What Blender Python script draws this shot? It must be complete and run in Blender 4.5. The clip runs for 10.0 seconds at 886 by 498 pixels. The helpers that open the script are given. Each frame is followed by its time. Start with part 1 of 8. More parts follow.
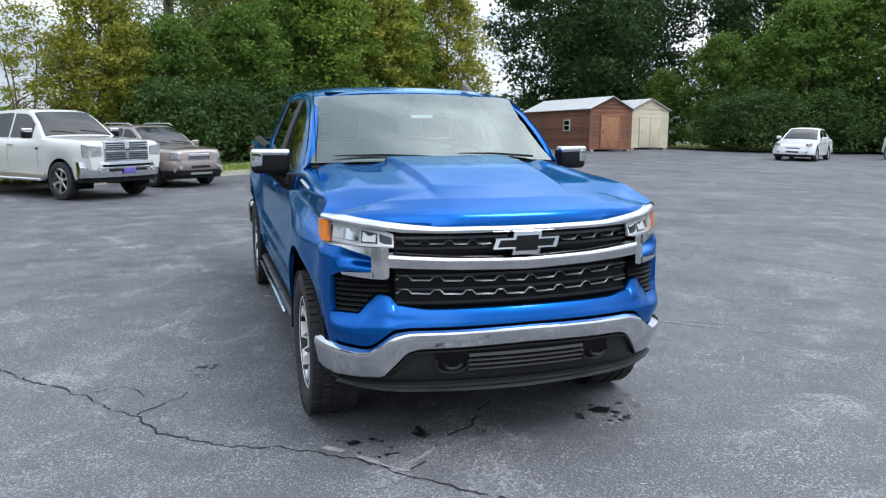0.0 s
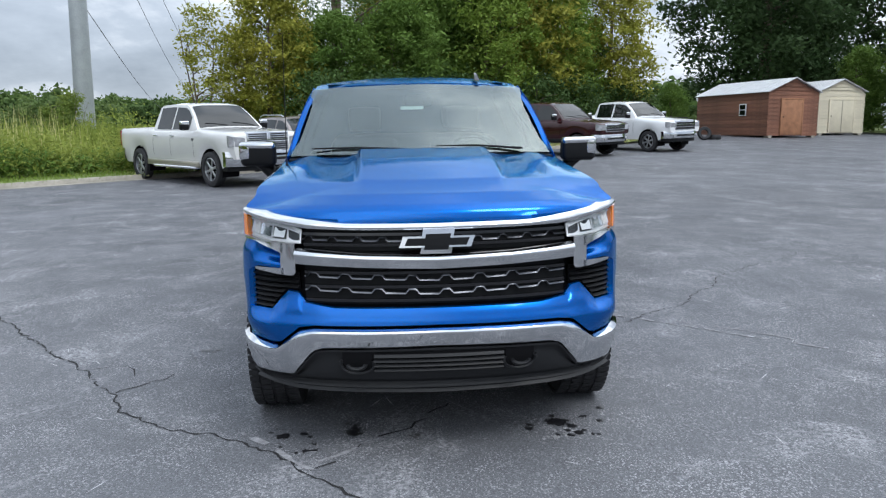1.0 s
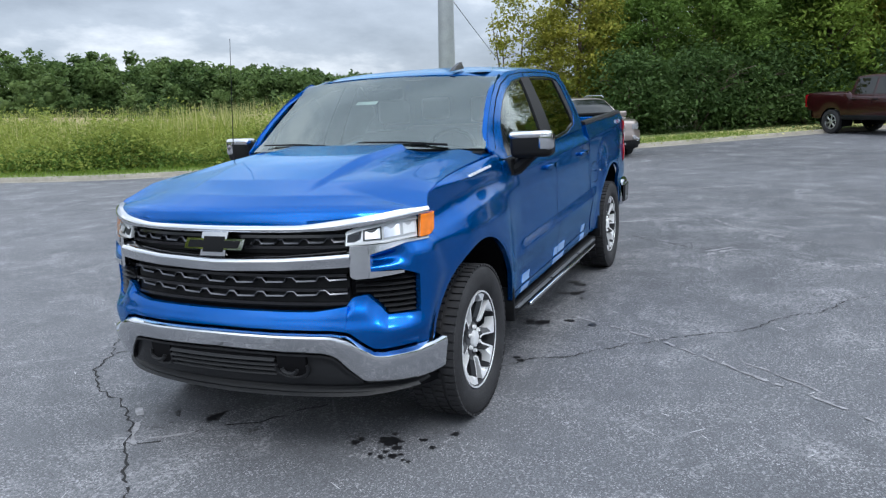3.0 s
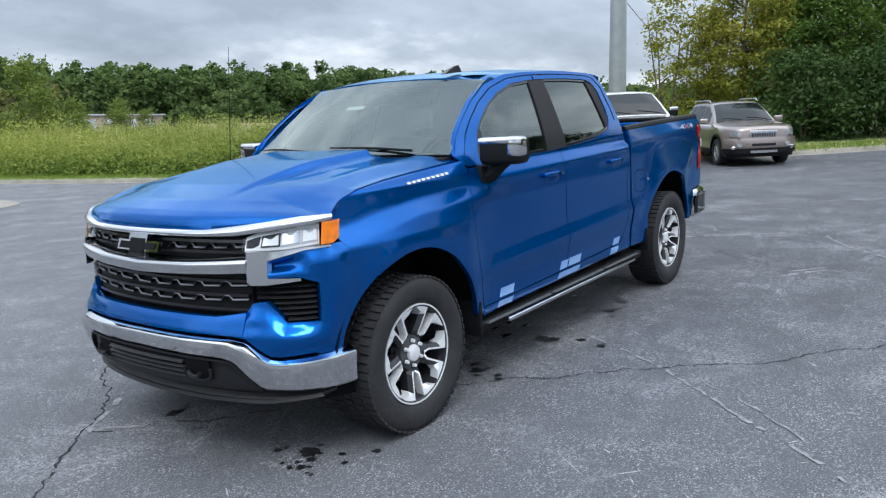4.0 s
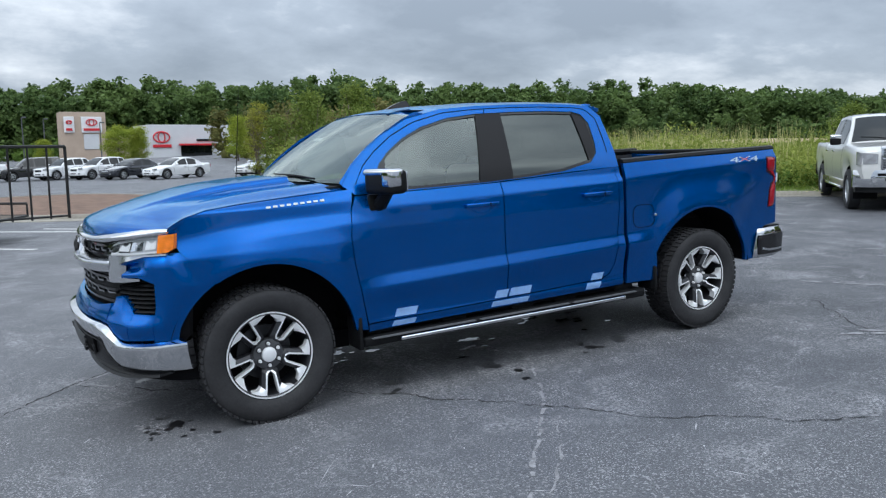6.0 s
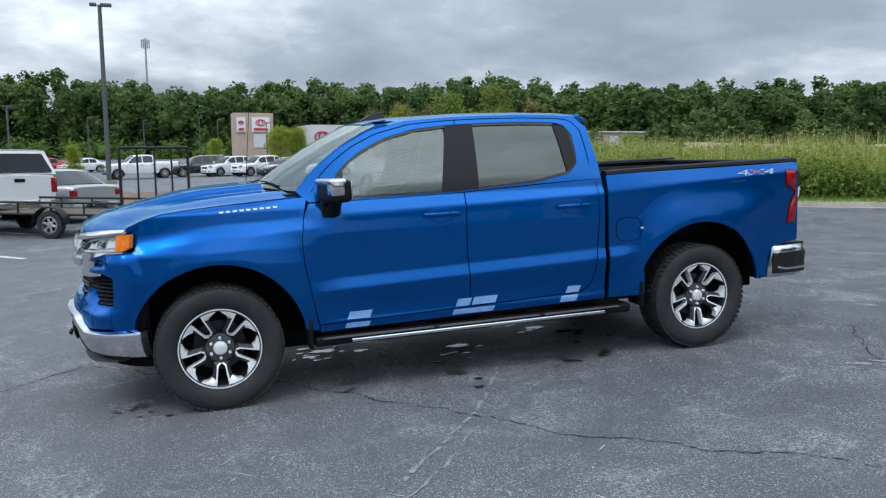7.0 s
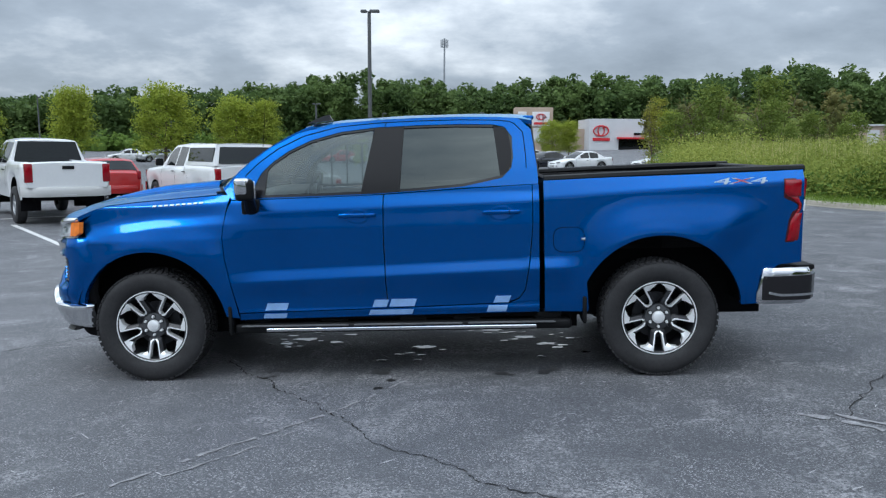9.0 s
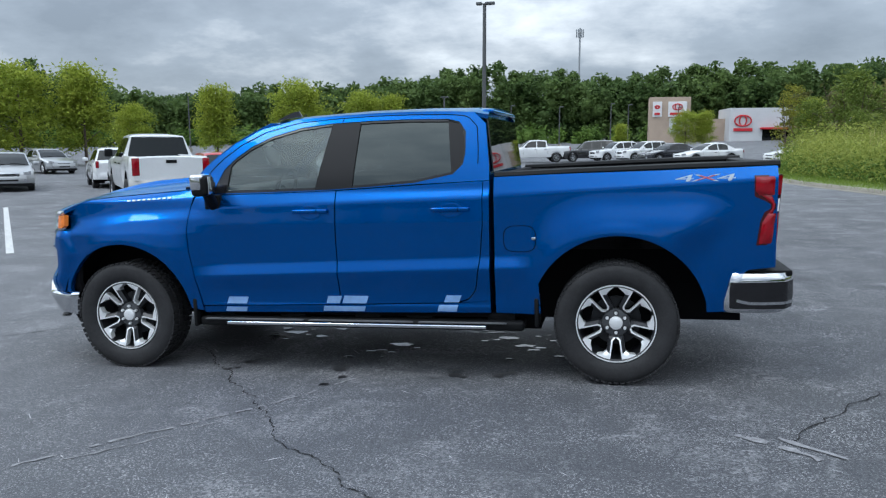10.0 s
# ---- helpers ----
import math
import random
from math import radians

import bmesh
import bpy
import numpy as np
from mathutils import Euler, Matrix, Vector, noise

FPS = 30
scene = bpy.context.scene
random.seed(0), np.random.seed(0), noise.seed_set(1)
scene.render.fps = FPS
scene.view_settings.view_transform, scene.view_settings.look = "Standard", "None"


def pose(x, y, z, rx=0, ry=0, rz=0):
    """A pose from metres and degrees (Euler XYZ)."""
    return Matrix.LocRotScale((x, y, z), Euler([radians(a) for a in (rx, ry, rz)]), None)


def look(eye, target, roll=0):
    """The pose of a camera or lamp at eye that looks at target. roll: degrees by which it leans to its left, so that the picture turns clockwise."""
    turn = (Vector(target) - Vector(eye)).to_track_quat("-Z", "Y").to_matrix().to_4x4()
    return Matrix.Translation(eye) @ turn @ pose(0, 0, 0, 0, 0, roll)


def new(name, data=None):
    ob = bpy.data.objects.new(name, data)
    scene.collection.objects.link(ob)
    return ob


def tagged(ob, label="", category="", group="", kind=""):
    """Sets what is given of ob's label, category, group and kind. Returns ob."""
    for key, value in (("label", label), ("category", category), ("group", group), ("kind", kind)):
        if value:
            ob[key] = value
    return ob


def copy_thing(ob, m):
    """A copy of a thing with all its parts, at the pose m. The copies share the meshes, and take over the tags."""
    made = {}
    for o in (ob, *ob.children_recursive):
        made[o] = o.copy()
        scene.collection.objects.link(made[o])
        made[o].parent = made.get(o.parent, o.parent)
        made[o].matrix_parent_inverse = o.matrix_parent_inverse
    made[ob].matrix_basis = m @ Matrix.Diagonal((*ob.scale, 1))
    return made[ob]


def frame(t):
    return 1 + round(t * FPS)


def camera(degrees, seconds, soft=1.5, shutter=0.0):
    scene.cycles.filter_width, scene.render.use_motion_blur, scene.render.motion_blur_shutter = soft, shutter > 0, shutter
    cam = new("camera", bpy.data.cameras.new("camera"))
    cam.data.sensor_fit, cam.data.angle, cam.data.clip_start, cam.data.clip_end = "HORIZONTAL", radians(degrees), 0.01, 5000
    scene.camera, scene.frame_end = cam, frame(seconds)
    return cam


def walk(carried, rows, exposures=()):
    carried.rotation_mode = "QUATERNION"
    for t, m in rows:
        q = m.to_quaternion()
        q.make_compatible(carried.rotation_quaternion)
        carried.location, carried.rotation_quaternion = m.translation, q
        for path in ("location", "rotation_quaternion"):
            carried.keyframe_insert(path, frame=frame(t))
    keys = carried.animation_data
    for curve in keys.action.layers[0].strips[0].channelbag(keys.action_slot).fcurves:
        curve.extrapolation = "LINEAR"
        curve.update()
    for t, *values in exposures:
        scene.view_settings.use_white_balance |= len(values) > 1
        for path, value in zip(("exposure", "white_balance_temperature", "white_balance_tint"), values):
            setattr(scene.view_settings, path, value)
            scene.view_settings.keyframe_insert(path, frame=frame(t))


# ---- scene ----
cam = camera(59.6, 10.0, 1.25)
PATH = [
    (0, (-4.41, 1.539, 1.723), (-2.531, 0.945, 1.383), 0.2),
    (0.5, (-4.475, 0.875, 1.735), (-2.541, 0.508, 1.38), -0.4),
    (1, (-4.498, 0.221, 1.739), (-2.537, 0.085, 1.37), -0.8),
    (1.5, (-4.47, -0.463, 1.737), (-2.508, -0.369, 1.357), -1.4),
    (2, (-4.357, -1.124, 1.74), (-2.422, -0.805, 1.346), -1.8),
    (2.5, (-4.115, -1.778, 1.747), (-2.235, -1.23, 1.342), -2.3),
    (2.7, (-4.015, -2.064, 1.767), (-2.164, -1.422, 1.364), -2.4),
    (3.8, (-3.218, -3.259, 1.708), (-1.586, -2.161, 1.347), -3.5),
    (4, (-3.065, -3.455, 1.685), (-1.483, -2.285, 1.327), -3.2),
    (4.5, (-2.673, -3.987, 1.693), (-1.225, -2.648, 1.358), -2.9),
    (5, (-2.322, -4.528, 1.69), (-1.01, -3.05, 1.378), -2.8),
    (5.5, (-1.88, -5.031, 1.678), (-0.723, -3.425, 1.392), -2.7),
    (5.7, (-1.671, -5.226, 1.667), (-0.582, -3.572, 1.385), -2.7),
    (6.8, (-0.403, -6.076, 1.671), (0.295, -4.22, 1.412), -2.1),
    (7, (-0.153, -6.188, 1.675), (0.471, -4.305, 1.417), -2.1),
    (7.5, (0.483, -6.375, 1.669), (0.926, -4.441, 1.416), -1.7),
    (8, (1.14, -6.53, 1.672), (1.399, -4.563, 1.421), -1.6),
    (8.5, (1.797, -6.55, 1.664), (1.878, -4.567, 1.416), -1.5),
    (9, (2.47, -6.539, 1.653), (2.371, -4.557, 1.403), -1.6),
    (9.5, (3.119, -6.4, 1.634), (2.846, -4.435, 1.382), -1.7),
    (10, (3.768, -6.243, 1.637), (3.324, -4.31, 1.378), -1.9),
]
# the lot where the truck stands leans a little against the plumb line
UP = Vector((0.0332, -0.0175, 1.0)).normalized()
TILT = UP.rotation_difference(Vector((0, 0, 1))).to_matrix().to_4x4()
EXPOSURES = [(0, 0.48, 6060, 9), (1, 0.36, 6060, 9), (2.5, 0.40, 6030, 9), (4.0, 0.36, 5990, 9), (5.5, 0.18, 5960, 8), (7.5, 0.04, 5900, 7), (10, 0.02, 5850, 6)]
walk(cam, [(t, TILT @ look(e, a, r)) for t, e, a, r in PATH], EXPOSURES)

# ---- sky and sun ----
world = bpy.data.worlds.new("world")
scene.world = world
world.use_nodes = True
wn, wl = world.node_tree.nodes, world.node_tree.links
wn.clear()


def wnode(kind, **kw):
    n = wn.new(kind)
    for k, v in kw.items():
        n.inputs[k].default_value = v
    return n


def wmath(op, a, b=None):
    n = wn.new("ShaderNodeMath")
    n.operation = op
    for i, v in enumerate((a, b)):
        if v is None:
            continue
        if isinstance(v, (int, float)):
            n.inputs[i].default_value = v
        else:
            wl.new(v, n.inputs[i])
    return n.outputs[0]


SKY_LOW, SKY_RISE = 0.78, 1.9
SUN_EL, SUN_AZ = 52.0, 215.0
sky = wn.new("ShaderNodeTexSky")
sky.sky_type = "NISHITA"
sky.sun_disc = False
sky.sun_elevation, sky.sun_rotation = radians(SUN_EL), radians(90 - SUN_AZ)
coord = wn.new("ShaderNodeTexCoord")
sep = wn.new("ShaderNodeSeparateXYZ")
wl.new(coord.outputs["Generated"], sep.inputs[0])
high = wmath("ADD", wmath("MAXIMUM", sep.outputs[2], 0.0), 0.30)
comb = wn.new("ShaderNodeCombineXYZ")
wl.new(wmath("DIVIDE", sep.outputs[0], high), comb.inputs[0])
wl.new(wmath("DIVIDE", sep.outputs[1], high), comb.inputs[1])
big = wnode("ShaderNodeTexNoise", Scale=0.82, Detail=7.0, Roughness=0.46, Distortion=0.35)
wl.new(comb.outputs[0], big.inputs["Vector"])
small = wnode("ShaderNodeTexNoise", Scale=3.0, Detail=7.0, Roughness=0.6)
wl.new(comb.outputs[0], small.inputs["Vector"])
clouds = wmath("ADD", wmath("MULTIPLY", big.outputs[0], 0.70), wmath("MULTIPLY", small.outputs[0], 0.30))
ramp = wn.new("ShaderNodeValToRGB")
wl.new(clouds, ramp.inputs[0])
els = ramp.color_ramp.elements
els[0].position, els[0].color = 0.37, (0.33, 0.365, 0.415, 1)
els[1].position, els[1].color = 0.615, (1.20, 1.21, 1.21, 1)
mid = els.new(0.47)
mid.color = (0.47, 0.51, 0.565, 1)
mid = els.new(0.535)
mid.color = (0.76, 0.78, 0.81, 1)
bg_sky, bg_cloud, mix, out = wn.new("ShaderNodeBackground"), wn.new("ShaderNodeBackground"), wn.new("ShaderNodeMixShader"), wn.new("ShaderNodeOutputWorld")
bg_sky.inputs[1].default_value = 0.12
bg_cloud.inputs[1].default_value = 1.0
mix.inputs[0].default_value = 0.94
wl.new(sky.outputs[0], bg_sky.inputs[0])
wl.new(ramp.outputs[0], bg_cloud.inputs[0])
# an overcast sky is brightest overhead
wl.new(wmath("ADD", wmath("MULTIPLY", wmath("MAXIMUM", sep.outputs[2], 0.0), SKY_RISE), SKY_LOW), bg_cloud.inputs[1])
wl.new(bg_sky.outputs[0], mix.inputs[1])
wl.new(bg_cloud.outputs[0], mix.inputs[2])
wl.new(mix.outputs[0], out.inputs[0])

sun = new("sun", bpy.data.lights.new("sun", "SUN"))
sun.data.energy, sun.data.angle, sun.data.color = 1.15, radians(22), (1.0, 0.97, 0.92)
sun.matrix_world = look(
    (40 * math.cos(radians(SUN_AZ)) * math.cos(radians(SUN_EL)), 40 * math.sin(radians(SUN_AZ)) * math.cos(radians(SUN_EL)), 40 * math.sin(radians(SUN_EL))),
    (0, 0, 0))

# ---- materials ----
def material(name, color, rough=0.5, metal=0.0, coat=0.0, noise_amt=0.0, noise_scale=5.0, bump=0.0, bump_scale=80.0, spec=0.5, vary=0.0, color2=None, sheen=0.0):
    """A Principled surface whose colour drifts at two scales, with fine relief."""
    m = bpy.data.materials.new(name)
    m.use_nodes = True
    n, l = m.node_tree.nodes, m.node_tree.links
    p = n["Principled BSDF"]
    p.inputs["Base Color"].default_value = (*color, 1)
    p.inputs["Roughness"].default_value = rough
    p.inputs["Metallic"].default_value = metal
    p.inputs["Coat Weight"].default_value = coat
    p.inputs["Coat Roughness"].default_value = 0.04
    p.inputs["Specular IOR Level"].default_value = spec
    tc = n.new("ShaderNodeTexCoord")
    if noise_amt > 0:
        a, b = n.new("ShaderNodeTexNoise"), n.new("ShaderNodeTexNoise")
        a.inputs["Scale"].default_value, a.inputs["Detail"].default_value = noise_scale, 5
        b.inputs["Scale"].default_value, b.inputs["Detail"].default_value = noise_scale * 9, 4
        add = n.new("ShaderNodeMath")
        add.operation = "MULTIPLY_ADD"
        add.inputs[1].default_value = 0.6
        l.new(tc.outputs["Object"], a.inputs["Vector"])
        l.new(tc.outputs["Object"], b.inputs["Vector"])
        l.new(a.outputs[0], add.inputs[0])
        half = n.new("ShaderNodeMath")
        half.operation = "MULTIPLY"
        half.inputs[1].default_value = 0.4
        l.new(b.outputs[0], half.inputs[0])
        l.new(half.outputs[0], add.inputs[2])
        ramp = n.new("ShaderNodeValToRGB")
        lo, hi = ramp.color_ramp.elements
        lo.position, hi.position = 0.35, 0.65
        c2 = color2 or color
        lo.color = (*[c * (1 - noise_amt) for c in color], 1)
        hi.color = (*[min(1, c * (1 + noise_amt)) for c in c2], 1)
        l.new(add.outputs[0], ramp.inputs[0])
        src = ramp.outputs[0]
        if vary > 0:
            oi, hsv, mr = n.new("ShaderNodeObjectInfo"), n.new("ShaderNodeHueSaturation"), n.new("ShaderNodeMapRange")
            mr.inputs[3].default_value, mr.inputs[4].default_value = 1 - vary, 1 + vary
            l.new(oi.outputs["Random"], mr.inputs[0])
            l.new(mr.outputs[0], hsv.inputs["Value"])
            l.new(src, hsv.inputs["Color"])
            src = hsv.outputs[0]
        l.new(src, p.inputs["Base Color"])
    if bump > 0:
        t, bp = n.new("ShaderNodeTexNoise"), n.new("ShaderNodeBump")
        t.inputs["Scale"].default_value, t.inputs["Detail"].default_value = bump_scale, 4
        bp.inputs["Strength"].default_value, bp.inputs["Distance"].default_value = bump, 0.01
        l.new(tc.outputs["Object"], t.inputs["Vector"])
        l.new(t.outputs[0], bp.inputs["Height"])
        l.new(bp.outputs[0], p.inputs["Normal"])
    return m


def glass(name, tint, clear, rough=0.0, ior=1.9):
    """Thin window glass: it mirrors more at a glancing angle and lets tinted light through."""
    m = bpy.data.materials.new(name)
    m.use_nodes = True
    n, l = m.node_tree.nodes, m.node_tree.links
    n.remove(n["Principled BSDF"])
    tr, gl, mx, fr = n.new("ShaderNodeBsdfTransparent"), n.new("ShaderNodeBsdfGlossy"), n.new("ShaderNodeMixShader"), n.new("ShaderNodeFresnel")
    tr.inputs[0].default_value = (*[c * clear for c in tint], 1)
    gl.inputs["Roughness"].default_value = rough
    gl.inputs[0].default_value = (0.90, 1.0, 0.97, 1)
    fr.inputs[0].default_value = ior
    l.new(fr.outputs[0], mx.inputs[0])
    l.new(tr.outputs[0], mx.inputs[1])
    l.new(gl.outputs[0], mx.inputs[2])
    l.new(mx.outputs[0], n["Material Output"].inputs[0])
    return m


def leaf_material(name, dark, light, gloss=0.6):
    m = bpy.data.materials.new(name)
    m.use_nodes = True
    n, l = m.node_tree.nodes, m.node_tree.links
    p = n["Principled BSDF"]
    p.inputs["Roughness"].default_value = gloss
    p.inputs["Specular IOR Level"].default_value = 0.12
    geo, ramp = n.new("ShaderNodeNewGeometry"), n.new("ShaderNodeValToRGB")
    ramp.color_ramp.elements[0].color = (*dark, 1)
    ramp.color_ramp.elements[1].color = (*light, 1)
    tc, nz = n.new("ShaderNodeTexCoord"), n.new("ShaderNodeTexNoise")
    nz.inputs["Scale"].default_value = 0.5
    l.new(tc.outputs["Object"], nz.inputs["Vector"])
    wide = n.new("ShaderNodeTexNoise")
    wide.inputs["Scale"].default_value, wide.inputs["Detail"].default_value = 0.11, 3
    l.new(tc.outputs["Object"], wide.inputs["Vector"])
    stretch = n.new("ShaderNodeMapRange")
    stretch.inputs[1].default_value, stretch.inputs[2].default_value, stretch.inputs[3].default_value, stretch.inputs[4].default_value = 0.32, 0.68, -0.05, 0.5
    l.new(wide.outputs[0], stretch.inputs[0])
    mx = n.new("ShaderNodeMath")
    mx.operation = "MULTIPLY_ADD"
    mx.inputs[1].default_value = 0.40
    l.new(geo.outputs["Random Per Island"], mx.inputs[0])
    sc = n.new("ShaderNodeMath")
    sc.operation = "MULTIPLY_ADD"
    sc.inputs[1].default_value = 0.25
    l.new(nz.outputs[0], sc.inputs[0])
    l.new(stretch.outputs[0], sc.inputs[2])
    l.new(sc.outputs[0], mx.inputs[2])
    l.new(mx.outputs[0], ramp.inputs[0])
    l.new(ramp.outputs[0], p.inputs["Base Color"])
    tl, ms = n.new("ShaderNodeBsdfTranslucent"), n.new("ShaderNodeMixShader")
    l.new(ramp.outputs[0], tl.inputs[0])
    ms.inputs[0].default_value = 0.42
    l.new(p.outputs[0], ms.inputs[1])
    l.new(tl.outputs[0], ms.inputs[2])
    l.new(ms.outputs[0], n["Material Output"].inputs[0])
    return m


def asphalt_material():
    m = bpy.data.materials.new("asphalt")
    m.use_nodes = True
    n, l = m.node_tree.nodes, m.node_tree.links
    p = n["Principled BSDF"]
    tc = n.new("ShaderNodeTexCoord")

    def tex(scale, detail=5, dist=0.0, vec=None, rough=0.55):
        t = n.new("ShaderNodeTexNoise")
        t.inputs["Scale"].default_value, t.inputs["Detail"].default_value, t.inputs["Distortion"].default_value = scale, detail, dist
        t.inputs["Roughness"].default_value = rough
        l.new(vec or tc.outputs["Object"], t.inputs["Vector"])
        return t.outputs[0]

    def rampf(src, a, b, lo=0.0, hi=1.0):
        r = n.new("ShaderNodeMapRange")
        r.inputs[1].default_value, r.inputs[2].default_value, r.inputs[3].default_value, r.inputs[4].default_value = a, b, lo, hi
        l.new(src, r.inputs[0])
        return r.outputs[0]

    def mul(a, b):
        r = n.new("ShaderNodeMath")
        r.operation = "MULTIPLY"
        l.new(a, r.inputs[0])
        if isinstance(b, float):
            r.inputs[1].default_value = b
        else:
            l.new(b, r.inputs[1])
        return r.outputs[0]

    def mixc(f, a, b):
        r = n.new("ShaderNodeMix")
        r.data_type = "RGBA"
        l.new(f, r.inputs["Factor"])
        for k, v in (("A", a), ("B", b)):
            s = [i for i in r.inputs if i.name == k and i.type == "RGBA"][0]
            if isinstance(v, tuple):
                s.default_value = (*v, 1)
            else:
                l.new(v, s)
        return [o for o in r.outputs if o.type == "RGBA"][0]

    base = mixc(rampf(tex(0.35, 6), 0.35, 0.65), ASPHALT_DARK, ASPHALT_MID)
    # the colour drifts paler ahead of the truck and darker on the driver's side
    apart = n.new("ShaderNodeVectorMath")
    apart.operation = "DOT_PRODUCT"
    apart.inputs[1].default_value = (-1.0, 0.6, 0.0)
    l.new(tc.outputs["Object"], apart.inputs[0])
    drift = n.new("ShaderNodeMath")
    drift.operation = "MULTIPLY_ADD"
    drift.inputs[1].default_value = 4.0
    l.new(tex(0.45, 4), drift.inputs[0])
    l.new(apart.outputs["Value"], drift.inputs[2])
    base = mixc(mul(rampf(drift.outputs[0], -2.5, 4.0), 0.42), base, (0.165, 0.168, 0.178))
    # worn sealer: pale scuffs in patches, broken up by the grain of the stones
    grain = rampf(tex(38, 4, rough=0.7), 0.36, 0.66)
    base = mixc(mul(grain, 0.36), base, (0.165, 0.17, 0.185))
    wear = mul(rampf(tex(1.3, 9, 0.6, rough=0.72), 0.52, 0.66), rampf(tex(42, 3), 0.44, 0.58))
    base = mixc(mul(wear, 0.8), base, ASPHALT_PALE)
    lanes = rampf(tex(0.12, 3, 0.4), 0.5, 0.62)
    base = mixc(mul(lanes, 0.25), base, (0.15, 0.155, 0.17))
    stretch = n.new("ShaderNodeMapping")
    stretch.inputs["Rotation"].default_value[2] = 0.6
    stretch.inputs["Scale"].default_value = (0.5, 3.0, 1)
    l.new(tc.outputs["Object"], stretch.inputs[0])
    scuff = mul(rampf(tex(1.1, 8, 0.3, stretch.outputs[0], 0.7), 0.6, 0.72), rampf(tex(70, 2), 0.4, 0.6))
    base = mixc(mul(scuff, 0.7), base, ASPHALT_PALE)
    # bright stones show in drifts where the sealer has gone
    speck = mul(rampf(tex(95, 2), 0.565, 0.64), rampf(tex(2.4, 7, 0.8, rough=0.65), 0.42, 0.60, 0.32, 1.0))
    base = mixc(mul(speck, 0.85), base, (0.40, 0.40, 0.415))
    stones = mul(rampf(tex(52, 1), 0.60, 0.66), rampf(tex(1.9, 5), 0.42, 0.62))
    base = mixc(mul(stones, 0.7), base, (0.34, 0.34, 0.35))
    dark = rampf(tex(110, 2), 0.36, 0.45, 1.0, 0.0)
    base = mixc(mul(dark, 0.5), base, (0.018, 0.019, 0.022))
    l.new(base, p.inputs["Base Color"])
    l.new(rampf(tex(0.8, 6), 0.3, 0.7, 0.5, 0.75), p.inputs["Roughness"])
    p.inputs["Specular IOR Level"].default_value = 0.22
    bp = n.new("ShaderNodeBump")
    bp.inputs["Strength"].default_value, bp.inputs["Distance"].default_value = 0.5, 0.006
    l.new(tex(120, 4), bp.inputs["Height"])
    l.new(bp.outputs[0], p.inputs["Normal"])
    return m


ASPHALT_DARK, ASPHALT_MID, ASPHALT_PALE = (0.043, 0.045, 0.051), (0.066, 0.068, 0.076), (0.36, 0.36, 0.375)
ASPHALT = asphalt_material()
BLUE = material("blue metallic paint", (0.0, 0.084, 0.350), 0.25, 0.80, 0.5, spec=0.2)
BLUE.node_tree.nodes["Principled BSDF"].inputs["Specular Tint"].default_value = (0.0, 0.72, 1.0, 1)
CHROME = material("chrome", (0.66, 0.67, 0.69), 0.07, 1.0, noise_amt=0.02, noise_scale=3)
SATIN = material("satin chrome", (0.62, 0.63, 0.65), 0.16, 1.0)
MACHINED = material("machined alloy", (0.90, 0.91, 0.92), 0.34, 0.45)
HUB_ALLOY = material("shaded alloy", (0.10, 0.103, 0.11), 0.32, 0.6)
DARK_ALLOY = material("dark painted alloy", (0.025, 0.026, 0.03), 0.35, 0.3)
BLACK = material("black plastic", (0.008, 0.0085, 0.0095), 0.5, 0, bump=0.15, bump_scale=300, spec=0.14)
RIBBED = material("ribbed grey step rubber", (0.085, 0.088, 0.094), 0.42, 0, spec=0.6)
CHARCOAL = material("charcoal bumper plastic", (0.013, 0.0135, 0.015), 0.45, 0, bump=0.15, bump_scale=300, spec=0.25)
GLOSS_BLACK = material("gloss black trim", (0.01, 0.01, 0.012), 0.12)
RUBBER = material("tyre rubber", (0.024, 0.024, 0.026), 0.72, 0, noise_amt=0.3, noise_scale=8, bump=0.2, bump_scale=150, spec=0.35)
PILLAR = material("matt black pillar trim", (0.012, 0.012, 0.0135), 0.5, 0, spec=0.22)
VOID = material("dark underbody", (0.006, 0.006, 0.007), 0.85, spec=0.08)
LENS = glass("clear lens", (0.97, 0.98, 1.0), 0.97, 0.0, 1.45)
AMBER = material("amber lens", (0.80, 0.20, 0.008), 0.15, 0, 1.0, noise_amt=0.2, noise_scale=40)
RED_LENS = material("red lens", (0.25, 0.001, 0.008), 0.10, 0, 0.5, noise_amt=0.25, noise_scale=14, spec=0.3)
RED_DARK = material("dark red lamp seat", (0.05, 0.001, 0.003), 0.2)
WINDSHIELD = glass("windshield glass", (0.78, 0.92, 0.87), 0.9, 0.0, 2.25)
SIDE_GLASS = glass("tinted side glass", (0.80, 0.88, 0.86), 0.70, 0.0, 2.1)
PRIVACY = glass("privacy glass", (0.3, 0.32, 0.33), 0.10, 0.0, 1.85)
HEADLAMP = material("bright lamp bowl", (0.93, 0.94, 0.95), 0.25, 0.0, 1.0)
LAMP_GREY = material("grey lamp trim", (0.55, 0.56, 0.58), 0.3, 0.0)
DIM_SATIN = material("dark satin trim", (0.10, 0.104, 0.115), 0.3, 1.0)
# pale blue that paints bright reflections onto the sills
SILL_REFLECTION = material("painted sill reflection", (0.22, 0.38, 0.68), 0.3, 0.0, 0.5, noise_amt=0.12, noise_scale=20)
CAR_GLASS = material("dark car glass", (0.006, 0.008, 0.008), 0.02, 0, 0.0, spec=0.5)
SEAT = material("grey cloth", (0.16, 0.16, 0.165), 0.85, 0, noise_amt=0.2, noise_scale=20)
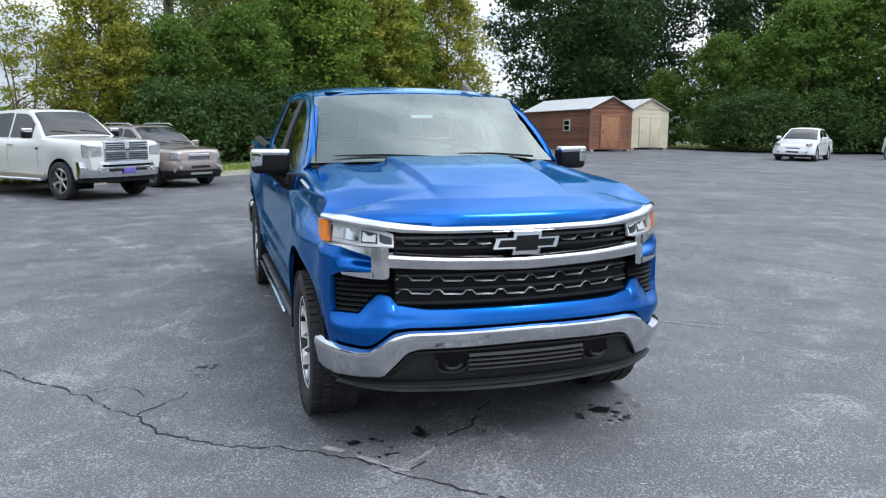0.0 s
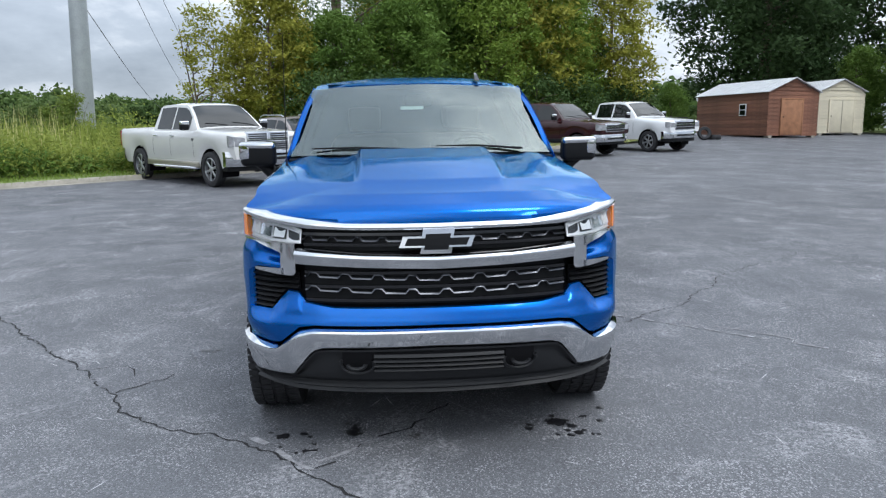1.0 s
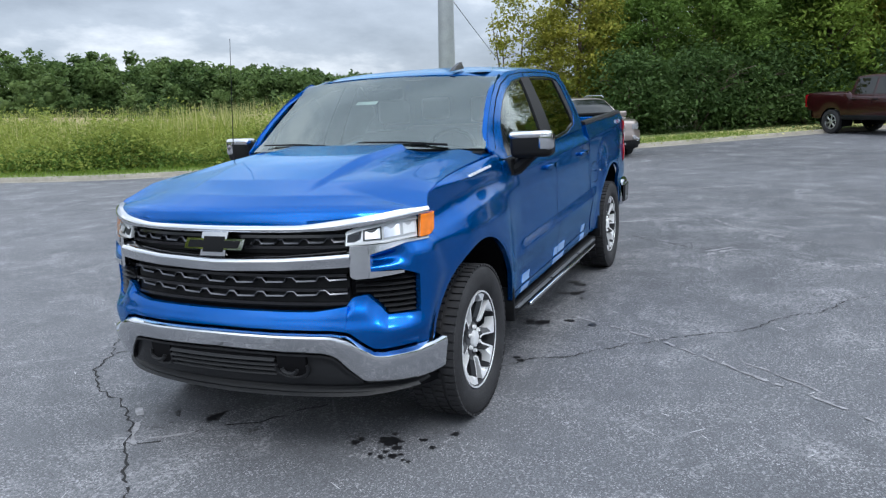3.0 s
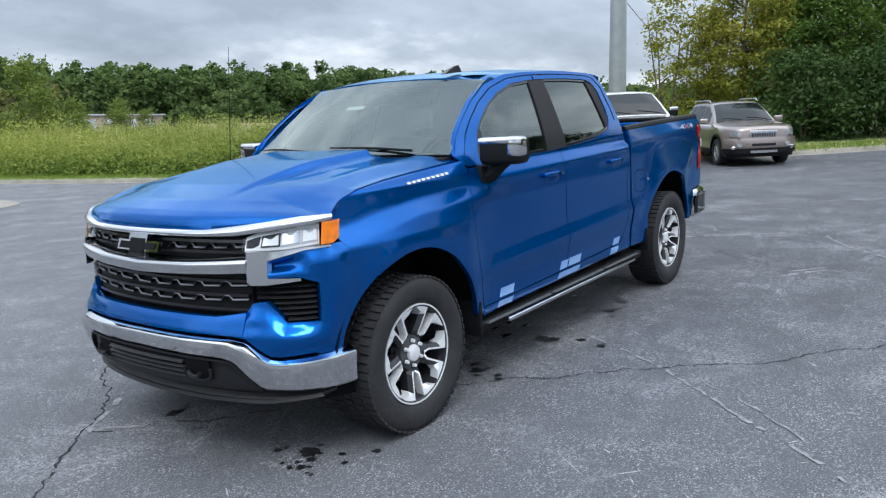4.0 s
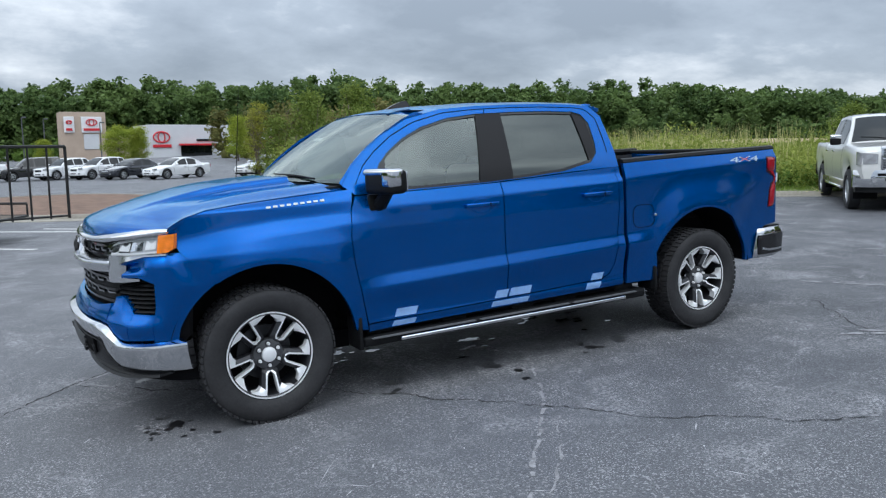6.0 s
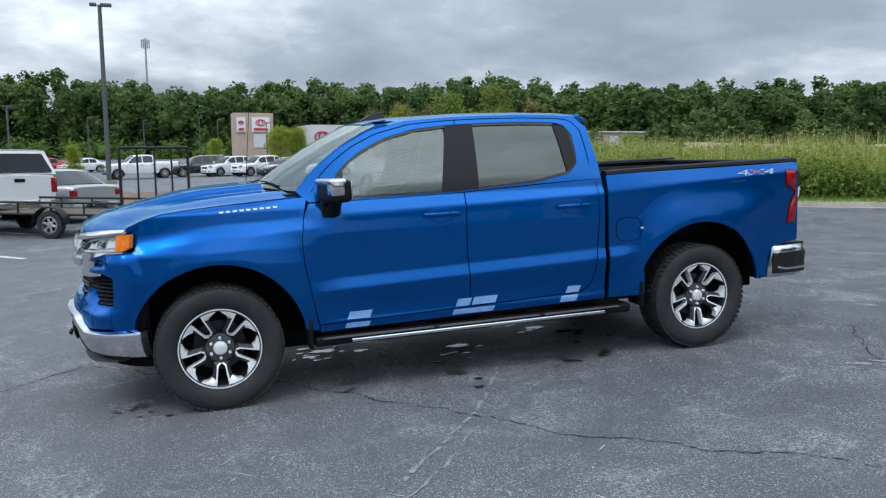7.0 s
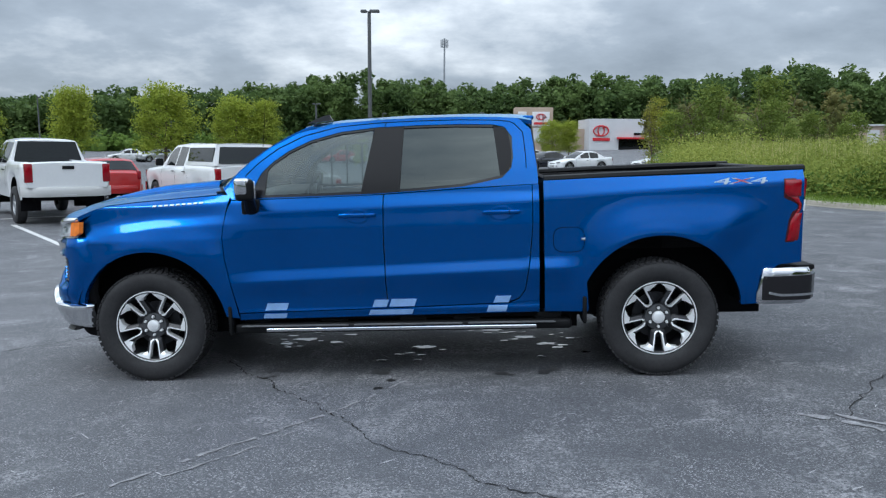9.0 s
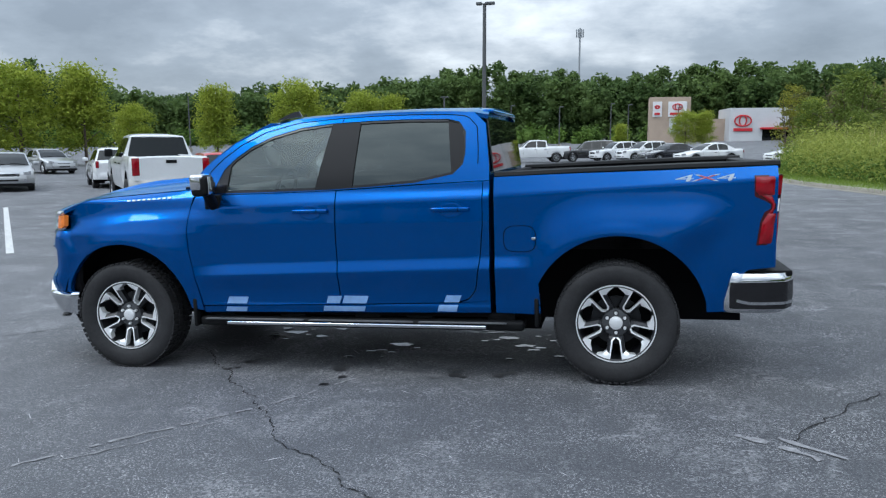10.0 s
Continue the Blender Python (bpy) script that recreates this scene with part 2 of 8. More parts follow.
PALE_TRIM = material("pale headliner", (0.4, 0.4, 0.39), 0.9)
WHITE = material("white paint", (0.72, 0.73, 0.74), 0.3, 0, 1.0, noise_amt=0.03, noise_scale=2)
CONCRETE = material("concrete", (0.27, 0.25, 0.21), 0.85, 0, noise_amt=0.25, noise_scale=1.5, bump=0.4, bump_scale=60)

# ---- building tools ----
def smooth(x, a, b):
    t = min(1.0, max(0.0, (x - a) / (b - a)))
    return t * t * (3 - 2 * t)


def soft_plus(v, k):
    return float(np.logaddexp(0, v * k) / k)


def land(x, y):
    """Height of the ground."""
    yy = -18 + soft_plus(y + 18, 0.5) - soft_plus(y - 60, 0.2)
    z = 0.0332 * x - 0.0175 * yy
    return z - 0.002 * soft_plus(x - 4, 0.7) + 0.036 * soft_plus(-3 - x, 1.0) - 0.0028 * soft_plus(-14 - x, 0.5) - 0.0312 * soft_plus(x - 55, 0.2) - 0.0125 * (soft_plus(x - 4, 0.7) - soft_plus(x - 17, 0.5))


def finish(bm, angle=35, normals=True):
    if normals:
        bmesh.ops.recalc_face_normals(bm, faces=bm.faces)
    for f in bm.faces:
        f.smooth = True
    me = bpy.data.meshes.new("mesh")
    bm.to_mesh(me)
    bm.free()
    me.set_sharp_from_angle(angle=radians(angle))
    return me


def part(name, bm, mat, parent=None, label="", angle=35, normals=True):
    """One mesh object under a thing or under a part."""
    me = bm if isinstance(bm, bpy.types.Mesh) else finish(bm, angle, normals)
    if not me.materials:
        me.materials.append(mat)
    ob = new(name, me)
    if parent is not None:
        ob.parent = parent
    if label:
        tagged(ob, label)
    return ob


def thing(name, m, label, category, group="", kind=""):
    ob = new(name)
    ob.matrix_world = m
    ob.empty_display_size = 0.2
    return tagged(ob, label, category, group, kind)


def grid(fn, nu, nv, bm=None):
    """A sheet fn(u, v) with u, v from 0 to 1."""
    bm = bm or bmesh.new()
    vs = [[bm.verts.new(fn(i / nu, j / nv)) for j in range(nv + 1)] for i in range(nu + 1)]
    for i in range(nu):
        for j in range(nv):
            bm.faces.new((vs[i][j], vs[i + 1][j], vs[i + 1][j + 1], vs[i][j + 1]))
    return bm


def fold(bm, vec):
    """Fold the open edges of a sheet back by vec (a vector or a function of the point)."""
    edges = [e for e in bm.edges if len(e.link_faces) == 1]
    r = bmesh.ops.extrude_edge_only(bm, edges=edges)
    for g in r["geom"]:
        if isinstance(g, bmesh.types.BMVert):
            g.co += vec(g.co) if callable(vec) else Vector(vec)
    return bm


def poly(points):
    """A function from 0..1 along a polyline, by length."""
    p = np.array(points, float)
    d = np.concatenate([[0], np.cumsum(np.linalg.norm(np.diff(p, axis=0), axis=1))])
    d /= d[-1]
    return lambda t: np.array([np.interp(t, d, p[:, k]) for k in range(p.shape[1])])


def coons(b, t, l, r):
    c00, c10, c01, c11 = b(0), b(1), t(0), t(1)
    def at(u, v):
        return ((1 - v) * b(u) + v * t(u) + (1 - u) * l(v) + u * r(v)
                - ((1 - u) * (1 - v) * c00 + u * (1 - v) * c10 + (1 - u) * v * c01 + u * v * c11))
    return at


def box(bm, lo, hi, bevel=0.0, seg=2, m=None):
    r = bmesh.ops.create_cube(bm, size=1)
    c, s = (Vector(lo) + Vector(hi)) / 2, Vector(hi) - Vector(lo)
    for v in r["verts"]:
        v.co = Vector((v.co.x * s.x, v.co.y * s.y, v.co.z * s.z)) + c
    vs = r["verts"]
    if bevel > 0:
        es = list({e for v in vs for e in v.link_edges})
        q = bmesh.ops.bevel(bm, geom=es, offset=bevel, segments=seg, affect="EDGES", profile=0.5, clamp_overlap=True)
        vs = list({v for f in q["faces"] for v in f.verts} | {v for v in vs if v.is_valid})
    if m is not None:
        bmesh.ops.transform(bm, matrix=m, verts=vs)
    return bm


def cylinder(bm, a, b, r1, r2=None, n=16, caps=True):
    a, b = Vector(a), Vector(b)
    r2 = r1 if r2 is None else r2
    m = Matrix.Translation((a + b) / 2) @ (b - a).to_track_quat("Z", "Y").to_matrix().to_4x4()
    bmesh.ops.create_cone(bm, cap_ends=caps, segments=n, radius1=r1, radius2=r2, depth=(b - a).length, matrix=m)
    return bm


def tube(bm, pts, radii, n=8):
    """A tapered tube along points."""
    pts = [Vector(p) for p in pts]
    if isinstance(radii, (int, float)):
        radii = [radii] * len(pts)
    rings, side = [], None
    for i, p in enumerate(pts):
        d = (pts[min(i + 1, len(pts) - 1)] - pts[max(i - 1, 0)]).normalized()
        side = d.orthogonal().normalized() if side is None else (side - d * side.dot(d)).normalized()
        up = d.cross(side)
        rings.append([bm.verts.new(p + (side * math.cos(2 * math.pi * k / n) + up * math.sin(2 * math.pi * k / n)) * radii[i]) for k in range(n)])
    for a, b in zip(rings, rings[1:]):
        for k in range(n):
            bm.faces.new((a[k], a[(k + 1) % n], b[(k + 1) % n], b[k]))
    bm.faces.new(rings[0][::-1])
    bm.faces.new(rings[-1])
    return bm


def prism(bm, outline, to3, depth):
    """An outline of 2D points, set into space by to3(p, d) at depths 0 and depth."""
    a = [bm.verts.new(to3(p, 0.0)) for p in outline]
    b = [bm.verts.new(to3(p, depth)) for p in outline]
    k = len(outline)
    for i in range(k):
        bm.faces.new((a[i], a[(i + 1) % k], b[(i + 1) % k], b[i]))
    bm.faces.new(a[::-1])
    bm.faces.new(b)
    return bm


def spin(bm, profile, n=48, axis="y"):
    """A ring spun round the y axis from (radius, y) points."""
    rings = []
    for k in range(n):
        c, s = math.cos(2 * math.pi * k / n), math.sin(2 * math.pi * k / n)
        rings.append([bm.verts.new((r * c, y, r * s)) for r, y in profile])
    for k in range(n):
        a, b = rings[k], rings[(k + 1) % n]
        for i in range(len(profile) - 1):
            bm.faces.new((a[i], a[i + 1], b[i + 1], b[i]))
    return bm


def quads_mesh(name, verts, nper=4):
    """Many loose faces of nper corners from an array (k, nper, 3)."""
    k = len(verts)
    me = bpy.data.meshes.new(name)
    me.vertices.add(k * nper)
    me.vertices.foreach_set("co", np.asarray(verts, np.float32).ravel())
    me.loops.add(k * nper)
    me.loops.foreach_set("vertex_index", np.arange(k * nper, dtype=np.int32))
    me.polygons.add(k)
    me.polygons.foreach_set("loop_start", np.arange(0, k * nper, nper, dtype=np.int32))
    me.update(calc_edges=True)
    return me

# ---- ground, kerbs, verge ----
KERB = [(34.5, -60), (34.6, -42), (35.0, -33), (37.5, -29.6), (42.5, -29.0), (45.6, -25), (45.5, -17.5), (39.5, -14.9), (34.2, -13.4), (30.4, -10.5), (27.1, -5.4), (23.9, -1.95), (20.9, 1.2), (18.5, 4.5), (16.7, 7.4), (14.7, 9.8),
        (13.1, 12.1), (11.8, 14.6), (11.1, 17.9), (10.2, 22.5), (9.7, 27.0), (9.7, 32.1), (11.2, 38.6), (13.4, 44.8), (16.8, 48.8), (21.5, 50.2), (40.0, 52.0), (90.0, 55.0)]


def spaced(pts, step, closed=False):
    """Points at even steps along a smooth line through pts."""
    p = [Vector((*q, 0)) for q in pts]
    n = len(p)
    out = []
    for i in range(n if closed else n - 1):
        a, b = p[i], p[(i + 1) % n]
        pa = p[i - 1] if (closed or i > 0) else a
        pb = p[(i + 2) % n] if (closed or i < n - 2) else b
        k = max(1, int((b - a).length / step))
        for j in range(k):
            t = j / k
            out.append(0.5 * ((2 * a) + (b - pa) * t + (2 * pa - 5 * a + 4 * b - pb) * t * t + (3 * a - pa - 3 * b + pb) * t ** 3))
    if not closed:
        out.append(p[-1])
    return out


def on_land(x, y, dz=0.0):
    return Vector((x, y, land(x, y) + dz))


def sides(line, closed=False):
    """Unit normals to the right of a line."""
    n = len(line)
    out = []
    for i in range(n):
        a = line[i - 1] if (closed or i > 0) else line[i]
        b = line[(i + 1) % n] if (closed or i < n - 1) else line[i]
        d = (b - a).normalized()
        out.append(Vector((d.y, -d.x, 0)))
    return out


def axis_steps(lo, hi, fine_lo, fine_hi, step):
    v = list(np.arange(fine_lo, fine_hi + 0.01, step))
    s, x = step, fine_hi
    while x < hi:
        s *= 1.35
        x += s
        v.append(min(x, hi))
    s, x = step, fine_lo
    while x > lo:
        s *= 1.35
        x -= s
        v.insert(0, max(x, lo))
    return v


xs, ys = axis_steps(-1500, 1500, -40, 60, 2.0), axis_steps(-1500, 1500, -50, 70, 2.0)
bm = bmesh.new()
vs = [[bm.verts.new(on_land(x, y)) for y in ys] for x in xs]
for i in range(len(xs) - 1):
    for j in range(len(ys) - 1):
        bm.faces.new((vs[i][j], vs[i + 1][j], vs[i + 1][j + 1], vs[i][j + 1]))
ground = part("ground", bm, ASPHALT, angle=60)
tagged(ground, "worn grey asphalt parking lot with pale scuffs", "ground", kind="structure")

GRASS_SOIL = material("mown grass", (0.10, 0.16, 0.03), 0.9, 0, noise_amt=0.4, noise_scale=2.0, bump=0.8, bump_scale=40, color2=(0.16, 0.19, 0.06))
MULCH = material("brown mulch", (0.16, 0.10, 0.07), 0.95, 0, noise_amt=0.4, noise_scale=3.0, bump=0.8, bump_scale=50)


def kerb_mesh(line, nrm, closed, top=0.13, width=0.16, pan=0.14):
    """A kerb with a gutter pan: pan edge, face, rounded top, back."""
    prof = [(-pan, -0.03), (-pan, 0.012), (-0.02, 0.022), (0.0, top * 0.75), (0.03, top), (width, top), (width, -0.05)]
    bm = bmesh.new()
    rings = [[bm.verts.new(on_land(p.x + n.x * o, p.y + n.y * o, h)) for o, h in prof] for p, n in zip(line, nrm)]
    k = len(rings)
    for i in range(k if closed else k - 1):
        a, b = rings[i], rings[(i + 1) % k]
        for j in range(len(prof) - 1):
            bm.faces.new((a[j], b[j], b[j + 1], a[j + 1]))
    return bm


kerb_line = spaced(KERB, 0.8)
kerb_n = sides(kerb_line)
k0 = [i for i, p in enumerate(kerb_line) if p.y > -10.2][0]
tagged(part("kerb", kerb_mesh(kerb_line[k0:], kerb_n[k0:], False), CONCRETE), "pale weathered concrete kerb along the grass verge", "kerb", kind="structure")

bm = bmesh.new()
OUT = [0.15, 0.8, 1.6, 3, 5, 8, 12, 18, 28, 45, 80]
prev = None
for p, n in zip(kerb_line[::2], kerb_n[::2]):
    ring = []
    for o in OUT:
        x, y = p.x + n.x * o, p.y + n.y * o
        if o > 8:
            w = smooth(o, 8, 30)
            x, y = x * (1 - w) + (p.x + o * 0.87) * w, y * (1 - w) + (p.y + o * 0.25) * w
        ring.append(bm.verts.new(on_land(x, y, 0.10 + 0.05 * noise.noise((x * 0.5, y * 0.5, 0)) * smooth(o, 0.2, 2))))
    if prev:
        for j in range(len(OUT) - 1):
            bm.faces.new((prev[j], ring[j], ring[j + 1], prev[j + 1]))
    prev = ring
tagged(part("ground", bm, GRASS_SOIL), "strip of short green grass behind the kerb", "grass verge", kind="structure")

ISLAND = [(4.9, 15.6), (5.7, 16.8), (5.5, 19.5), (4.4, 25), (2.6, 30), (0, 32.5), (-3.5, 32), (-3.0, 25), (-1.2, 19.6), (1.2, 17.2), (3.2, 15.8)]
isl = spaced(ISLAND, 0.5, True)
isl_n = [-n for n in sides(isl, True)]
tagged(part("kerb", kerb_mesh(isl, isl_n, True, pan=0.55), CONCRETE), "pale concrete kerb round a planting island", "kerb", kind="structure")
bm = bmesh.new()
c = bm.verts.new(on_land(1.0, 24.0, 0.2))
ring = [bm.verts.new(on_land(p.x + n.x * 0.15, p.y + n.y * 0.15, 0.11)) for p, n in zip(isl, isl_n)]
for i in range(len(ring)):
    bm.faces.new((c, ring[i], ring[(i + 1) % len(ring)]))
tagged(part("ground", bm, MULCH), "brown mulch bed inside a kerbed parking island", "mulch bed", kind="structure")

# ---- the blue pickup truck: forward is -x, front axle over the origin ----
truck = thing("pickup_truck", TILT, "bright blue metallic crew-cab pickup truck with chrome trim on wet-marked asphalt", "truck")
HUB_F, HUB_R, HUB_Z, WB = 0.0, 3.745, 0.415, 3.745

# the side windows curve in towards the roof
GLASS_Z, GLASS_W = [1.345, 1.36, 1.40, 1.46, 1.55, 1.65, 1.75, 1.85, 1.90], [0.934, 0.931, 0.924, 0.906, 0.872, 0.830, 0.785, 0.735, 0.710]
# height of the shoulder crease, of the lower door crease and of the top of the wheel bulges along the truck
SHOULDER = ([-0.52, -0.23, 0.09, 0.56, 1.2, 1.75, 2.85, 2.95, 4.6, 4.8], [1.165, 1.203, 1.238, 1.256, 1.268, 1.278, 1.300, 1.315, 1.383, 1.39])
LOWER = ([0.6, 0.85, 3.0, 3.3], [0.715, 0.728, 0.785, 0.79])


def raw_width(x, z):
    zc, zl = float(np.interp(x, *SHOULDER)), float(np.interp(x, *LOWER))
    fender = 1 - smooth(x, 0.46, 0.92)
    bed_ = smooth(x, 2.89, 2.93)
    door_ = 1 - fender - bed_
    w = 0.0
    if fender > 0:
        w += fender * float(np.interp(z, [0.40, 0.60, 0.95, 1.06, zc - 0.09, zc - 0.02, zc, 1.30] + GLASS_Z[1:], [0.968, 0.985, 1.000, 1.000, 0.985, 0.951, 0.947, 0.941] + GLASS_W[1:]))
    if door_ > 0:
        w += door_ * float(np.interp(z, [0.42, 0.485, 0.512, 0.53, 0.62, zl, zl + 0.012, zl + 0.09, 1.02, 1.12, zc - 0.06, zc - 0.012, zc] + GLASS_Z, [0.946, 0.962, 0.970, 0.963, 0.970, 1.000, 1.001, 0.977, 0.977, 0.979, 0.972, 0.970, 0.966] + GLASS_W))
    if bed_ > 0:
        crease = 1 - smooth(x, 3.02, 3.24)
        w += bed_ * float(np.interp(z, [0.42, 0.50, 0.62, zl, zl + 0.012, zl + 0.09, 1.02, zc - 0.015, zc, 1.46, 1.9], [0.950, 0.963, 0.971, 0.975 + 0.024 * crease, 0.975 + 0.025 * crease, 0.975, 0.973, 0.970, 0.967, 0.926, 0.71]))
        # wide flare over the rear wheel, drawn out to a point at the back
        d = math.hypot(max(0.0, abs(x - 3.80) - (0.12 if x < 3.80 else 0.34)), max(0.0, z - 0.43)) - 0.60
        w += 0.043 * (1 - smooth(d, -0.02, 0.29)) * smooth(x, 3.02, 3.50) * (1 - smooth(x - 0.9 * (z - 1.09), 4.18, 4.54))
    if x < 0.8:
        # the same over the front wheel
        d = math.hypot(max(0.0, abs(x - 0.02) - 0.10), max(0.0, z - 0.42)) - 0.575
        w += 0.030 * (1 - smooth(d, -0.02, 0.26)) * smooth(x, -0.46, -0.12) * (1 - smooth(x, 0.45, 0.74))
    return w


def half_width(x, z):
    """Half the truck's width at a point of its side."""
    w = 0.25 * raw_width(x, z - 0.011) + 0.5 * raw_width(x, z) + 0.25 * raw_width(x, z + 0.011)
    if x < 0.0:
        w -= (0.030 + 0.010 * smooth(z, 1.03, 1.16)) * (-x / 0.48) ** 2
    if x > 3.9:
        w -= 0.035 * ((x - 3.9) / 0.9) ** 2
    if z > 1.3 and x < 1.3:
        w -= 0.055 * smooth(z, 1.3, 1.45) * ((1.3 - x) / 0.7) ** 2
    # arch flares with a soft outer edge
    for hx, hz, r in ((0.01, 0.42, 0.565), (3.755, 0.43, 0.59)):
        d = math.hypot(x - hx, z - hz) - r
        w += (0.003 * (1 - smooth(d, 0.02, 0.10)) - 0.002 * (1 - smooth(d, 0.0, 0.015))) * smooth(z, 0.40, 0.62)
    return w


def fender_top(x):
    return float(np.interp(x, [-0.56, -0.5, -0.42, -0.3, -0.1, 0.2, 0.62, 0.8], [1.215, 1.25, 1.285, 1.318, 1.338, 1.358, 1.385, 1.39]))


def side_sheet(fn2, nu, nv, side, depth=0.03):
    """A panel on the truck's flank from a sheet of (x, z); side -1 is the driver's."""
    def at(u, v):
        x, z = fn2(u, v)
        return (x, side * half_width(x, z), z)
    return fold(grid(at, nu, nv), (0, -side * depth, 0))


def arc(cx, cz, r, a0, a1, n=24):
    return [(cx + r * math.cos(radians(a0 + (a1 - a0) * i / n)), cz + r * math.sin(radians(a0 + (a1 - a0) * i / n))) for i in range(n + 1)]


ARCH_F = [(-0.305, 0.90)] + arc(0.01, 0.42, 0.565, 122, 12) + [(0.575, 0.49)]
ARCH_R = [(3.235, 0.47), (3.24, 0.52)] + arc(3.755, 0.43, 0.59, 165, 12) + [(4.33, 0.50)]
seam_f = [(0.668, 0.465), (0.625, 0.70), (0.585, 0.92), (0.575, 1.08), (0.60, 1.25), (0.635, 1.38)]

for s, who in ((-1, "driver"), (1, "passenger")):
    # fender
    f = coons(poly([(-0.47, 1.10)] + ARCH_F + [(0.665, 0.475)]),
              poly([(x, fender_top(x)) for x in np.linspace(-0.545, 0.628, 24)]),
              poly([(-0.47, 1.10), (-0.50, 1.17), (-0.545, fender_top(-0.545))]),
              poly([(a - 0.003, b) for a, b in seam_f]))
    part("fender", side_sheet(f, 84, 84, s), BLUE, truck)
    # doors
    f = coons(poly([(0.668, 0.505), (1.2, 0.513), (1.770, 0.525)]), poly([(0.642, 1.335), (1.2, 1.342), (1.762, 1.352)]),
              poly([(0.668, 0.505)] + [(a + 0.003, b) for a, b in seam_f[1:-1]] + [(0.642, 1.335)]), poly([(1.770, 0.525), (1.756, 1.0), (1.762, 1.352)]))
    door = part("door", side_sheet(f, 30, 110, s), BLUE, truck)
    f = coons(poly([(1.778, 0.525), (2.3, 0.538), (2.64, 0.548), (2.73, 0.575), (2.78, 0.64)]), poly([(1.770, 1.352), (2.3, 1.378), (2.842, 1.40)]),
              poly([(1.778, 0.525), (1.764, 1.0), (1.770, 1.352)]), poly([(2.78, 0.64), (2.815, 0.85), (2.84, 1.1), (2.842, 1.40)]))
    door2 = part("door", side_sheet(f, 30, 110, s), BLUE, truck)
    # rocker and rear cab corner
    f = coons(poly([(0.672, 0.45), (2.885, 0.475)]), poly([(0.672, 0.497), (1.77, 0.517), (2.66, 0.540), (2.885, 0.56)]), poly([(0.672, 0.45), (0.672, 0.497)]), poly([(2.885, 0.475), (2.885, 0.56)]))
    part("rocker_panel", side_sheet(f, 40, 8, s), BLUE, truck)
    f = coons(poly([(2.672, 0.545), (2.885, 0.562)]), poly([(2.848, 1.40), (2.892, 1.40)]),
              poly([(2.672, 0.545), (2.74, 0.572), (2.788, 0.64), (2.823, 0.85), (2.847, 1.1), (2.848, 1.40)]), poly([(2.885, 0.562), (2.892, 1.40)]))
    part("cab_corner", side_sheet(f, 8, 90, s), BLUE, truck)
    # bed side
    f = coons(poly([(2.925, 0.475)] + ARCH_R + [(4.46, 0.505), (4.475, 0.60), (4.55, 0.755), (4.59, 0.785), (4.755, 0.80)]),
              poly([(2.925, 1.425), (3.5, 1.44), (4.2, 1.452), (4.765, 1.456)]),
              poly([(2.925, 0.475), (2.925, 1.425)]), poly([(4.755, 0.80), (4.765, 1.456)]))
    bedside = part("bed_side", side_sheet(f, 110, 84, s), BLUE, truck)
    bm = bmesh.new()
    tube(bm, [(x, s * (half_width(x, 1.44) - 0.035), float(np.interp(x, [2.925, 3.5, 4.2, 4.785], [1.432, 1.447, 1.459, 1.463]))) for x in np.linspace(2.93, 4.78, 30)], 0.03, 8)
    for v in bm.verts:
        v.co.y = s * (abs(v.co.y) + (abs(v.co.y) - 0.9) * 0.4)
    part("bed_rail_cap", bm, BLACK, truck)
    # greenhouse: blue ring round the daylight opening
    DLO = [(0.785, 1.352), (0.80, 1.42), (0.855, 1.53), (0.94, 1.61), (1.06, 1.69), (1.22, 1.762), (1.45, 1.82), (1.7, 1.844), (2.0, 1.852), (2.3, 1.852), (2.58, 1.842), (2.66, 1.82),
           (2.71, 1.75), (2.715, 1.60), (2.70, 1.52), (2.63, 1.452), (2.35, 1.398), (2.0, 1.375), (1.7, 1.362), (1.3, 1.355), (1.0, 1.352)]
    RIM = [(0.645, 1.345), (0.58, 1.405), (0.668, 1.525), (0.768, 1.613), (0.918, 1.72), (1.12, 1.818), (1.40, 1.882), (1.7, 1.90), (2.0, 1.907), (2.3, 1.907), (2.6, 1.897), (2.76, 1.885),
           (2.85, 1.80), (2.872, 1.62), (2.885, 1.52), (2.89, 1.405), (2.35, 1.388), (2.0, 1.37), (1.7, 1.357), (1.3, 1.349), (1.0, 1.345)]
    bm = bmesh.new()
    n_ring = len(DLO)
    rows = []
    for i in range(n_ring):
        row = []
        for j in range(5):
            q = np.array(RIM[i]) * (1 - j / 4) + np.array(DLO[i]) * (j / 4)
            row.append(bm.verts.new((q[0], s * half_width(*q), q[1])))
        rows.append(row)
    for i in range(n_ring):
        for j in range(4):
            bm.faces.new((rows[i][j], rows[(i + 1) % n_ring][j], rows[(i + 1) % n_ring][j + 1], rows[i][j + 1]))
    fold(bm, (0, -s * 0.035, 0))
    part("cab_side", bm, BLUE, truck)
    # the doors' upper gap, and the gap between them over the pillar
    gap = [np.array(RIM[i]) * 0.58 + np.array(DLO[i]) * 0.42 for i in range(1, 15)]
    bm = tube(bmesh.new(), [(q[0], s * (half_width(*q) + 0.0005), q[1]) for q in (poly(gap)(f) for f in np.linspace(0, 1, 60))], 0.0032, 5)
    part("door_gap", bm, VOID, truck)
    bm = tube(bmesh.new(), [(1.772 + 0.012 * f, s * (half_width(1.775, 1.845 + 0.036 * f) + 0.0005), 1.845 + 0.036 * f) for f in np.linspace(0, 1, 5)], 0.0032, 5)
    part("door_gap", bm, VOID, truck)
    # black surround and pillar

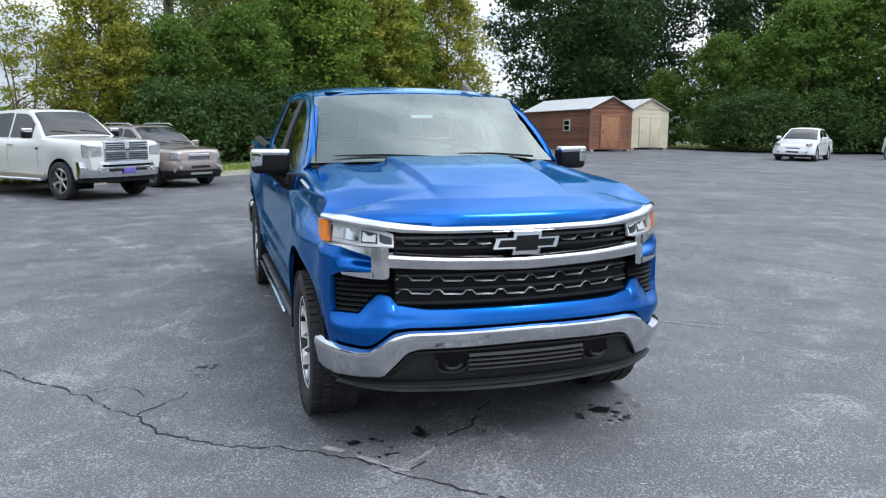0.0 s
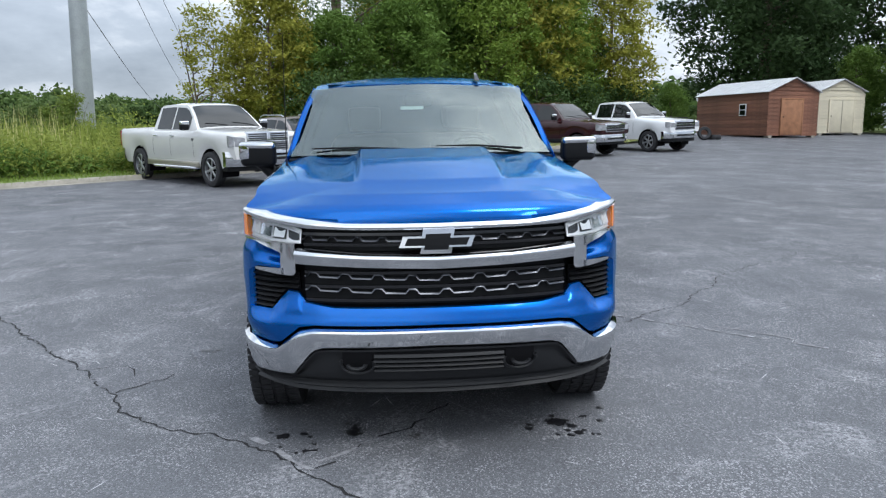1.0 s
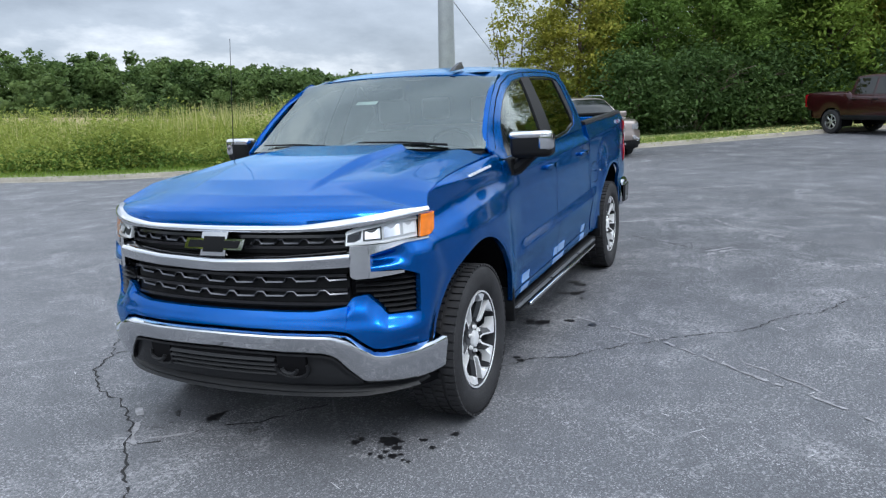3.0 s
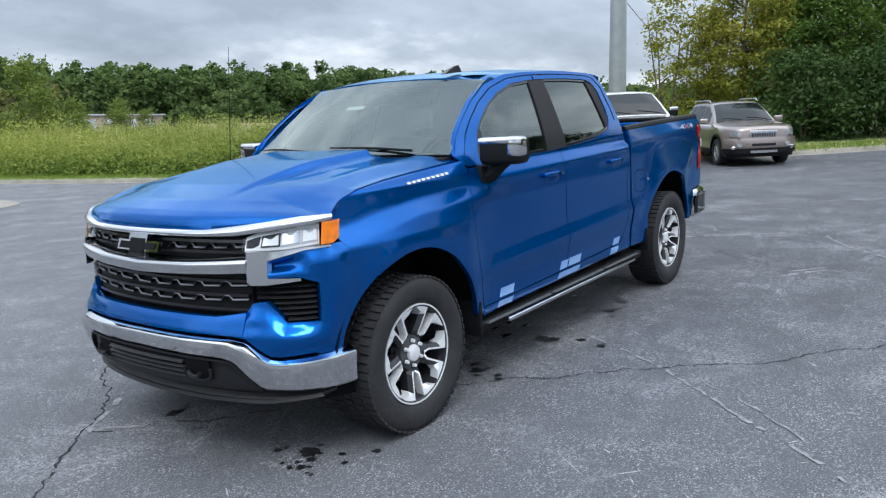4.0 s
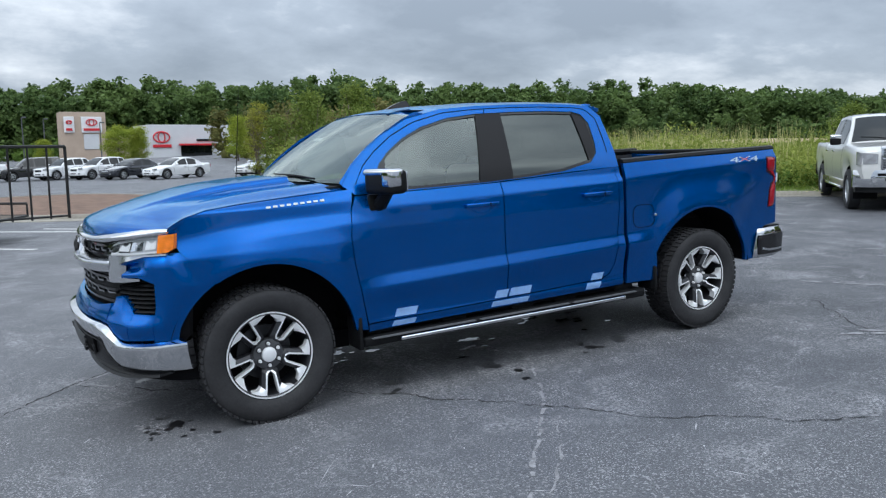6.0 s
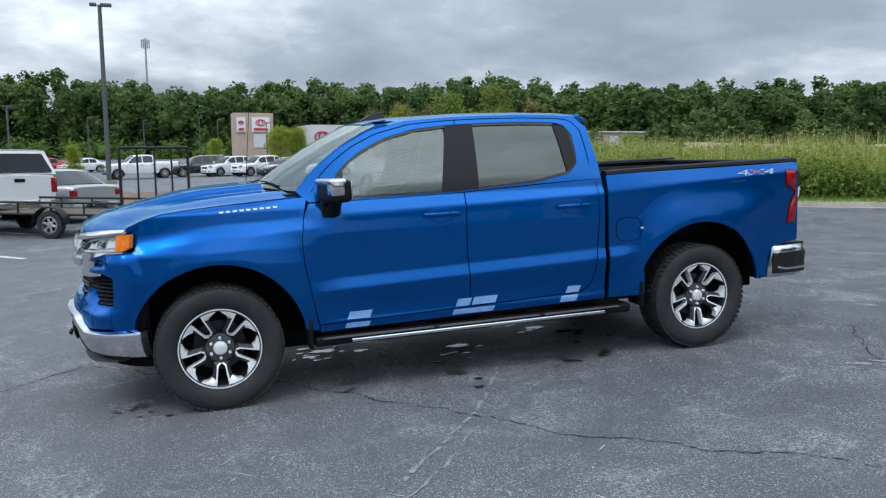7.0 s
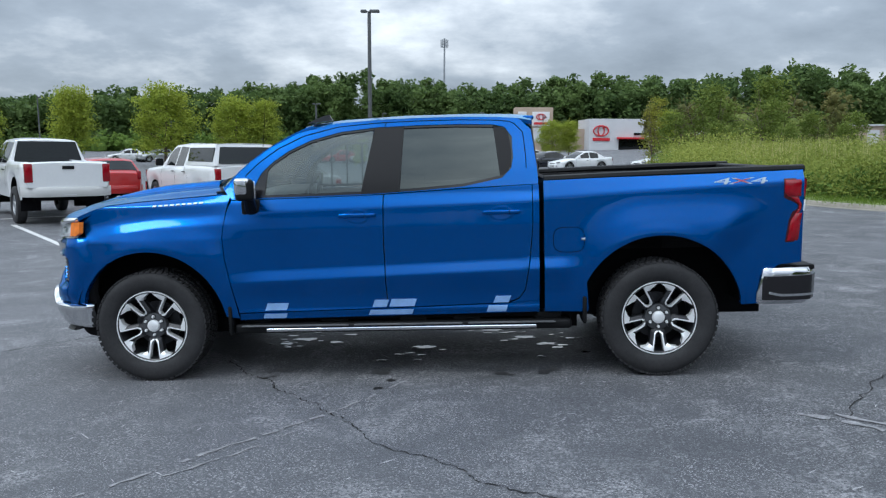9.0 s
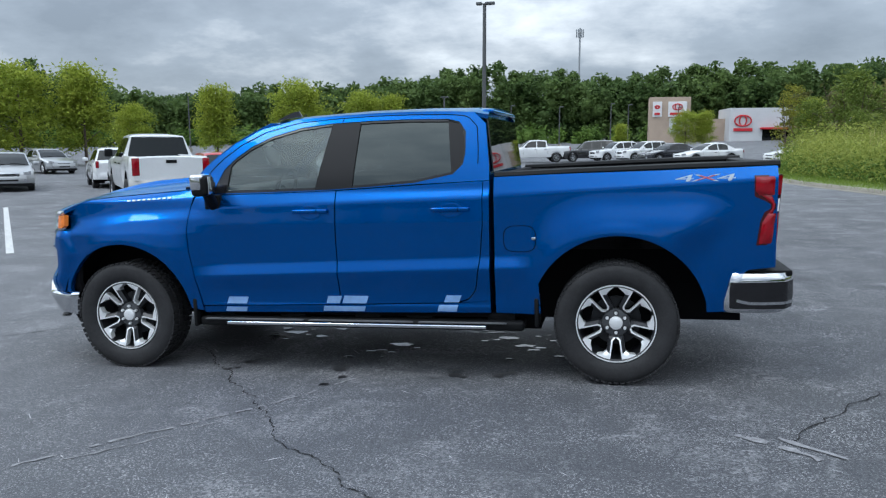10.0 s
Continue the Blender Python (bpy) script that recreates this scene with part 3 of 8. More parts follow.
    def on_side(p, d):
        return (p[0], s * (half_width(p[0], p[1]) - 0.012 - d), p[1])
    bm = bmesh.new()
    rows = []
    for i, q in enumerate(DLO):
        a, b = Vector(DLO[i - 1]), Vector(DLO[(i + 1) % n_ring])
        d = (b - a).normalized()
        nrm = Vector((d.y, -d.x))
        rows.append([bm.verts.new(on_side(Vector(q) - nrm * o, e)) for o, e in ((0.004, -0.006), (-0.018, -0.006), (-0.02, 0.01))])
    for i in range(n_ring):
        for j in range(2):
            bm.faces.new((rows[i][j], rows[(i + 1) % n_ring][j], rows[(i + 1) % n_ring][j + 1], rows[i][j + 1]))
    part("window_trim", bm, GLOSS_BLACK, truck)
    f = coons(poly([(1.60, 1.358), (1.885, 1.371)]), poly([(1.70, 1.845), (1.915, 1.851)]), poly([(1.60, 1.358), (1.70, 1.845)]), poly([(1.885, 1.371), (1.915, 1.851)]))
    part("pillar_trim", fold(grid(lambda u, v: on_side(f(u, v), -0.008), 4, 10), (0, -s * 0.02, 0)), PILLAR, truck)
    f = coons(poly([(2.62, 1.452), (2.70, 1.52)]), poly([(2.575, 1.842), (2.68, 1.80)]), poly([(2.62, 1.452), (2.575, 1.842)]), poly([(2.70, 1.52), (2.705, 1.65), (2.68, 1.80)]))
    part("pillar_trim", fold(grid(lambda u, v: on_side(f(u, v), -0.006), 4, 10), (0, -s * 0.02, 0)), PILLAR, truck)
    f = coons(poly([(0.79, 1.358), (0.885, 1.358)]), poly([(0.80, 1.42), (0.905, 1.56)]), poly([(0.79, 1.358), (0.80, 1.42)]), poly([(0.885, 1.358), (0.905, 1.56)]))
    part("pillar_trim", fold(grid(lambda u, v: on_side(f(u, v), -0.006), 3, 6), (0, -s * 0.02, 0)), GLOSS_BLACK, truck)
    # glass
    f = coons(poly([(0.80, 1.355), (1.2, 1.357), (1.63, 1.362)]), poly([(0.86, 1.53), (0.94, 1.605), (1.06, 1.685), (1.22, 1.757), (1.45, 1.815), (1.69, 1.84)]), poly([(0.80, 1.355), (0.86, 1.53)]), poly([(1.63, 1.362), (1.69, 1.84)]))
    part("window_glass", grid(lambda u, v: on_side(f(u, v), 0.004), 16, 10), SIDE_GLASS, truck, "lightly tinted front side window")
    f = coons(poly([(1.86, 1.372), (2.35, 1.400), (2.62, 1.452)]), poly([(1.90, 1.849), (2.3, 1.85), (2.58, 1.84)]), poly([(1.86, 1.372), (1.90, 1.849)]), poly([(2.62, 1.452), (2.58, 1.84)]))
    part("window_glass", grid(lambda u, v: on_side(f(u, v), 0.004), 12, 10), PRIVACY, truck, "dark privacy glass of the rear door")
    # door handles in body colour, with a bright lower cup
    for dr, hx in ((door, 1.575), (door2, 2.62)):
        w = half_width(hx, 1.21)
        bm = bmesh.new()
        box(bm, (hx - 0.137, s * (w + 0.024) - 0.012, 1.192), (hx + 0.137, s * (w + 0.024) + 0.012, 1.229), 0.011, 4)
        for v in bm.verts:
            # the grip tapers and drops back towards its ends
            e = ((v.co.x - hx) / 0.137) ** 2
            v.co.z = 1.2105 + (v.co.z - 1.2105) * (1 - 0.18 * e)
            v.co.y -= s * 0.008 * e * e
        box(bm, (hx - 0.128, s * (w + 0.005) - 0.02, 1.198), (hx - 0.095, s * (w + 0.005) + 0.02, 1.223), 0.006)
        box(bm, (hx + 0.095, s * (w + 0.005) - 0.02, 1.198), (hx + 0.128, s * (w + 0.005) + 0.02, 1.223), 0.006)
        grip = part("door_handle", bm, BLUE, dr)
        part("handle_gap", box(bmesh.new(), (hx + 0.054, s * (w + 0.0335) - 0.003, 1.193), (hx + 0.058, s * (w + 0.0335) + 0.003, 1.228), 0.001, 1), VOID, grip)
        # hollow behind the grip: a shallow bowl with a soft rim
        bm = bmesh.new()
        rings = []
        for f, d in ((1.25, -0.0006), (1.12, 0.0004), (0.97, 0.0013), (0.88, 0.0012), (0.5, 0.0006)):
            rings.append([bm.verts.new((hx + 0.078 * f * math.cos(a), s * (half_width(hx + 0.078 * f * math.cos(a), 1.203 + 0.048 * f * math.sin(a)) + d), 1.203 + 0.048 * f * math.sin(a))) for a in np.linspace(0, 2 * math.pi, 29)[:-1]])
        mid = bm.verts.new((hx, s * (half_width(hx, 1.203) + 0.001), 1.203))
        for r0, r1 in zip(rings, rings[1:]):
            for i in range(28):
                bm.faces.new((r0[i], r0[(i + 1) % 28], r1[(i + 1) % 28], r1[i]))
        for i in range(28):
            bm.faces.new((rings[-1][i], rings[-1][(i + 1) % 28], mid))
        part("handle_cup", bm, BLUE, dr)
    # bright reflections in the driver's lower doors and sill, painted as fixed pale patches
    for a, b, z0, z1, k in ((0.86, 1.02, 0.520, 0.572, 0.02), (1.66, 1.765, 0.531, 0.585, 0.02), (1.785, 1.97, 0.532, 0.588, 0.02), (2.55, 2.66, 0.548, 0.598, 0.02), (1.63, 1.95, 0.472, 0.510, 0.015), (0.84, 1.01, 0.458, 0.494, 0.015), (2.50, 2.64, 0.480, 0.528, 0.015)):
        if s > 0:
            continue
        f2 = lambda u, v: (a + (b - a) * u + k * v, z0 + (z1 - z0) * v)
        bm = grid(lambda u, v: (f2(u, v)[0], s * (half_width(*f2(u, v)) + 0.0035), f2(u, v)[1]), 8, 4)
        part("sill_reflection", fold(bm, (0, -s * 0.003, 0)), SILL_REFLECTION, truck, "pale patch painted as a reflection on the sill")
    # mirror
    f0, f1 = s * 0.965, s * 1.205
    ya, yb = min(f0, f1), max(f0, f1)
    def swept(bm_):
        # the housing is swept back towards its outer end
        for v in bm_.verts:
            v.co.x += 0.30 * (abs(v.co.y) - 1.085)
        return bm_
    mirror = part("wing_mirror", swept(box(bmesh.new(), (0.722, ya, 1.345), (0.860, yb, 1.498), 0.034, 4)), BLACK, truck)
    bm = box(bmesh.new(), (0.718, ya - 0.001, 1.458), (0.828, yb + 0.003, 1.506), 0.022, 4)
    ya2, yb2 = min(f1 + s * 0.005, f1 - s * 0.075), max(f1 + s * 0.005, f1 - s * 0.075)
    box(bm, (0.718, ya2, 1.388), (0.812, yb2, 1.503), 0.020, 4)
    part("mirror_cap", swept(bm), CHROME, mirror, "chrome upper cap")
    bm = tube(bmesh.new(), [(0.79, s * 0.93, 1.27), (0.80, s * 0.985, 1.285), (0.81, s * 1.05, 1.345), (0.815, s * 1.10, 1.375)], [0.052, 0.046, 0.04, 0.035], 10)
    box(bm, (0.72, s * 0.94 - 0.03, 1.225), (0.86, s * 0.94 + 0.03, 1.345), 0.022)
    part("mirror_arm", bm, BLACK, mirror)
    part("mirror_glass", swept(box(bmesh.new(), (0.857, ya + 0.02, 1.362), (0.868, yb - 0.02, 1.485), 0.003)), CHROME, mirror)
    # running board on brackets
    y0, y1 = sorted((s * 0.80, s * 1.018))
    bm = box(bmesh.new(), (0.62, y0, 0.333), (3.12, y1, 0.402), 0.022, 3)
    for v in bm.verts:
        # the ends taper in plan and lift a little
        e = max(0.0, (0.86 - v.co.x) / 0.24, (v.co.x - 2.88) / 0.24)
        v.co.y -= s * 0.05 * e * e * (1 if abs(v.co.y) > 0.9 else 0)
        v.co.z += 0.014 * e
    board = part("running_board", bm, BLACK, truck, "black running board with bright edge")
    yy0, yy1 = sorted((s * 1.0, s * 1.026))
    part("edge_strip", box(bmesh.new(), (0.875, yy0, 0.368), (2.86, yy1, 0.394), 0.008, 3), CHROME, board, "chrome edge strip")
    for cx, h in ((1.08, 0.40), (1.92, 0.40), (2.68, 0.32)):
        pad = part("step_pad", box(bmesh.new(), (cx - h, s * 0.927 - 0.072, 0.400), (cx + h, s * 0.927 + 0.072, 0.406), 0.002), RIBBED, board)
        for k in range(6):
            part("pad_rib", box(bmesh.new(), (cx - h + 0.01, s * (0.868 + 0.0236 * k) - 0.006, 0.405), (cx + h - 0.01, s * (0.868 + 0.0236 * k) + 0.006, 0.411), 0.002, 1), RIBBED, pad)
    for cx in (0.78, 1.36, 1.95, 2.35, 2.95):
        part("bracket", box(bmesh.new(), (cx - 0.10, s * 0.84 - 0.06, 0.39), (cx + 0.10, s * 0.84 + 0.06, 0.46), 0.012), BLACK, board)
    # mud flaps
    for fx, fz in ((0.615, 0.34), (3.225, 0.385)):
        bm = bmesh.new()
        box(bm, (fx - 0.03, min(s * 0.80, s * 1.0), fz), (fx + 0.0, max(s * 0.80, s * 1.0), fz + (0.22 if fx < 1 else 0.2)), 0.012)
        part("mud_flap", bm, BLACK, truck)
    # wheel housings
    for hx, hz, r in ((0.01, 0.42, 0.60), (3.755, 0.43, 0.62)):
        bm = bmesh.new()
        pts = arc(hx, hz, r, 174, 6, 28)
        grid(lambda u, v: (*[(pts[round(u * 28)][0]), s * (0.55 + 0.41 * v), pts[round(u * 28)][1]],), 28, 2, bm)
        hub_wall = [bm.verts.new((a, s * 0.555, b)) for a, b in pts]
        bm.faces.new(hub_wall if s > 0 else hub_wall[::-1])
        part("wheel_housing", bm, VOID, truck)
    # tail lamp: a black seat, two red lenses joined by a neck, a clear lens at the back
    def lamp_sheet(zs_l, xs_l, x_end, proud, puff, nu=8, nv=30):
        def at(u, v):
            z = zs_l[0] + (zs_l[-1] - zs_l[0]) * v
            x = float(np.interp(z, zs_l, xs_l)) + 0.03 * (z - 1.1) / 0.3
            x = x + (x_end + 0.016 * (z - 1.17) / 0.22 - x) * u
            b = puff * (1 - (2 * v - 1) ** 4) * (1 - (2 * min(u, 0.75) / 0.75 - 1) ** 4)
            return (x, s * (half_width(min(x, 4.765), z) + proud + b - 0.045 * u ** 4), z)
        return fold(grid(at, nu, nv), (0, -s * 0.04, 0))
    seat_ = lamp_sheet([0.945, 1.10, 1.16, 1.18, 1.21, 1.235, 1.262, 1.397], [4.650, 4.658, 4.676, 4.711, 4.711, 4.666, 4.604, 4.588], 4.780, 0.003, 0.0, 8, 40)
    lamp = part("tail_lamp", seat_, RED_DARK, truck, "red tail lamp")
    part("lens", lamp_sheet([1.268, 1.30, 1.388], [4.631, 4.604, 4.598], 4.781, 0.008, 0.012), RED_LENS, lamp)
    part("lens", lamp_sheet([0.955, 1.09, 1.15], [4.662, 4.668, 4.696], 4.781, 0.008, 0.012), RED_LENS, lamp)
    part("lens", lamp_sheet([1.15, 1.18, 1.21, 1.268], [4.698, 4.719, 4.719, 4.646], 4.750, 0.007, 0.004), RED_LENS, lamp)
    part("reverse_lens", lamp_sheet([1.165, 1.245], [4.750, 4.750], 4.775, 0.009, 0.003, 4, 6), WHITE, lamp)
    # badge on the door: chrome bars; drive decal on the bed
    badge = None
    for k in range(9):
        bx = 0.055 + k * 0.0435
        bz = 1.300 + 0.018 * k / 9
        bm = bmesh.new()
        w = half_width(bx, bz)
        prism(bm, [(bx, bz + 0.006), (bx + 0.026, bz + 0.006), (bx + 0.028, bz + 0.017), (bx + 0.002, bz + 0.017)], lambda p, d: (p[0], s * (half_width(*p) + 0.001 + d), p[1]), 0.006)
        if badge is None:
            badge = part("badge", bm, LAMP_GREY, truck, "row of chrome badge bars")
        else:
            part("badge_bar", bm, LAMP_GREY, badge)

# drive decal on both bed sides
TXT = {}
for ch in "4X":
    cu = bpy.data.curves.new("decal", "FONT")
    cu.body, cu.size, cu.align_x = ch, 0.125, "CENTER"
    ob = bpy.data.objects.new("decal", cu)
    scene.collection.objects.link(ob)
    bpy.context.view_layer.update()
    me = bpy.data.meshes.new_from_object(ob.evaluated_get(bpy.context.evaluated_depsgraph_get()))
    bpy.data.objects.remove(ob)
    TXT[ch] = me
DECAL = material("white decal", (0.36, 0.42, 0.50), 0.4)
DECAL_RED = material("red decal", (0.36, 0.03, 0.06), 0.4)
for s in (-1, 1):
    for k, ch in enumerate("4X4"):
        for back in (True, False):
            bm = bmesh.new()
            bm.from_mesh(TXT[ch])
            bmesh.ops.triangulate(bm, faces=bm.faces)
            for v in bm.verts:
                if not back:
                    v.co.x, v.co.y = v.co.x * 0.72, 0.045 + (v.co.y - 0.045) * 0.72
                x = 4.18 + k * 0.13 + v.co.x * 2.0 * (-s) + v.co.y * 0.25
                z = 1.368 + v.co.y * 0.50
                v.co = (x, s * (half_width(x, z) + (0.002 if back else 0.0045)), z)
            if not back and ch != "X":
                bm.free()
                continue
            part("decal", bm, DECAL if back else DECAL_RED, bedside, "four-wheel-drive decal lettering")

# fuel door on the driver's bed side
bm = bmesh.new()
pts = [(3.10 + 0.112 * math.copysign(abs(math.cos(a)) ** 0.6, math.cos(a)), 1.0 + 0.092 * math.copysign(abs(math.sin(a)) ** 0.6, math.sin(a))) for a in np.linspace(0, 2 * math.pi, 41)[:-1]]
for k in range(40):
    p, q = pts[k], pts[(k + 1) % 40]
    rows = []
    for (x, z) in (p, q):
        sx, sz = 3.10 + (x - 3.10) * 0.965, 1.0 + (z - 1.0) * 0.96
        rows.append([bm.verts.new((x, -(half_width(x, z) + 0.0035), z)), bm.verts.new((sx, -(half_width(sx, sz) + 0.0035), sz))])
    bm.faces.new((rows[0][0], rows[1][0], rows[1][1], rows[0][1]))
part("fuel_door_gap", bm, VOID, truck)
bm = bmesh.new()
box(bm, (3.185, -1.012, 0.995), (3.215, -0.99, 1.015), 0.005)
part("fuel_door_latch", bm, CHROME, truck)

# front: a plan line bent round the nose, and a profile that leans it back
PLAN = np.array([(-0.965, 0), (-0.962, 0.15), (-0.945, 0.35), (-0.905, 0.55), (-0.852, 0.70), (-0.772, 0.82), (-0.68, 0.90), (-0.57, 0.955), (-0.46, 0.985), (-0.30, 1.0)])
PU = np.concatenate([[0], np.cumsum(np.linalg.norm(np.diff(PLAN, axis=0), axis=1))])
us = np.linspace(0, PU[-1], 140)
px_, py_ = np.interp(us, PU, PLAN[:, 0]), np.interp(us, PU, PLAN[:, 1])
k9 = np.ones(11) / 11
px_ = np.convolve(np.concatenate([px_[1:6][::-1], px_, np.linspace(px_[-1], px_[-1] + 0.05, 6)[1:]]), k9, "valid")
py_ = np.convolve(np.concatenate([-py_[1:6][::-1], py_, np.full(5, py_[-1])]), k9, "valid")
LEAN = ([0.28, 0.36, 0.45, 0.52, 0.64, 0.70, 0.74, 0.80, 1.00, 1.10, 1.20, 1.26], [0.13, 0.08, 0.03, 0.01, 0.0, 0.008, 0.03, 0.045, 0.05, 0.06, 0.082, 0.11])


def nose(u, z, d=0.0):
    """A point of the nose: u metres from the middle along its plan line, proud by d."""
    a = abs(u)
    x, y = float(np.interp(a, us, px_)), float(np.interp(a, us, py_))
    e = 0.01
    tx, ty = float(np.interp(a + e, us, px_)) - x, float(np.interp(a + e, us, py_)) - y
    n = math.hypot(tx, ty) or 1.0
    nx, ny = -ty / n, tx / n
    # the corners stand out at the height of the vents
    d += 0.024 * smooth(a, 0.75, 1.0) * smooth(z, 0.60, 0.68) * (1 - smooth(z, 1.02, 1.10))
    lean = float(np.interp(z, *LEAN)) * max(0.0, 1 - max(0, a - 0.9) / 0.35 * 0.7)
    return Vector((x + lean + nx * d, math.copysign(y + ny * d, u if u else 1), z))


def nose_patch(bm, u0, u1, zl, zh, d, nu=24, nz=6, back=0.03, bulge=0.0, prof=None):
    """A sheet on the nose between the lines zl(u) and zh(u), proud by d, with folded edges."""
    b2 = bmesh.new()
    grid(lambda a, b: nose(u0 + (u1 - u0) * a, zl(abs(u0 + (u1 - u0) * a)) * (1 - b) + zh(abs(u0 + (u1 - u0) * a)) * b, (d(abs(u0 + (u1 - u0) * a), b) if callable(d) else d) + (prof(b) if prof else bulge * math.sin(math.pi * min(1.0, 0.12 + 0.88 * b)))), nu, nz, b2)
    fold(b2, lambda p: Vector((back, 0, 0)) if abs(p.y) < 0.8 else Vector((back * 0.7, -math.copysign(back * 0.7, p.y), 0)))
    me = bpy.data.meshes.new("t")
    b2.to_mesh(me)
    b2.free()
    bm.from_mesh(me)
    bpy.data.meshes.remove(me)
    return bm


def line(*pts):
    xs_, zs_ = [p[0] for p in pts], [p[1] for p in pts]
    return lambda u: float(np.interp(u, xs_, zs_))


def const(z):
    return lambda u: z


def face_prof(tip, rise=0.012):
    """A bright bar's section: a flat face that leans out to the top, then rolls back."""
    return lambda b: float(np.interp(b, [0, 0.06, 1 - tip, 1 - tip * 0.45, 1.0], [-0.012, 0.0, rise, rise - 0.006, -0.022]))


bm = nose_patch(bmesh.new(), -1.22, 1.22, const(0.33), const(1.20), -0.075, 60, 20)
part("grille_backing", bm, VOID, truck)
strip_lo = line((0, 1.158), (0.45, 1.160), (0.62, 1.163), (0.9, 1.194), (1.1, 1.213))
strip_hi = line((0, 1.186), (0.45, 1.188), (0.62, 1.206), (0.9, 1.236), (1.1, 1.238))
part("grille_strip", nose_patch(bmesh.new(), -1.085, 1.085, strip_lo, strip_hi, 0.006, 60, 6, bulge=0.012), CHROME, truck, "chrome strip under the hood edge")
part("grille_bar", nose_patch(bmesh.new(), -0.685, 0.685, line((0, 0.968), (0.35, 0.978), (0.7, 0.99)), line((0, 1.042), (0.35, 1.05), (0.7, 1.068)), 0.012, 40, 16, prof=face_prof(0.34, 0.016)), SATIN, truck, "satin chrome grille bar")


def wave(z0, z1, amp, u0, u1, n, d, thick=0.012):
    """A thin bright bar that jogs up and down along the grille."""
    bm = bmesh.new()
    step = (u1 - u0) / n
    top = []
    for k in range(n):
        a = u0 + k * step
        for f_, h in ((0.0, 0.0), (0.52, 0.0), (0.64, amp), (0.82, amp), (0.94, 0.0)):
            top.append((a + f_ * step, h))
    top.append((u1, 0.0))
    mid = lambda u: z0 + (z1 - z0) * abs(u) / 0.68
    rings = []
    for u, h in top:
        z = mid(u) + h
        rings.append([bm.verts.new(nose(u, z + dz, dd)) for dz, dd in ((0, d), (thick, d - 0.004), (thick, d - 0.04), (0, d - 0.04))])
    for a, b in zip(rings, rings[1:]):
        for i in range(4):
            bm.faces.new((a[i], b[i], b[(i + 1) % 4], a[(i + 1) % 4]))
    return bm


grille = part("grille", nose_patch(bmesh.new(), -0.67, 0.67, const(1.05), const(1.165), -0.055, 30, 3), BLACK, truck, "black grille")
part("grille", nose_patch(bmesh.new(), -0.67, 0.67, const(0.79), const(0.985), -0.055, 30, 3), BLACK, truck, "black grille")
for s in (-1, 1):
    a, b = (0.17, 0.67) if s > 0 else (-0.67, -0.17)
    part("grille_wave", wave(1.092, 1.102, 0.018, a, b, 4, -0.034, 0.007), DIM_SATIN, grille)
for z0, z1 in ((0.905, 0.925), (0.838, 0.858)):
    part("grille_wave", wave(z0, z1, 0.022, -0.66, 0.66, 8, -0.03, 0.007), DIM_SATIN, grille)
for z0 in (0.94, 0.872, 0.805, 1.125, 1.075):
    bm = nose_patch(bmesh.new(), -0.66, 0.66, const(z0), const(z0 + 0.014), -0.032, 30, 1)
    part("grille_slat", bm, GLOSS_BLACK, grille)

# emblem: bright cross with a black middle
EMB_X = 1.08
EMB = [(-0.165, -0.026), (-0.068, -0.026), (-0.076, -0.056), (0.06, -0.056), (0.066, -0.026), (0.147, -0.026), (0.165, 0.026), (0.072, 0.026), (0.078, 0.056), (-0.06, 0.056), (-0.066, 0.026), (-0.147, 0.026)]
bm = prism(bmesh.new(), EMB, lambda p, d: nose(-p[0] * EMB_X, 1.103 + p[1], 0.005 + d), 0.02)
emblem = part("emblem", bm, CHROME, truck, "chrome-edged black emblem")
part("emblem_fill", prism(bmesh.new(), [(x * (0.86 if abs(x) > 0.1 else 0.78), y * 0.66) for x, y in EMB], lambda p, d: nose(-p[0] * EMB_X, 1.103 + p[1], 0.0262 + d), 0.002), BLACK, emblem)

# blue nose panel under the grille and round the vents
zt_bump = line((0, 0.700), (0.60, 0.695), (0.68, 0.682), (0.79, 0.600), (0.83, 0.592), (1.0, 0.596), (1.25, 0.604))
bm = nose_patch(bmesh.new(), -0.66, 0.66, lambda u: zt_bump(u) + 0.008, line((0, 0.782), (0.5, 0.782), (0.66, 0.805)), 0.0, 40, 10, bulge=0.010)
for s in (-1, 1):
    o = lambda a, b: (a, b) if s > 0 else (-b, -a)
    nose_patch(bm, *o(0.655, 0.86), lambda u: zt_bump(u) + 0.008, line((0.655, 0.805), (0.69, 0.845), (0.755, 0.852), (0.86, 0.752)), lambda u, b: -0.020 * smooth(b, 0.55, 1.0), 20, 14, bulge=0.006)
    nose_patch(bm, *o(0.855, 1.02), lambda u: zt_bump(u) + 0.008, line((0.86, 0.752), (1.02, 0.752)), lambda u, b: -0.020 * smooth(b, 0.55, 1.0) * (1 - smooth(u, 0.94, 1.02)), 12, 14, bulge=0.004)
    nose_patch(bm, *o(0.775, 1.02), line((0.775, 0.966), (0.92, 0.966), (1.02, 0.930)), line((0.775, 1.040), (0.80, 1.050), (0.95, 1.085), (1.02, 1.094)), lambda u, b: -0.038 * smooth(b, 0.15, 0.55) * (1 - smooth(u, 0.86, 1.0)) * (1 - smooth(b, 0.6, 1.0)), 22, 14)
part("front_fascia", bm, BLUE, truck, normals=True)

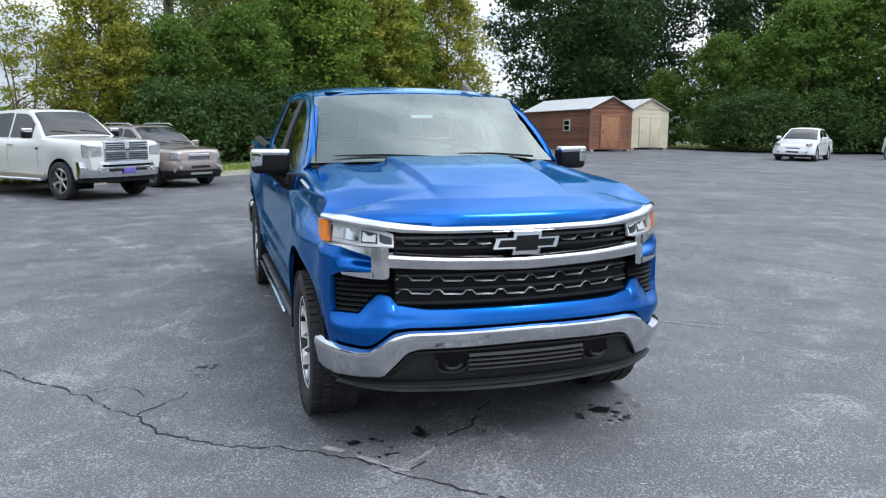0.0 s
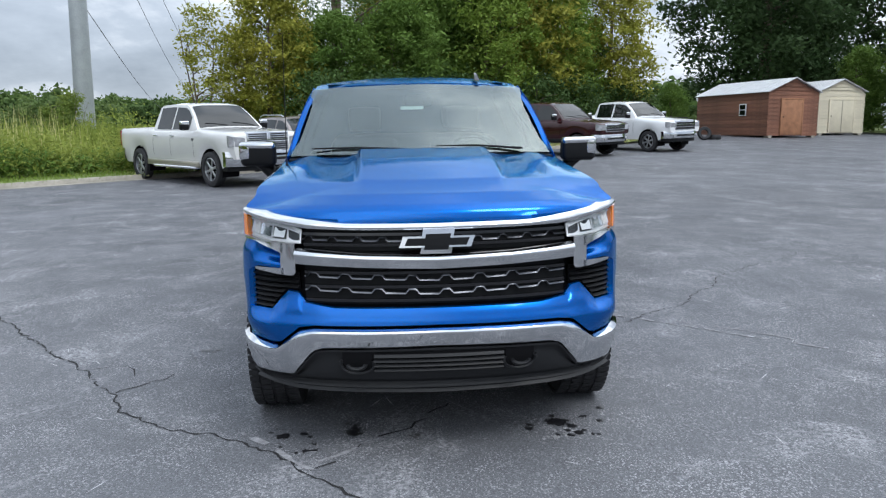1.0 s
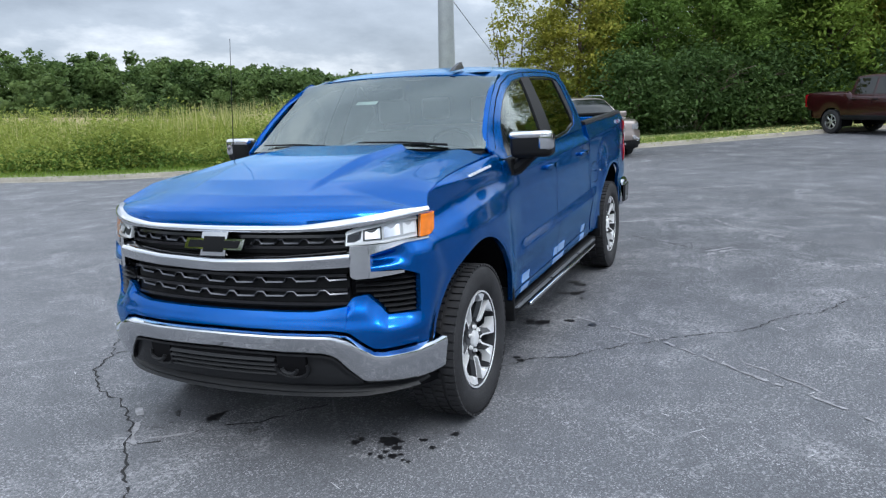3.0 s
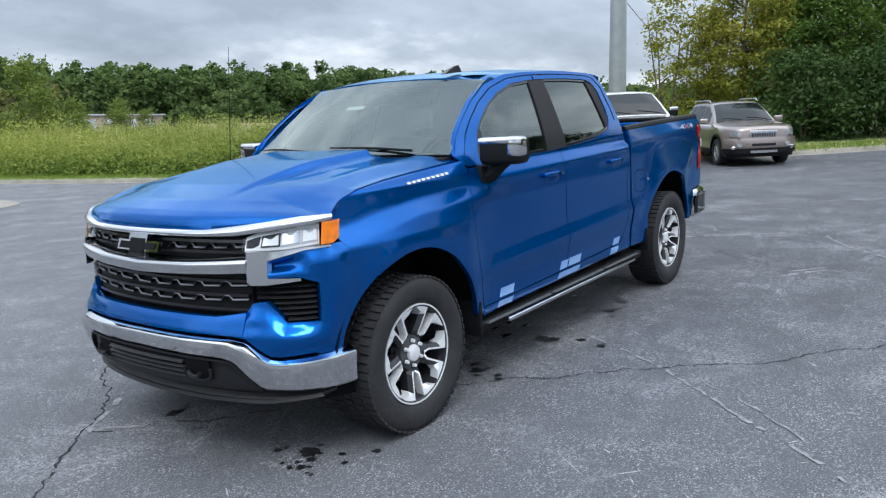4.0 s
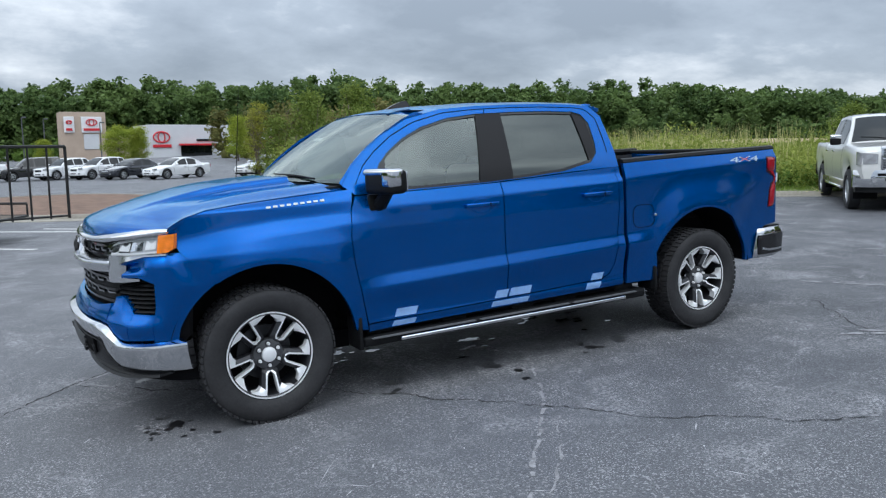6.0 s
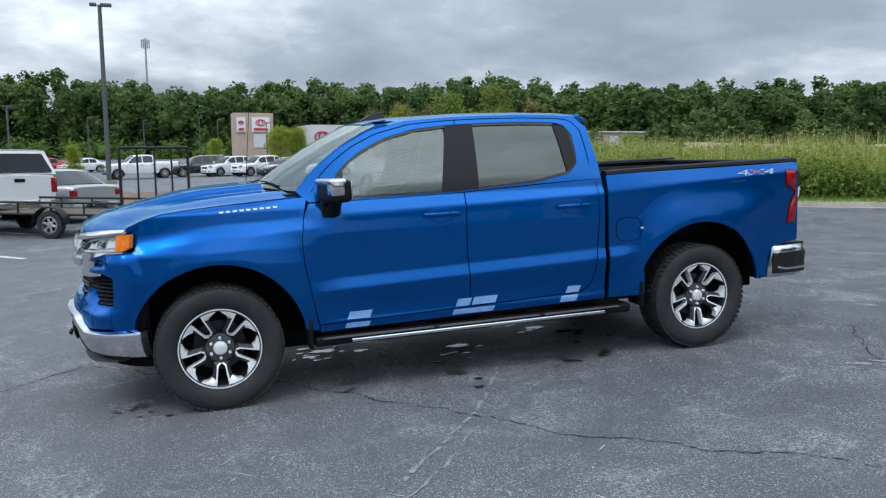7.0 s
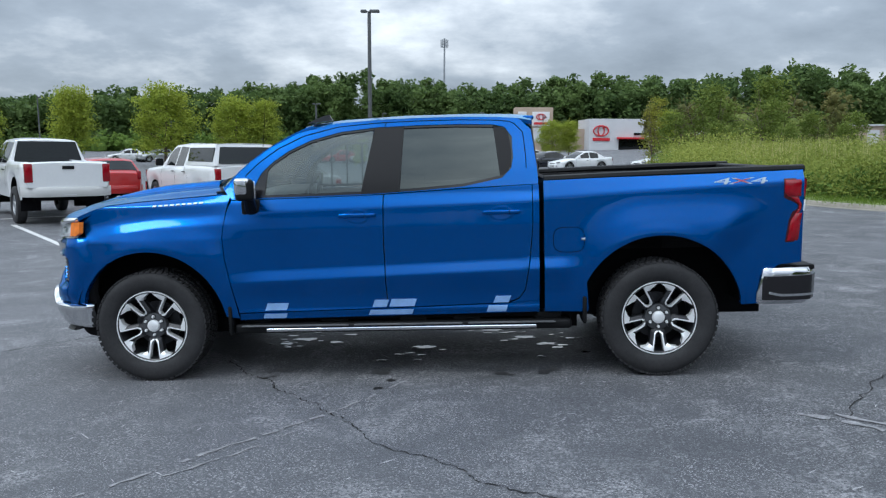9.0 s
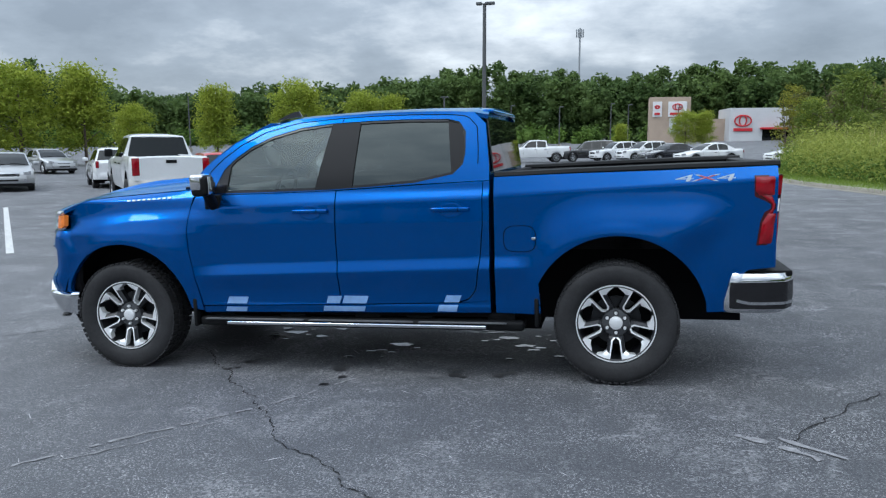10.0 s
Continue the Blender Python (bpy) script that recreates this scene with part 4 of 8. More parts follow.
EDGE_C = poly([(-0.520, 0.595)] + arc(0.01, 0.42, 0.567, 155, 122.8, 8) + [(-0.472, 1.096)])
for s in (-1, 1):
    o = lambda a, b: (a, b) if s > 0 else (-b, -a)
    # outer corner: runs from the nose's curve into the flank ahead of the wheel arch
    def corner(u, v):
        ex, ez = EDGE_C(v)
        p0 = nose(1.016, ez)
        x = p0.x + (ex - p0.x) * u
        ring = [nose(q, ez) for q in np.linspace(1.0, 1.36, 10)]
        yn = float(np.interp(x, [q.x for q in ring], [q.y for q in ring]))
        t = smooth(u, 0.1, 0.85)
        return (x, s * (yn * (1 - t) + half_width(x, ez) * t), ez)
    part("fascia_side", fold(grid(corner, 24, 36), (0.012, -s * 0.03, 0)), BLUE, truck)
    # satin bracket under the lamp
    bm = nose_patch(bmesh.new(), *o(0.685, 0.778), line((0.685, 0.950), (0.70, 0.936), (0.778, 0.934)), line((0.685, 1.090), (0.778, 1.088)), lambda u, b: 0.014 - 0.012 * smooth(u, 0.72, 0.778), 8, 5)
    nose_patch(bm, *o(0.77, 1.09), line((0.77, 1.040), (0.80, 1.052), (0.95, 1.086), (1.09, 1.090)), line((0.77, 1.088), (0.84, 1.088), (0.95, 1.098), (1.09, 1.100)), 0.010, 16, 3)
    nose_patch(bm, *o(0.77, 0.93), line((0.77, 0.934), (0.93, 0.950)), line((0.77, 0.966), (0.93, 0.962)), 0.010, 8, 2)
    part("lamp_bracket", bm, SATIN, truck, "satin silver lamp surround")
    # head lamp: bowl, projector, lens, amber end
    hl_lo, hl_hi = line((0.665, 1.088), (0.86, 1.090), (0.98, 1.100), (1.12, 1.104)), line((0.665, 1.150), (0.72, 1.168), (0.9, 1.195), (1.12, 1.205))
    bowl = part("headlamp", nose_patch(bmesh.new(), *o(0.665, 1.035), hl_lo, hl_hi, lambda u, b: -0.012 - 0.014 * b, 16, 4), HEADLAMP, truck, "clear headlamp with bright reflectors")
    for ua, ub in ((0.755, 0.825), (0.845, 0.925), (0.945, 1.018)):
        lo_, hi_ = (lambda u, q=ua: hl_lo(u) + 0.016), (lambda u, q=ua: hl_hi(u) - 0.018)
        part("lamp_surround", nose_patch(bmesh.new(), *o(ua - 0.008, ub + 0.008), lo_, hi_, lambda u, b: -0.009 - 0.012 * b, 8, 3), DARK_ALLOY if ua < 0.8 else LAMP_GREY, bowl)
        bm = nose_patch(bmesh.new(), *o(ua, ub), lambda u: lo_(u) + 0.008, lambda u: hi_(u) - 0.008, lambda u, b, q=(ua + ub) / 2: -0.001 - 0.014 * b - 0.006 * math.cos((u - q) * 30), 10, 6)
        part("reflector", bm, SATIN if 0.8 < ua < 0.9 else HEADLAMP, bowl)
    part("lamp_shade", nose_patch(bmesh.new(), *o(0.672, 0.735), lambda u: hl_lo(u) + 0.014 + 0.5 * max(0, u - 0.71), lambda u: hl_hi(u) - 0.008, -0.014, 6, 3), DARK_ALLOY, bowl)
    bm = nose_patch(bmesh.new(), *o(0.67, 1.03), lambda u: hl_hi(u) - 0.016, lambda u: hl_hi(u) - 0.004, lambda u, b: -0.006 - 0.012 * b, 12, 1)
    part("light_strip", bm, WHITE, bowl)
    bm = nose_patch(bmesh.new(), *o(0.67, 1.03), lambda u: hl_lo(u) + 0.002, lambda u: hl_lo(u) + 0.013, lambda u, b: -0.004 - 0.02 * b, 12, 1)
    part("light_strip", bm, WHITE, bowl)
    part("lens", nose_patch(bmesh.new(), *o(0.665, 1.035), hl_lo, hl_hi, 0.008, 16, 4, 0.004), LENS, bowl).visible_shadow = False
    part("side_marker", nose_patch(bmesh.new(), *o(1.034, 1.135), line((1.03, 1.102), (1.10, 1.105), (1.135, 1.125)), line((1.03, 1.204), (1.135, 1.208)), lambda u, b: 0.012 - 0.006 * smooth(u, 1.09, 1.135), 10, 8), AMBER, bowl, "amber side marker lens")
    # corner vent with slats
    vent = part("air_vent", nose_patch(bmesh.new(), *o(0.70, 1.02), line((0.70, 0.855), (0.76, 0.85), (0.86, 0.745), (1.02, 0.745)), line((0.70, 0.94), (1.02, 0.955)), -0.05, 14, 6), VOID, truck, "black slatted corner vent")
    for k in range(7):
        z = 0.762 + k * 0.0255
        ua = float(np.interp(z, [0.752, 0.855], [0.872, 0.775])) if z < 0.86 else 0.705
        bm = nose_patch(bmesh.new(), *o(ua, 1.004), const(z), const(z + 0.013), lambda u, b: -0.020 - 0.022 * b - 0.012 * (1 - smooth(u, 0.74, 0.82)), 10, 2, 0.05)
        part("slat", bm, CHARCOAL, vent)

# bumper
zb_bump = line((0, 0.603), (0.55, 0.590), (0.61, 0.572), (0.725, 0.432), (0.9, 0.415), (1.25, 0.412))
bump = part("front_bumper", nose_patch(bmesh.new(), -1.195, 1.195, zb_bump, zt_bump, lambda u, b: 0.012 - 0.014 * smooth(u, 0.95, 1.19), 100, 18, 0.06, prof=face_prof(0.2, 0.028)), CHROME, truck, "bright chrome front bumper")
low = part("lower_valance", nose_patch(bmesh.new(), -1.06, 1.06, line((0, 0.345), (0.7, 0.355), (0.95, 0.375), (1.06, 0.40)), line((0, 0.44), (0.7, 0.435), (0.76, 0.43), (1.06, 0.425)), lambda u, b: 0.004 - 0.03 * smooth(b, 0.3, 0.6) * (1 - smooth(b, 0.8, 1.0)), 60, 10), CHARCOAL, truck)
part("intake_panel", nose_patch(bmesh.new(), -0.715, 0.715, const(0.43), line((0, 0.598), (0.55, 0.585), (0.60, 0.572), (0.715, 0.44)), lambda u, b: 0.004 - 0.012 * smooth(u, 0.2, 0.5) * smooth(b, 0.2, 0.8), 48, 8), CHARCOAL, truck)
part("panel_rim", nose_patch(bmesh.new(), -0.712, 0.712, line((0, 0.590), (0.55, 0.577), (0.60, 0.564), (0.712, 0.434)), line((0, 0.599), (0.55, 0.586), (0.602, 0.574), (0.712, 0.446)), 0.014, 48, 1), CHARCOAL, truck)
part("valance_lip", nose_patch(bmesh.new(), -0.98, 0.98, line((0, 0.352), (0.7, 0.362), (0.98, 0.385)), line((0, 0.366), (0.7, 0.376), (0.98, 0.398)), lambda u, b: 0.026 - 0.02 * b, 50, 2), CHARCOAL, truck)
intake = part("intake", nose_patch(bmesh.new(), -0.31, 0.31, const(0.480), const(0.578), 0.009, 16, 2), VOID, truck)
for k in range(4):
    part("slat", nose_patch(bmesh.new(), -0.31, 0.31, const(0.484 + k * 0.024), const(0.496 + k * 0.024), lambda u, b: 0.026 - 0.014 * b, 16, 2), CHARCOAL, intake)
for s in (-1, 1):
    cx = s * 0.392
    bm = nose_patch(bmesh.new(), cx - 0.072, cx + 0.072, lambda u: 0.478 + 0.4 * max(0.0, abs(u - 0.392) - 0.045), const(0.580), 0.0105, 10, 4)
    pocket = part("tow_hook_pocket", bm, VOID, truck)
    bm = bmesh.new()
    c = nose(cx, 0.535, 0.022)
    tube(bm, [c + Vector((-0.012, 0.042 * math.cos(a), -0.010 + 0.024 * math.sin(a))) for a in np.linspace(math.pi, math.pi * 2, 10)], 0.010, 8)
    part("tow_hook", bm, CHARCOAL, pocket)
    ring = [(cx + 0.082 * math.cos(a) * (1 if abs(math.cos(a)) < 0.9 else 0.98), 0.520 + 0.052 * math.sin(a)) for a in np.linspace(math.radians(160), math.radians(380), 20)]
    part("pocket_lip", tube(bmesh.new(), [nose(u, z, 0.014) for u, z in ring], 0.009, 6), CHARCOAL, pocket)

# hood
LIP = ([0, 0.006, 0.018, 0.05, 0.15, 0.35, 0.8, 1.3, 1.5], [1.192, 1.220, 1.243, 1.265, 1.306, 1.350, 1.408, 1.440, 1.445])


def hood_point(u, v):
    a = u * 2 - 1
    u_edge = abs(a) * 1.085
    p = nose(math.copysign(u_edge, a), 1.20, 0.0)
    x0 = p.x + 0.012
    x1 = 0.335 + 0.235 * a * a
    x = x0 + (x1 - x0) * (v ** 1.4)
    y_edge = half_width(max(x, -0.545), fender_top(x)) - 0.008
    y_front = abs(p.y)
    y = y_front * (1 - smooth(v, 0, 0.25)) + abs(a) * y_edge * smooth(v, 0, 0.25)
    q = x - x0
    z = float(np.interp(q, *LIP))
    e = abs(a) ** 5
    z = z * (1 - e) + (fender_top(max(x, -0.545)) + 0.004) * e if q > 0.001 or abs(a) > 0.95 else z
    if v == 0:
        z = 1.192 + 0.045 * abs(a) ** 1.5
    # raised middle with sharp flanks that run out towards the nose
    z += 0.036 * (1 - smooth(abs(y), 0.335 + 0.05 * v, 0.375 + 0.05 * v)) * smooth(x, -0.72, -0.1)
    z -= 0.012 * smooth(abs(y), 0.375 + 0.05 * v, 0.45 + 0.05 * v) * (1 - smooth(abs(y), 0.52, 0.78)) * smooth(x, -0.5, 0.1)
    z += 0.012 * smooth(abs(y), 0.60, 0.70) * (1 - smooth(abs(y), 0.70, 0.86)) * smooth(x, -0.45, 0.0)
    return (x, math.copysign(y, a), z)


bm = grid(hood_point, 150, 70)
fold(bm, (0, 0, -0.03))
part("hood", bm, BLUE, truck, angle=50)

# cowl, windshield, wipers
def ws_point(u, v, d=0.0):
    a = u * 2 - 1
    xb, zb, yb = 0.36 + 0.215 * a * a, 1.440 - 0.021 * a * a, 0.852
    xt, zt, yt = 1.10 + 0.07 * a * a, 1.880 - 0.030 * a * a, 0.738
    return Vector((xb + (xt - xb) * v - 0.70 * d, a * (yb + (yt - yb) * v), zb + (zt - zb) * v + 0.025 * math.sin(math.pi * v) + 0.7 * d))


part("windshield", grid(lambda u, v: ws_point(u, v), 24, 14), WINDSHIELD, truck, "laminated windshield with a paper tag")
bm = bmesh.new()
for u0, u1, v0, v1 in ((0.0, 0.014, 0, 1), (0.986, 1.0, 0, 1), (0.014, 0.986, 0.0, 0.03), (0.014, 0.986, 0.975, 1.0)):
    grid(lambda a, b: ws_point(u0 + (u1 - u0) * a, v0 + (v1 - v0) * b, -0.006), 12, 10, bm)
part("glass_border", bm, GLOSS_BLACK, truck)
bm = bmesh.new()
grid(lambda u, v: (0.285 + 0.225 * (2 * u - 1) ** 2 + 0.14 * v, (2 * u - 1) * 0.85, 1.420 - 0.02 * (2 * u - 1) ** 2 + 0.012 * v), 20, 3, bm)
fold(bm, (0, 0, -0.05))
part("cowl", bm, BLACK, truck)
for y0, y1 in ((-0.62, -0.08), (0.12, 0.68)):
    bm = bmesh.new()
    a, b = ws_point(0.5 + y0 / 1.63, 0.02, 0.02), ws_point(0.5 + y1 / 1.63, 0.055, 0.02)
    tube(bm, [a, (a + b) / 2 + Vector((0, 0, 0.008)), b], [0.008, 0.007, 0.004], 6)
    part("wiper", bm, BLACK, truck)
bm = bmesh.new()
grid(lambda u, v: ws_point(0.483 + 0.098 * u, 0.555 + 0.05 * v, -0.006), 3, 2, bm)
part("windshield_tag", bm, WHITE, truck, "white paper tag")
bm = bmesh.new()
box(bm, (0.98, -0.10, 1.72), (1.09, 0.10, 1.81), 0.03)
part("mirror_housing", bm, BLACK, truck)

# A pillars and roof
for s in (-1, 1):
    def pillar(u, v):
        a = Vector(ws_point(0.5 + 0.5 * s, v))
        q = poly([(0.58, 1.405), (0.668, 1.525), (0.768, 1.613), (0.918, 1.72), (1.12, 1.818), (1.27, 1.856)])(v)
        b = Vector((q[0], s * half_width(*q), q[1]))
        p = a.lerp(b, u)
        return p + Vector((-0.012, 0, 0.012)) * math.sin(math.pi * u)
    part("a_pillar", fold(grid(pillar, 5, 14), (0.01, 0, -0.02)), BLUE, truck)


def roof_point(u, v):
    a = v * 2 - 1
    front, back = Vector(ws_point(v, 1.0)), 2.862
    x = front.x + (back - front.x) * u
    zc = float(np.interp(x, [1.09, 1.2, 1.4, 1.9, 2.4, 2.75, 2.87], [1.882, 1.905, 1.930, 1.95, 1.95, 1.938, 1.925]))
    ze = float(np.interp(x, [1.12, 1.40, 1.7, 2.0, 2.3, 2.6, 2.76, 2.87], [1.818, 1.882, 1.90, 1.907, 1.907, 1.897, 1.885, 1.862]))
    ye = half_width(x, ze)
    y = a * (0.738 + (ye - 0.738) * smooth(u, 0, 0.05))
    e = abs(a) ** 6
    z = zc - 0.03 * a * a
    return (x, y, z * (1 - e) + ze * e)


part("roof", fold(grid(roof_point, 40, 40), (0, 0, -0.03)), BLUE, truck)
bm = bmesh.new()
box(bm, (2.80, -0.62, 1.872), (2.885, 0.62, 1.905), 0.014, 3)
part("roof_spoiler", bm, BLUE, truck)
bm = bmesh.new()
FIN = [(1.13, -0.030), (1.19, 0.000), (1.26, 0.026), (1.305, 0.032), (1.315, 0.010), (1.33, -0.012)]
prism(bm, [(a, b + 1.930) for a, b in FIN], lambda p, d: (p[0], -0.43 + (d - 0.015) * (1 - (p[1] - 1.918) / 0.09), p[1]), 0.03)
part("antenna_fin", bm, GLOSS_BLACK, truck)
bm = bmesh.new()
tube(bm, [(0.36, 0.845, 1.37), (0.37, 0.845, 1.42), (0.45, 0.845, 2.17)], [0.010, 0.0035, 0.0018], 6)
part("antenna_mast", bm, BLACK, truck)

# back of the cab, bed, tailgate, rear bumper
bm = bmesh.new()
grid(lambda u, v: (2.895 - 0.06 * max(0, v - 0.62) / 0.38, (u * 2 - 1) * (half_width(2.8, 0.5 + 1.38 * v) - 0.01), 0.5 + 1.38 * v), 12, 16, bm)
part("cab_back", bm, BLUE, truck)
bm = bmesh.new()
grid(lambda u, v: (2.906 - 0.045 * v, (u * 2 - 1) * (0.80 - 0.08 * v), 1.46 + 0.38 * v), 8, 4, bm)
fold(bm, (-0.01, 0, 0))
part("rear_window", bm, CAR_GLASS, truck)
LINER = material("bed liner", (0.02, 0.02, 0.022), 0.85, 0, noise_amt=0.3, noise_scale=6, bump=0.6, bump_scale=200)
bed = part("bed_floor", box(bmesh.new(), (2.93, -0.55, 0.86), (4.75, 0.55, 0.90)), LINER, truck, "black bed liner floor")
part("bed_front", box(bmesh.new(), (2.93, -0.86, 0.88), (2.99, 0.86, 1.44)), LINER, bed)
for s in (-1, 1):
    part("bed_wall", box(bmesh.new(), (2.93, min(s * 0.80, s * 0.85), 1.06), (4.75, max(s * 0.80, s * 0.85), 1.425)), LINER, bed)
    part("wheel_box", box(bmesh.new(), (3.1, min(s * 0.54, s * 0.86), 1.06), (4.4, max(s * 0.54, s * 0.86), 1.13), 0.02), LINER, bed)
    part("bed_side_skirt", box(bmesh.new(), (2.93, min(s * 0.53, s * 0.555), 0.87), (4.75, max(s * 0.53, s * 0.555), 1.10)), LINER, bed)
bm = bmesh.new()
box(bm, (4.68, -0.845, 0.82), (4.77, 0.845, 1.44), 0.02, 3)
tailgate = part("tailgate", bm, BLUE, truck)
bm = bmesh.new()
box(bm, (4.67, -0.86, 1.435), (4.79, 0.86, 1.472), 0.012, 3)
part("tailgate_cap", bm, BLACK, tailgate)


def rear_plan(u, z, d=0.0):
    """The rear bumper's line, from the middle out and round the corner."""
    a = abs(u)
    q = poly([(4.885, 0), (4.88, 0.6), (4.86, 0.86), (4.80, 0.955), (4.68, 0.985), (4.49, 0.985)])(min(1, a / 1.36))
    return Vector((q[0] + d * (0.0 if a > 1.1 else 1), math.copysign(q[1] + (d if a > 0.9 else 0), u if u else 1), z))


def rear_face(u, v):
    """Bumper skin: flat face, a chamfer along the top and a turned-in lower edge."""
    return rear_plan(u * (1.38 - 0.07 * v), 0.50 + 0.262 * v, float(np.interp(v, [0, 0.10, 0.76, 0.90, 1.0], [-0.02, 0.006, 0.012, 0.010, -0.004])))


bm = grid(lambda u, v: rear_face(2 * u - 1, v), 90, 14)
fold(bm, lambda p: Vector((-0.05, -math.copysign(0.03, p.y), 0)))
rb = part("rear_bumper", bm, CHROME, truck, "chrome rear step bumper")
for s in (-1, 1):
    def step_at(u, v, d=0.012):
        a = 0.56 + (1.02 - 0.56) * u
        p = rear_face(s * a, 0.13 + 0.70 * v * (1 - 0.06 * u))
        return p + Vector((d * (1 - u), s * d * (1 if u > 0.2 else 0.4), 0))
    bm = grid(step_at, 24, 6)
    fold(bm, (-0.02, -s * 0.02, 0))
    part("bumper_step", bm, GLOSS_BLACK, rb)
    bm = grid(lambda u, v: step_at(0.12 + 0.80 * u, 0.16 + 0.10 * v + 0.10 * max(0, u - 0.85) / 0.15, 0.016), 12, 1)
    part("bumper_step_edge", fold(bm, (-0.01, -s * 0.01, 0)), SATIN, rb)
bm = bmesh.new()
box(bm, (4.6, -0.90, 0.735), (4.87, 0.90, 0.772), 0.008)
part("bumper_pad", bm, BLACK, rb)

# underbody and cabin
bm = bmesh.new()
box(bm, (-0.78, -0.56, 0.36), (4.6, 0.56, 0.62))
box(bm, (0.35, -0.60, 0.28), (3.2, 0.60, 0.40))
box(bm, (0.70, -0.90, 0.43), (2.88, 0.90, 0.56))
box(bm, (-0.62, -0.62, 0.55), (0.62, 0.62, 1.15))
part("underbody", bm, VOID, truck)
bm = bmesh.new()
cylinder(bm, (0, -0.75, HUB_Z), (0, 0.75, HUB_Z), 0.05)
part("axle", bm, VOID, truck)
bm = bmesh.new()
cylinder(bm, (WB, -0.75, HUB_Z), (WB, 0.75, HUB_Z), 0.06)
bmesh.ops.create_uvsphere(bm, u_segments=12, v_segments=8, radius=0.16, matrix=Matrix.Translation((WB, 0, HUB_Z)))
part("axle", bm, VOID, truck)
bm = bmesh.new()
box(bm, (0.60, -0.82, 1.10), (0.98, 0.82, 1.385), 0.05, 3)
dash = part("dashboard", bm, SEAT, truck)
bm = bmesh.new()
tube(bm, [(1.13 + 0.06 * math.sin(a), -0.40 + 0.185 * math.cos(a), 1.33 + 0.175 * math.sin(a)) for a in np.linspace(0, 2 * math.pi, 25)], 0.016, 8)
cylinder(bm, (1.13, -0.40, 1.33), (0.98, -0.40, 1.26), 0.06, 0.05, 12)
part("steering_wheel", bm, BLACK, dash)
for x, y, w in ((1.55, -0.40, 0.27), (1.55, 0.40, 0.27), (2.45, 0.0, 0.70)):
    bm = bmesh.new()
    box(bm, (x - 0.25, y - w, 0.85), (x + 0.27, y + w, 1.02), 0.05, 3)
    box(bm, (x + 0.15, y - w, 0.95), (x + 0.33, y + w, 1.52), 0.06, 3, Matrix.Translation((x, y, 1)) @ Euler((0, radians(10), 0)).to_matrix().to_4x4() @ Matrix.Translation((-x, -y, -1)))
    for dy in ((0,) if w < 0.5 else (-0.42, 0.42)):
        box(bm, (x + 0.30, y + dy - 0.13, 1.53), (x + 0.40, y + dy + 0.13, 1.72), 0.04, 3)
    part("seat", bm, SEAT, truck)
bm = bmesh.new()
grid(lambda u, v: (1.20 + 1.63 * u, (v * 2 - 1) * 0.64, 1.885), 4, 4, bm)
part("headliner", bm, PALE_TRIM, truck)
bm = bmesh.new()
box(bm, (0.62, -0.88, 0.55), (2.86, 0.88, 0.62))
for s in (-1, 1):
    box(bm, (0.7, min(s * 0.84, s * 0.90), 0.56), (2.86, max(s * 0.84, s * 0.90), 1.33))
part("cab_floor", bm, SEAT, truck)

# wheels
def tyre_mesh(R=0.418, W=0.27, r=0.268, n=96):
    h = W / 2
    prof = [(r, -h * 0.72), (r + 0.012, -h * 0.86), (r + 0.05, -h * 0.98), (R - 0.055, -h), (R - 0.022, -h * 0.93), (R - 0.010, -h * 0.84)]
    prof = prof + [(R - 0.010, -h * 0.80 + k * h * 1.6 / 6) for k in range(7)] + [(a, -b) for a, b in prof[::-1]]
    carcass = finish(spin(bmesh.new(), prof, n))
    bm = bmesh.new()
    # tread blocks in four staggered rows and shoulder lugs
    for k in range(60):
        for row, yy in enumerate((-0.82, -0.32, 0.18, 0.62)):
            a = 2 * math.pi * (k + 0.5 * (row % 2)) / 60
            m = Euler((0, -a, 0)).to_matrix().to_4x4()
            y0, y1 = yy * h, yy * h + 0.36 * h
            if row == 0:
                y0 -= 0.10 * h
            if row == 3:
                y1 += 0.0
            box(bm, (R - 0.012, y0, -0.0155), (R, y1, 0.0155), 0, 1, m)
    return carcass, finish(bm)


